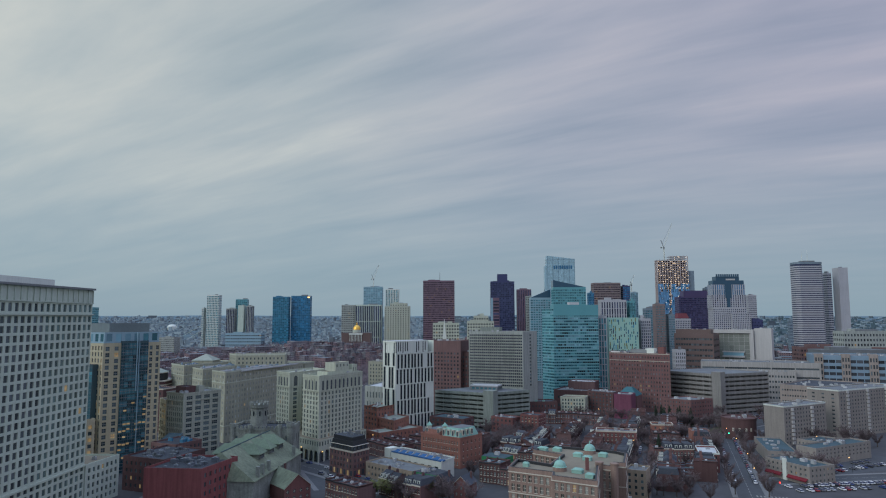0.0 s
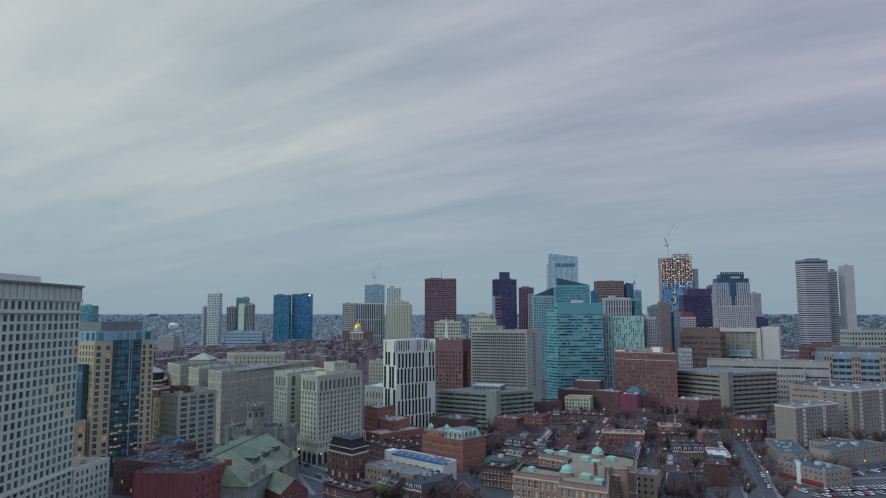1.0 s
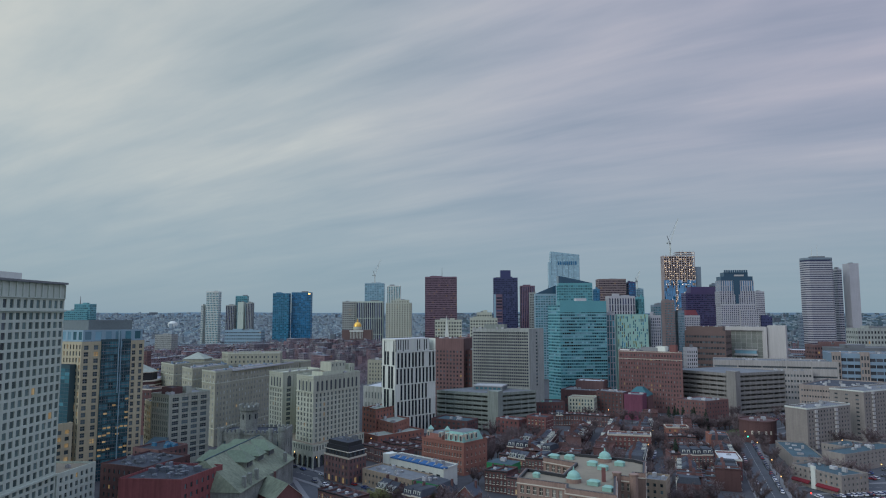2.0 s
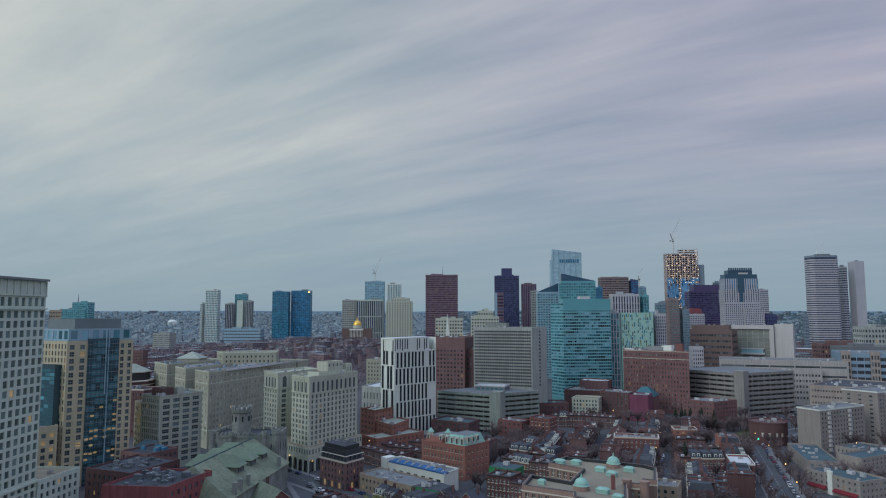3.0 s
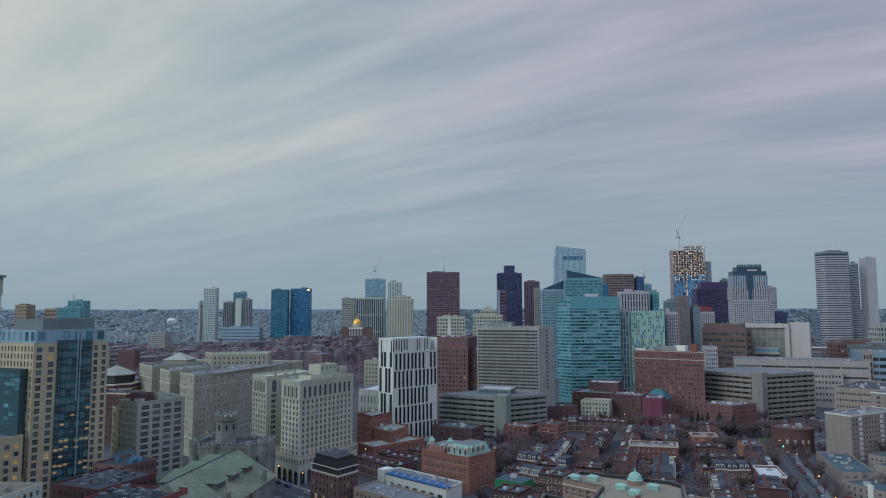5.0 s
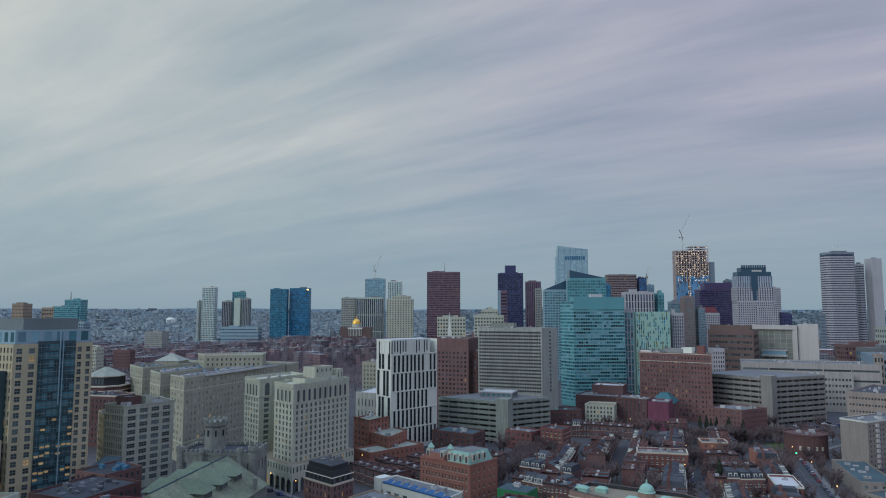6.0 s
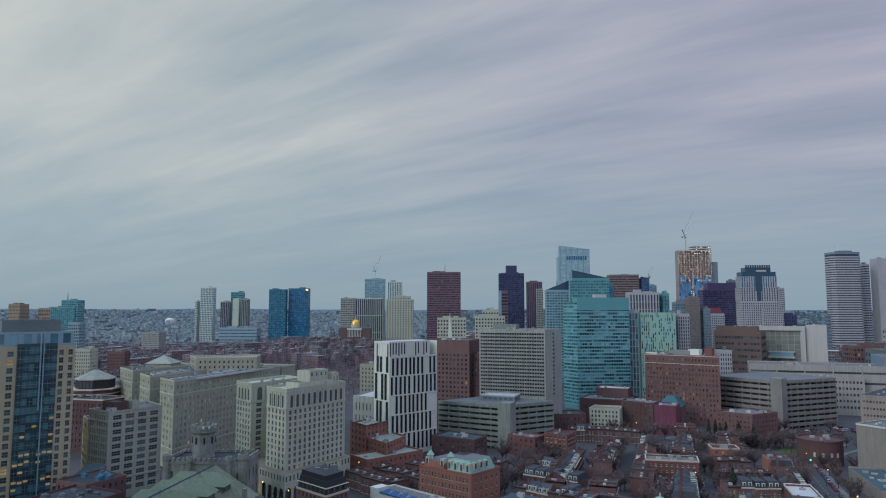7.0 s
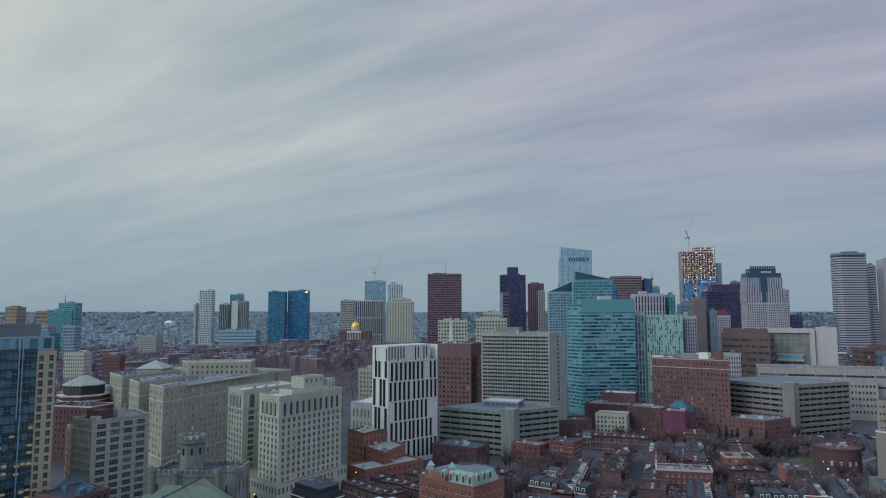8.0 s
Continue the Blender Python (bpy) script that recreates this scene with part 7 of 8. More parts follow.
def low_city():
    r = random.Random(11)
    # brick and brown walls are paled toward blue, distance haze in their colour
    walls = [surf("hazed_brick", (0.20, 0.132, 0.14), island=0.4), surf("hazed_brown", (0.165, 0.15, 0.165), island=0.35), surf("far_stone", (0.31, 0.32, 0.31), island=0.25), surf("far_grey", (0.22, 0.23, 0.24), island=0.3)]
    roofs = [ROOF_DARK, ROOF_FAR, ROOF_FAR, ROOF_FAR, ROOF_FAR, ROOF_GREY, TEAL_ROOF, ROOF_DARK, ROOF_WHITE]
    shapes = {}

    def add(key, x, y, w, d, h, turn, wall, roof, win=True):
        s = shapes.setdefault(key, Shape())
        p = rect(x, y, w, d, turn)
        s.prism(p, 0, h, wall, roof)
        for k in range(r.randint(0, 2) if win else 0):
            q = rect(x + r.uniform(0.1, 0.6) * w, y + r.uniform(0.2, 0.6) * d, 1.5 + r.random() * w * 0.15, 1.5 + r.random() * 2, turn)
            s.prism(q, h - 0.5, h + r.uniform(1, 3), r.choice(walls), roof)
        if win:
            for i in (0, 1, 3):
                f = Front(p[i], p[(i + 1) % 4])
                c, n = max(2, int(f.length / 3.4)), max(2, int(h / 3.4))
                cw, rh = f.length / c, h / n
                for a in range(c):
                    for b in range(n):
                        f.quad(s, a * cw + cw * 0.28, a * cw + cw * 0.72, b * rh + rh * 0.25, b * rh + rh * 0.75, PANE_FAR, 0.05)

    def crest(x, y):
        """Height of the horizon's hills in a direction."""
        return 98 + 9 * noise.noise((x * 5, y * 5, 0)) + 7 * noise.noise((x * 17, y * 17, 3)) + 3 * noise.noise((x * 90, y * 90, 5)) - 8 * x

    def slope_at(x, y):
        d = math.hypot(x, y)
        return crest(x / d, y / d) * max(0.0, (d / 4650 - 0.6) / 0.4) ** 1.25

    for k in range(1500):
        y = r.uniform(800, 1650)
        x = r.uniform(-0.74, 0.05) * y + 20
        if -330 < x < -40 and 760 < y < 1130:
            continue
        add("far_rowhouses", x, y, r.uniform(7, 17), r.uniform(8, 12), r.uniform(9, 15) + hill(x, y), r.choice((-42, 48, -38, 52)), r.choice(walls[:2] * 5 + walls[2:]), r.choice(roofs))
    for k in range(60):
        y = r.uniform(900, 1650)
        x = r.uniform(-0.74, -0.2) * y
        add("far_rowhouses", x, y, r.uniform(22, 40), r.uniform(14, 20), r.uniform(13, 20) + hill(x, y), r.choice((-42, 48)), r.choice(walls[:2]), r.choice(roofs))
    for k in range(170):
        y = r.uniform(640, 830)
        x = r.uniform(-0.75, -0.38) * y
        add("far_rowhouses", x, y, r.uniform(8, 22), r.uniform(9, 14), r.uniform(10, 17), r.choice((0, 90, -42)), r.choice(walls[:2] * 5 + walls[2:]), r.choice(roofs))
    for k in range(420):
        y = r.uniform(860, 1700)
        x = r.uniform(0.36, 0.8) * y
        add("far_warehouses", x, y, r.uniform(14, 45), r.uniform(12, 30), r.uniform(10, 30), r.choice((-30, -20, 60)), r.choice(walls), r.choice(roofs))
    # shed colour lightened to blue-grey, imitating the haze before them
    pale = surf("hazed_pale", (0.25, 0.31, 0.34), island=0.2)
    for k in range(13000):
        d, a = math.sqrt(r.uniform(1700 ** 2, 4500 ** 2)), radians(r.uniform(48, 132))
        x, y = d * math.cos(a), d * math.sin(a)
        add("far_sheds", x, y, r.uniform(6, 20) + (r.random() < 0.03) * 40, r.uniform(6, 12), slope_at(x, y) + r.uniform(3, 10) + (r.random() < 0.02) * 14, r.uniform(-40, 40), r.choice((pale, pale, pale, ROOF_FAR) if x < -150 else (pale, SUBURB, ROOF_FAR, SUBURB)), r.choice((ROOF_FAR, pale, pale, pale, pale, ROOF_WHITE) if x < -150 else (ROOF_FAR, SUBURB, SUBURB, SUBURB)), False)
    for k in range(90):
        y = r.uniform(1050, 1500)
        x = r.uniform(-0.02, 0.34) * y
        add("far_midrises", x, y, r.uniform(18, 34), r.uniform(15, 26), r.uniform(22, 52), r.choice((-20, 70)), r.choice(walls), r.choice(roofs))
    names = {"far_rowhouses": "distant brick row houses with grey roofs", "far_warehouses": "distant warehouses and low offices", "far_sheds": "distant sheds and low buildings toward the horizon", "far_midrises": "distant mid-rise city blocks"}
    for key, s in shapes.items():
        tagged(new(key, s.mesh(key)), names[key], "houses", kind="stuff")
    # hills all along the horizon, haze blue mixed into their colour
    s = Shape()
    n = 220
    pts = []
    for i in range(n + 1):
        a = math.pi * (-0.25 + 1.5 * i / n)
        pts.append((math.cos(a), math.sin(a)))
    steps = 10
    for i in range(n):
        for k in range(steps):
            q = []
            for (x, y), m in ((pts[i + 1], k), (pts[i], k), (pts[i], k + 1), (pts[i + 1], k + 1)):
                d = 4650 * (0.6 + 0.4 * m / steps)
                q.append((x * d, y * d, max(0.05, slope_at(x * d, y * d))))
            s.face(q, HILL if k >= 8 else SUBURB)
    tagged(new("backdrop", s.mesh("backdrop")), "low wooded hills along the horizon, coloured with blue haze", "hills", kind="structure")


low_city()


# ---- streets ----
def street(name, a, b, w=9.0, line=True, lift=0.0):
    """A carriageway with raised pavements and a painted centre line."""
    f = Front(a, b)
    s = Shape()
    f.slab(s, 0, f.length, -0.2, 0.02 + lift, ASPHALT, -w / 2, w / 2)
    tagged(new(name, s.mesh(name)), "worn dark asphalt street", "road", kind="structure")
    for side in (-1, 1):
        s = Shape()
        o = sorted((side * w / 2, side * (w / 2 + 2.6)))
        f.slab(s, 0, f.length, -0.2, 0.16, SIDEWALK, *o)
        tagged(new("pavement", s.mesh("pavement")), "pale concrete pavement with a kerb", "pavement", kind="structure")
    if line:
        s = Shape()
        for k in range(int(f.length / 6)):
            p = [f.at(k * 6, 0.03, -0.12), f.at(k * 6, 0.03, 0.12), f.at(k * 6 + 4.2, 0.03, 0.12), f.at(k * 6 + 4.2, 0.03, -0.12)]
            s.face(p, PAINT)
        tagged(new("road_marking", s.mesh("road_marking")), "faded centre line on the asphalt", "marking", kind="structure")


A0, A1 = (88, 337), (160, 570)
B0, B1 = (146, 340), (198, 507)
street("road_a", A0, A1, 8.5, False)
street("road_b", B0, B1, 13)
street("road_c", (-146, 462), (-34, 352), 15, True)
street("road_d", (-86, 396), (-68, 354), 9, False, 0.008)
street("road_e", (198, 514), (262, 566), 10, False)
street("road_f", (172, 376), (300, 398), 12, True)
street("road_g", (-152, 330), (-150, 480), 9, False)


def flat(name, label, poly, mat, z, category):
    s = Shape()
    s.prism(poly, -0.2, z, mat)
    tagged(new(name, s.mesh(name)), label, category, kind="structure")


flat("car_park", "asphalt car park with marked bays", [(184, 362 + 44), (206, 386), (290, 420), (268, 452)], ASPHALT, 0.024, "car park")
flat("car_park", "asphalt car park behind the round brick building", [(238, 600), (262, 572), (330, 640), (310, 672)], ASPHALT, 0.024, "car park")
flat("lawn", "spring lawn beside the round building", [(186, 532), (204, 524), (232, 546), (212, 560)], GRASS, 0.05, "lawn")
flat("plaza", "pale paved forecourt", [(138, 588), (160, 578), (176, 596), (154, 606)], SIDEWALK, 0.05, "pavement")
for k in range(9):
    s = Shape()
    f = Front((150, 345), (166, 341))
    s.face([f.at(k * 1.7, 0.035, -1.6), f.at(k * 1.7 + 0.8, 0.035, -1.6), f.at(k * 1.7 + 0.8, 0.035, 1.6), f.at(k * 1.7, 0.035, 1.6)], PAINT)
    tagged(new("crossing_stripe", s.mesh("crossing_stripe")), "white zebra crossing stripe", "marking", kind="structure")


# ---- row houses ----
WIN_A = window_mesh(1.15, 1.9, PANE, TRIM, 1, sill=TRIM)
WIN_L = window_mesh(1.15, 1.9, PANE_LIT, TRIM, 1, sill=TRIM)


def row_house(w, d, h, style, wall, roof, label, single=True):
    """A brick row house, front at -y: walls with window openings, roof, chimneys, cornice."""
    ob = thing("row_house", 0, 0, label, "house", "brick row houses")
    s = Shape()
    rows = max(2, int(h / 3.3))
    fr = Front((0, 0), (w, 0))
    bk = Front((w, d), (0, d))
    for f, c in ((fr, 3), (bk, 2)):
        found = f.grid(s, 0, w, 0.6, h - 0.8, c, rows, 0.5 if c == 3 else 0.34, 0.58, 0.2, wall)
        f.quad(s, 0, w, 0, 0.6, wall)
        f.quad(s, 0, w, h - 0.8, h, wall)
        if c == 2:
            rear = Shape()
            for q in found:
                f.quad(rear, q[0] - q[2] / 2, q[0] + q[2] / 2, q[1] - q[3] / 2, q[1] + q[3] / 2, PANE_JOIN, -0.15)
            part("rear_panes", rear, ob, kind="stuff")
            continue
        if not single:
            front = Shape()
            for q in found:
                f.quad(front, q[0] - q[2] / 2, q[0] + q[2] / 2, q[1] - q[3] / 2, q[1] + q[3] / 2, PANE_JOIN, -0.15)
                f.slab(front, q[0] - q[2] / 2 - 0.1, q[0] + q[2] / 2 + 0.1, q[1] - q[3] / 2 - 0.2, q[1] - q[3] / 2, TRIM, 0, 0.15)
            part("front_panes", front, ob, kind="stuff")
            continue
        for q in found:
            o = part("window", WIN_L if rng.random() < 0.04 else WIN_A, ob)
            o.matrix_basis = f.place(q[0], q[1], -0.15) @ Matrix.Diagonal((q[2] / 1.15, 1, q[3] / 1.9, 1))
    for f in (Front((w, 0), (w, d)), Front((0, d), (0, 0))):
        f.quad(s, 0, d, 0, h, wall)
    part("wall", s, ob)
    s = Shape()
    if style == "flat":
        s.face([(0, 0, h - 0.4), (w, 0, h - 0.4), (w, d, h - 0.7), (0, d, h - 0.7)], roof)
        for a, b in (((0, 0), (w, 0)), ((w, 0), (w, d)), ((w, d), (0, d)), ((0, d), (0, 0))):
            Front(a, b).slab(s, 0, math.dist(a, b), h - 0.7, h + 0.3, wall, -0.3, 0.0)
    elif style == "mansard":
        s.prism([(0, 0.1), (w, 0.1), (w, d), (0, d)], h, h + 3, roof, ROOF_DARK, scale=0.82)
    else:
        e = 0.3
        s.face([(-0.1, -e, h - 0.1), (w + 0.1, -e, h - 0.1), (w + 0.1, d / 2, h + 3.4), (-0.1, d / 2, h + 3.4)], roof)
        s.face([(w + 0.1, d + e, h - 0.1), (-0.1, d + e, h - 0.1), (-0.1, d / 2, h + 3.4), (w + 0.1, d / 2, h + 3.4)], roof)
        s.face([(w, 0, h), (w, d, h), (w, d / 2, h + 3.3)], wall)
        s.face([(0, d, h), (0, 0, h), (0, d / 2, h + 3.3)], wall)
    part("roof", s, ob)
    s = Shape()
    fr.slab(s, 0, w, h - 0.5, h + 0.1, TRIM if style != "flat" else BLACK_TRIM, 0, 0.35)
    part("cornice", s, ob)
    tall = h + (3.4 if style != "flat" else 0.3)
    s = Shape()
    x, y = 0.0, d * 0.62
    s.box(x, y, h - 0.7, x + 0.6, y + 1.5, tall + 0.9, wall)
    for k in range(3):
        s.lathe(x + 0.3, y + 0.3 + k * 0.45, [(0.14, tall + 0.9), (0.11, tall + 1.3)], BRICK_DARK, 6)
    part("chimney", s, ob)
    # rear wing over the yard
    s = Shape()
    e = w * 0.5
    s.prism([(0.1, d + 0.01), (e, d + 0.01), (e, d + 4.6), (0.1, d + 4.6)], 0, h * 0.62, wall, roof)
    s.box(e * 0.3, d + 1.2, h * 0.62, e * 0.3 + 1.0, d + 2.0, h * 0.62 + 0.8, ROOF_UNIT)
    part("rear_wing", s, ob)
    if style != "flat":
        for x in (w * 0.28, w * 0.72):
            s = Shape()
            s.box(x - 0.75, 0.35, h + 0.2, x + 0.75, 2.8, h + 2.3, WHITE_PANEL, ROOF_DARK)
            s.face([(x - 0.5, 0.33, h + 0.6), (x + 0.5, 0.33, h + 0.6), (x + 0.5, 0.33, h + 2.0), (x - 0.5, 0.33, h + 2.0)], PANE_JOIN)
            part("dormer", s, ob)
    else:
        s = Shape()
        s.box(w * 0.35, d * 0.4, h - 0.6, w * 0.35 + 1.6, d * 0.4 + 1.2, h + 0.5, ROOF_UNIT)
        part("skylight", s, ob)
    return ob


STYLES = [(6, 11, 9.6, "flat", BRICK_EACH, ROOF_DARK, "brick row house with a flat tar roof and chimney"),
          (6, 11, 9.0, "mansard", BRICK_EACH, SLATE, "brick row house with a slate mansard and white dormers"),
          (5.6, 10, 8.2, "pitched", BRICK_EACH, SLATE, "brick row house with a pitched slate roof"),
          (6.4, 12, 11.2, "flat", BRICK_EACH, TEAL_ROOF, "taller brick row house with a grey-blue flat roof"),
          (6, 10, 9.2, "flat", BRICK_BROWN, ROOF_DARK, "brown brick row house with a dark roof deck"),
          (6, 10, 8.6, "pitched", BRICK_DARK, SLATE, "dark brick row house with a steep slate roof")]
KINDS = [row_house(*k) for k in STYLES] + [row_house(*k, single=False) for k in STYLES]


def row(x, y, turn, count, seed, gap=0.12, kinds=None):
    r = random.Random(seed)
    a = radians(turn)
    s = 0.0
    style = r.randrange(6)
    for k in range(count):
        if r.random() < 0.4:
            style = (kinds or range(6))[r.randrange(len(kinds or range(6)))]
        if r.random() < gap * 0.4:
            s += 6
        m = pose(x + math.cos(a) * s, y + math.sin(a) * s, r.uniform(-0.6, 0.0) - 0.004 * k, 0, 0, turn)
        kind = style + (6 if m.translation.y > 424 else 0)
        if KINDS[kind].get("used") is None:
            KINDS[kind]["used"] = 1
            KINDS[kind].matrix_basis = m
        else:
            copy_thing(KINDS[kind], m)
        s += (6, 6, 5.6, 6.4, 6, 6)[style] + 0.01


DA = math.degrees(math.atan2(A1[1] - A0[1], A1[0] - A0[0]))
row(165, 556, DA + 180, 7, 1)
row(119, 405, DA + 180, 9, 2, 0.05)
row(100, 399, DA, 8, 3)
row(126, 482, DA, 11, 4)
row(113, 545, DA + 180, 19, 5)
row(46, 428, DA, 12, 6)
row(159, 424, DA, 10, 7)
row(141, 372, DA, 4, 8)
row(92, 372, DA, 3, 9)
row(121, 421.5, -2, 4, 31, kinds=(1,))
row(128, 448, -3, 4, 32, kinds=(0, 3, 4))
row(136, 476, -4, 3, 33, kinds=(0, 4))
row(12, 372, -32, 4, 10)
row(40, 398, -32, 4, 11)
row(22, 420, -35, 5, 12)
row(28, 445, -35, 4, 21)
row(34, 470, -35, 3, 22)
row(-62, 446, -43, 6, 13, kinds=(0, 3, 4))
row(-50, 456, -43, 6, 14, kinds=(0, 4))
row(-38, 470, -43, 7, 15, kinds=(0, 3, 4))
row(-8, 480, -30, 5, 16)
row(70, 575, -12, 8, 17)
row(150, 590, DA + 180, 3, 18)
row(-66, 338, -40, 4, 19, kinds=(0, 4))
row(-40, 345, -42, 4, 20)
row(62, 395, DA, 4, 23)
row(78, 470, DA, 9, 24)
for k in KINDS:
    if k.get("used") is not None:
        del k["used"]


# ---- trees ----
def bare_tree(h, seed, buds=False):
    """A leafless tree: tapered trunk, forking limbs, and a crown of fine twigs."""
    r = random.Random(seed)
    ob = thing("bare_tree", 0, 0, "leafless street tree with fine grey-brown twigs" if not buds else "street tree with yellow-green spring buds", "tree", "street trees")
    s, t = Shape(), Shape()
    s.beam((0, 0, 0), (r.uniform(-.2, .2), r.uniform(-.2, .2), h * 0.32), 0.5, BARK, 0.34, 6)
    for k in range(7):
        a = 2 * math.pi * (k + r.random() * 0.6) / 7
        q = Vector((0, 0, h * r.uniform(0.24, 0.34)))
        w = 0.22
        d = Vector((math.cos(a) * 0.6, math.sin(a) * 0.6, 0.9)).normalized()
        for seg in range(4):
            n = q + d * h * 0.17
            s.beam(q, n, w, BARK, w * 0.65, 4)
            w *= 0.65
            for f in range(7):
                e = (d + Vector((r.uniform(-1, 1), r.uniform(-1, 1), r.uniform(-0.3, 0.8)))).normalized()
                b0 = q.lerp(n, r.random())
                b1 = b0 + e * h * r.uniform(0.10, 0.2)
                t.beam(b0, b1, 0.10, TWIG, 0.05, 3)
                for g in range(8):
                    e2 = (e + Vector((r.uniform(-1, 1), r.uniform(-1, 1), r.uniform(-0.5, 0.9))) * 0.9).normalized()
                    c0 = b0.lerp(b1, r.uniform(0.3, 1.0))
                    c1 = c0 + e2 * h * r.uniform(0.05, 0.11)
                    wv = Vector((r.uniform(-1, 1), r.uniform(-1, 1), r.uniform(-1, 1))).normalized() * 0.09
                    t.face([c0 - wv, c0 + wv, c1], TWIG)
                    if buds:
                        for z in range(3):
                            o = c1 + Vector((r.uniform(-.4, .4), r.uniform(-.4, .4), r.uniform(-.4, .4)))
                            t.face([o, o + Vector((0.3, 0.1, 0.1)), o + Vector((0.05, 0.25, 0.25))], BUD)
            q = n
            d = (d + Vector((r.uniform(-.5, .5), r.uniform(-.5, .5), r.uniform(-.05, .35)))).normalized()
    part("trunk", s, ob)
    part("crown", t, ob)
    return ob


def conifer(h, seed):
    r = random.Random(seed)
    ob = thing("conifer_tree", 0, 0, "dark evergreen tree with drooping boughs", "tree", "evergreens")
    s, t = Shape(), Shape()
    s.beam((0, 0, 0), (0, 0, h), 0.5, BARK, 0.06, 6)
    for k in range(420):
        z = h * (0.12 + 0.86 * r.random())
        rad = (1 - z / h) * h * 0.26 * r.uniform(0.4, 1.1) + 0.2
        a = r.uniform(0, 2 * math.pi)
        o = Vector((math.cos(a) * rad, math.sin(a) * rad, z - rad * 0.25))
        side = Vector((-math.sin(a), math.cos(a), 0)) * r.uniform(0.3, 0.7)
        t.face([(0, 0, z), o - side, o + Vector((0, 0, -0.3)), o + side], NEEDLES)
    part("trunk", s, ob)
    part("crown", t, ob)
    return ob


TREES = [bare_tree(11, 1), bare_tree(13, 2), bare_tree(9, 3), bare_tree(10, 4, True)]


def plant(kind, x, y, r, first=set()):
    k0 = r.uniform(0.68, 1.05)
    m = pose(x, y, 0, 0, 0, r.uniform(0, 360)) @ Matrix.Diagonal((k0 * 1.15, k0 * 1.15, k0, 1))
    k = TREES[kind]
    if kind not in first:
        first.add(kind)
        k.matrix_basis = m
    else:
        o = copy_thing(k, m)
        o.matrix_basis = m


def along(a, b, n, off, seed, kinds=(0, 1, 2, 0, 1, 2)):
    r = random.Random(seed)
    f = Front(a, b)
    for k in range(n):
        x, y, _ = f.at(f.length * (k + r.uniform(0.2, 0.8)) / n, 0, off * r.uniform(0.9, 1.1))
        plant(r.choice(kinds), x, y, r)


along(A0, A1, 13, 5.3, 1)
along(A0, A1, 13, -5.3, 2)
along(B0, B1, 11, 8.0, 3)
along(B0, B1, 10, -8.0, 4)
along((196, 540), (262, 590), 6, 6, 5)
along((214, 545), (282, 610), 4, -10, 6)
along((18, 432), (70, 540), 16, -4, 7)
along((60, 415), (104, 545), 13, -2, 8)
along((-12, 445), (40, 500), 13, 0, 9)
along((6, 385), (52, 372), 8, 0, 10)
along((-45, 340), (10, 322), 7, 0, 11, (0, 1, 2, 3))
along((84, 470), (118, 560), 12, 8, 12)
along((222, 520), (300, 500), 8, 26, 13)
along((232, 448), (268, 470), 5, 3, 14)
along((226, 352), (262, 372), 6, 0, 33)
along((134, 480), (168, 530), 9, 9, 15)
along((90, 588), (150, 582), 9, 0, 16)
along((162, 544), (216, 556), 13, 0, 17)
along((176, 552), (214, 562), 7, 0, 37)
along((206, 596), (236, 618), 5, 4, 27)
along((-8, 395), (40, 384), 5, 4, 18)
for k, (x, y, w, d, n) in enumerate(((36, 455, 26, 40, 11), (84, 430, 18, 60, 12), (112, 520, 20, 40, 12), (240, 552, 26, 26, 5), (140, 440, 14, 60, 9), (10, 452, 20, 30, 8), (160, 556, 30, 22, 10), (270, 480, 30, 22, 8), (206, 398, 40, 10, 5), (-30, 335, 50, 16, 7), (110, 350, 30, 40, 9), (60, 500, 40, 50, 12), (130, 500, 20, 60, 9), (95, 400, 20, 40, 6), (170, 470, 12, 60, 7), (20, 500, 30, 30, 7))):
    rr = random.Random(100 + k)
    for q in range(n):
        plant(rr.choice((0, 1, 2)), x + rr.uniform(-0.5, 0.5) * w, y + rr.uniform(-0.5, 0.5) * d, rr)
r9 = random.Random(4)
CON = conifer(17, 5)
CON.matrix_basis = pose(168, 556, 0)
for x, y in ((174, 562), (164, 566), (178, 553), (182, 560), (170, 570), (188, 552), (126, 428)):
    copy_thing(CON, pose(x, y, 0, 0, 0, r9.uniform(0, 360)) @ Matrix.Diagonal((1, 1, 1, 1)))


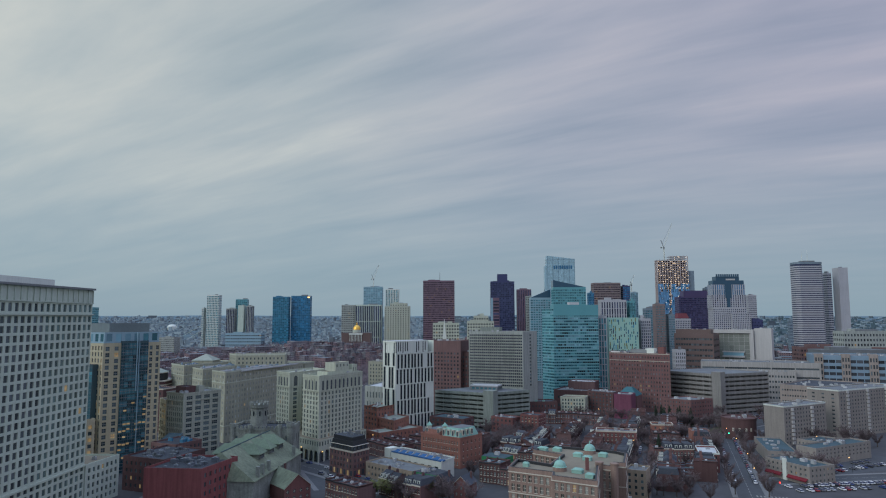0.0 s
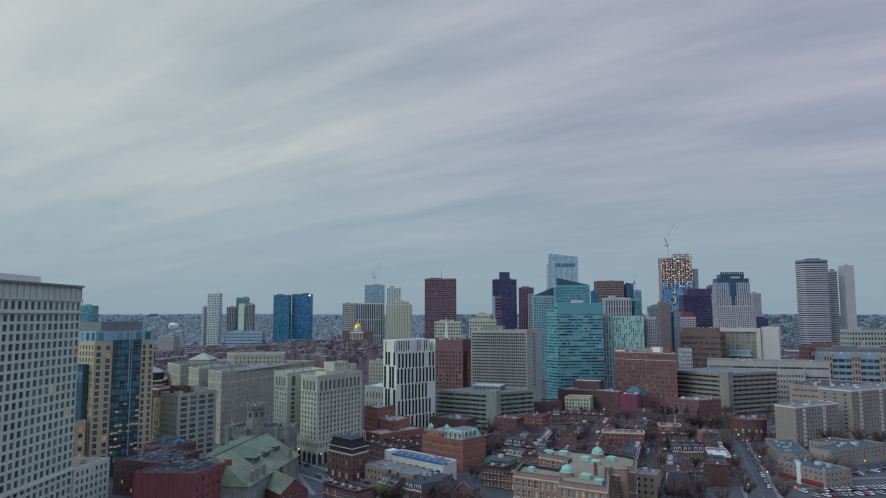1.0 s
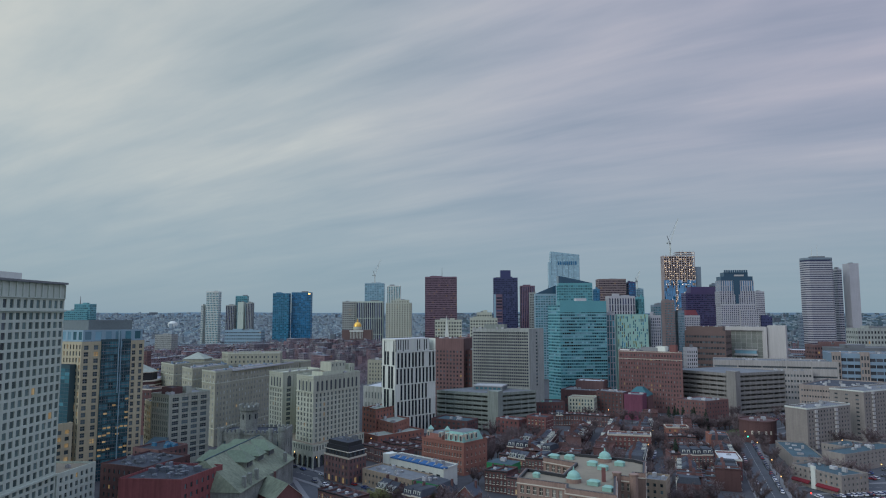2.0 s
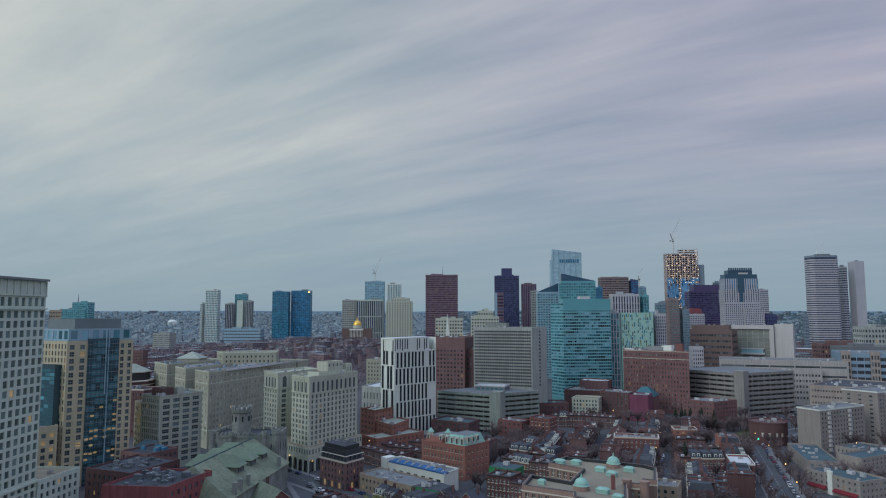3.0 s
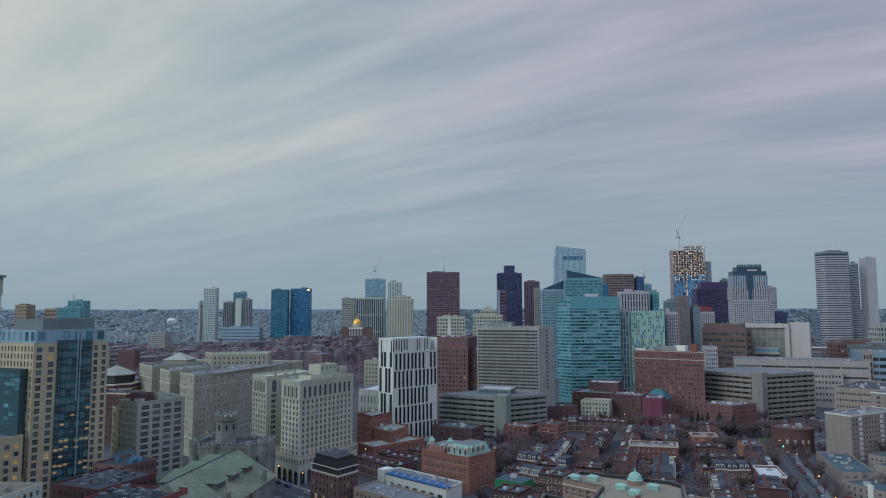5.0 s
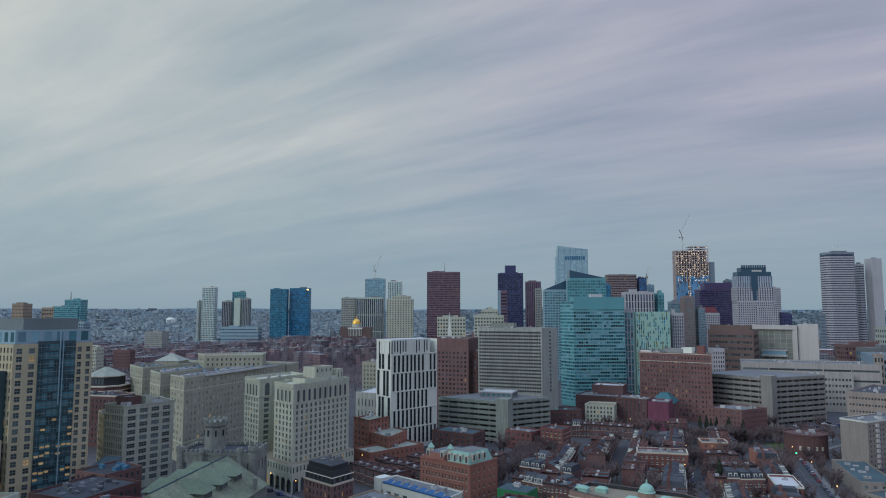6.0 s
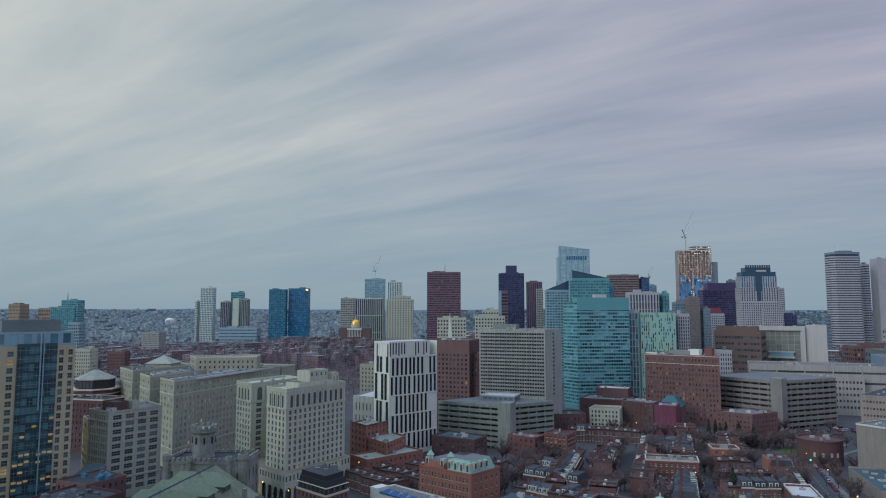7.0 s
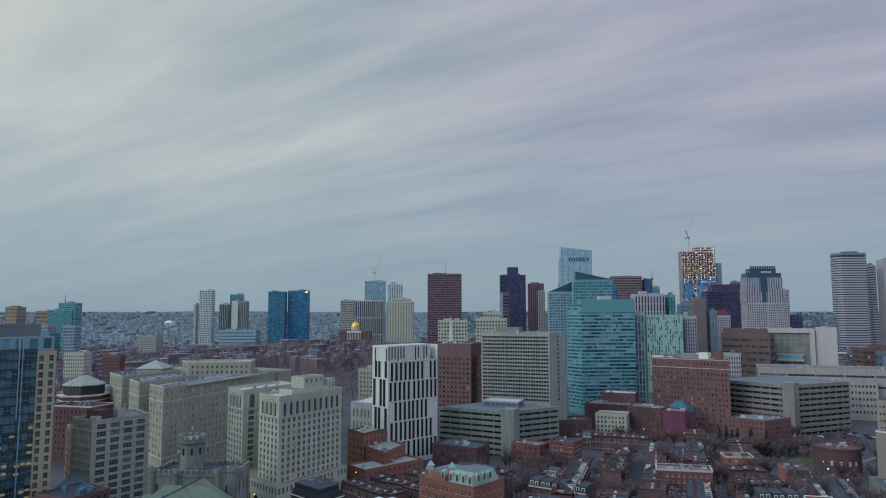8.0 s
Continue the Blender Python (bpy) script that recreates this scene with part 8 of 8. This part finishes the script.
def park_woods():
    """The leafless park beyond: a brown haze of crowns, with distance haze in their colour."""
    r = random.Random(3)
    s = Shape()
    for k in range(330):
        x, y = r.uniform(-340, 10), r.uniform(700, 1130)
        if y < 760 and x > -90:
            continue
        h = r.uniform(13, 19)
        s.beam((x, y, 0), (x, y, h * 0.5), 0.7, BARK, 0.4, 4)
        for q in range(120):
            a, u = r.uniform(0, 2 * math.pi), r.random()
            rad = h * 0.42 * math.sqrt(r.random())
            z = h * (0.35 + 0.65 * u * (1 - (rad / (h * 0.42)) ** 2 * 0.5))
            o = Vector((x + rad * math.cos(a), y + rad * math.sin(a), z))
            e = Vector((math.cos(a) * 0.7 + r.uniform(-.5, .5), math.sin(a) * 0.7 + r.uniform(-.5, .5), r.uniform(0.2, 1))).normalized() * r.uniform(1.2, 3)
            w = Vector((r.uniform(-1, 1), r.uniform(-1, 1), r.uniform(-1, 1))).normalized() * 0.26
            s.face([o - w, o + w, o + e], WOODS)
    for k in range(2100):
        y = r.uniform(640, 1600)
        x = r.uniform(-0.72, -0.05) * y
        if y < 800 and x > -0.3 * y:
            continue
        h = r.uniform(13, 20)
        z0 = hill(x, y)
        for q in range(64):
            a = r.uniform(0, 2 * math.pi)
            rad = h * 0.42 * math.sqrt(r.random())
            o = Vector((x + rad * math.cos(a), y + rad * math.sin(a), z0 + h * r.uniform(0.35, 1)))
            e = Vector((r.uniform(-.7, .7), r.uniform(-.7, .7), r.uniform(0.2, 1))).normalized() * r.uniform(1.2, 3)
            w = Vector((r.uniform(-1, 1), r.uniform(-1, 1), r.uniform(-1, 1))).normalized() * 0.42
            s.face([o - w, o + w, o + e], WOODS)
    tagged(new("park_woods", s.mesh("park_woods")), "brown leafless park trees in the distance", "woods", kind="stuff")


park_woods()


# ---- vehicles ----
CAR_PAINTS = [surf("car_paint_%s" % n, c, rough=0.3, var=0.05, bump=0, spec=0.6) for n, c in (("white", (0.7, 0.7, 0.7)), ("silver", (0.4, 0.41, 0.42)), ("black", (0.02, 0.02, 0.024)), ("grey", (0.12, 0.125, 0.13)), ("red", (0.3, 0.02, 0.02)), ("blue", (0.03, 0.06, 0.18)))]
TYRE = surf("tyre_rubber", (0.02, 0.02, 0.02), rough=0.9)


def car(paint, name, label):
    ob = thing("parked_car", 0, 0, label, "car", "parked cars")
    s = Shape()
    prof = [(-2.2, 0.35), (-2.25, 0.75), (-2.1, 0.95), (2.0, 0.9), (2.25, 0.7), (2.25, 0.35)]
    n = len(prof)
    for y, d in ((-0.88, 1), (0.88, -1)):
        pts = [(x, y, z) for x, z in prof]
        s.face(pts if d < 0 else pts[::-1], paint)
    for i in range(n):
        a, b = prof[i], prof[(i + 1) % n]
        s.face([(a[0], -0.88, a[1]), (a[0], 0.88, a[1]), (b[0], 0.88, b[1]), (b[0], -0.88, b[1])], paint)
    part("body", s, ob)
    s = Shape()
    s.prism([(-1.9, -0.8), (1.1, -0.8), (1.1, 0.8), (-1.9, 0.8)], 0.93, 1.46, PANE_NAVY, paint, scale=0.78)
    part("cabin", s, ob)
    s = Shape()
    for x in (-1.35, 1.4):
        for y in (-0.9, 0.72):
            for k in range(10):
                a0, a1 = 2 * math.pi * k / 10, 2 * math.pi * (k + 1) / 10
                p = [(x + 0.33 * math.cos(a), 0.33 + 0.33 * math.sin(a)) for a in (a0, a1)]
                s.face([(p[0][0], y, p[0][1]), (p[0][0], y + 0.2, p[0][1]), (p[1][0], y + 0.2, p[1][1]), (p[1][0], y, p[1][1])], TYRE)
                s.face([(x, y + (0 if y < 0 else 0.2), 0.33), (p[0][0], y + (0 if y < 0 else 0.2), p[0][1]), (p[1][0], y + (0 if y < 0 else 0.2), p[1][1])], TYRE)
    part("wheel_set", s, ob, kind="stuff")
    return ob


CARS = [car(p, n, "%s parked car with dark windows" % n) for p, n in zip(CAR_PAINTS, ("white saloon", "silver saloon", "black saloon", "grey saloon", "red saloon", "dark blue saloon"))]
used_cars = set()


def park_car(x, y, turn, r):
    k = r.choice((0, 0, 1, 1, 2, 2, 3, 3, 4, 5))
    m = pose(x, y, 0.03, 0, 0, turn + r.uniform(-2, 2))
    if k not in used_cars:
        used_cars.add(k)
        CARS[k].matrix_basis = m
    else:
        copy_thing(CARS[k], m)


def kerb_cars(a, b, off, n, seed, share=0.8):
    r = random.Random(seed)
    f = Front(a, b)
    t = math.degrees(math.atan2(f.d.y, f.d.x))
    for k in range(n):
        if r.random() < share:
            x, y, _ = f.at((k + 0.5) * f.length / n, 0, off)
            park_car(x, y, t + (180 if off < 0 else 0), r)


kerb_cars((155, 370), B1, 5.2, 24, 1)
kerb_cars((152, 360), B1, -5.2, 24, 2, 0.7)
kerb_cars(A0, A1, 3.2, 30, 3, 0.65)
kerb_cars(A0, A1, -3.2, 30, 4, 0.5)
kerb_cars((-120, 436), (-50, 368), 5.6, 10, 5, 0.6)
kerb_cars((-120, 436), (-50, 368), -5.6, 10, 6, 0.6)
for lot, (ox, oy, turn, n, rows) in enumerate(((206, 392, 27, 20, 2), (190, 366, 10, 34, 1), (176, 354, 10, 36, 2), (262, 604, 25, 14, 3))):
    r = random.Random(lot + 30)
    a = radians(turn)
    for q in range(rows):
        for k in range(n):
            if r.random() < 0.62:
                x = ox + math.cos(a) * k * 3.0 - math.sin(a) * q * 9
                y = oy + math.sin(a) * k * 3.0 + math.cos(a) * q * 9
                park_car(x, y, turn + 90, r)


# ---- lamps and signals ----
def street_lamp(x, y, turn=0, h=8.0):
    ob = thing("street_lamp", x, y, "lit street lamp on a tall dark post", "lamp", "street lamps", turn=turn)
    s = Shape()
    s.beam((0, 0, 0), (0, 0, h), 0.18, BLACK_TRIM, 0.1, 6)
    part("post", s, ob)
    s = Shape()
    s.beam((0, 0, h), (1.4, 0, h + 0.4), 0.1, BLACK_TRIM, 0.08, 5)
    part("arm", s, ob)
    s = Shape()
    s.lathe(1.4, 0, [(0.1, h + 0.0), (0.24, h + 0.08), (0.24, h + 0.4), (0.1, h + 0.5)], LAMP_ON, 10)
    part("lantern", s, ob, "glowing amber lantern")
    return ob


for k, (x, y) in enumerate(((-84, 411), (-72, 398), (-62, 386), (-98, 425), (-58, 470), (-46, 482), (160, 372), (172, 410), (186, 460), (196, 500), (112, 612), (126, 604), (150, 590), (164, 600), (232, 486), (262, 500),
                            (-146, 470), (-139, 462), (-130, 470), (118, 452), (98, 370), (134, 505), (244, 470), (204, 520), (-142, 420), (-30, 560), (228, 398))):
    if k == 0:
        LAMP = street_lamp(x, y)
    else:
        copy_thing(LAMP, pose(x, y, 0, 0, 0, k * 47 % 360))


def traffic_light(x, y, glow, label):
    ob = thing("traffic_light", x, y, label, "signal")
    s = Shape()
    s.beam((0, 0, 0), (0, 0, 5.5), 0.2, BLACK_TRIM, 0.14, 6)
    part("post", s, ob)
    s = Shape()
    s.beam((0, 0, 5.5), (4, -0.5, 6.0), 0.12, BLACK_TRIM, 0.1, 5)
    part("arm", s, ob)
    s = Shape()
    s.box(3.6, -0.8, 5.2, 4.2, -0.3, 6.6, BLACK_TRIM)
    head = part("head", s, ob)
    s = Shape()
    s.box(3.55, -0.9, 5.4, 4.25, -0.8, 6.1, glow)
    part("lens", s, head, "glowing signal lens")


traffic_light(192, 496, GREEN_ON, "traffic signal on a post showing green")
traffic_light(160, 350, RED_ON, "traffic signal on a post showing red")
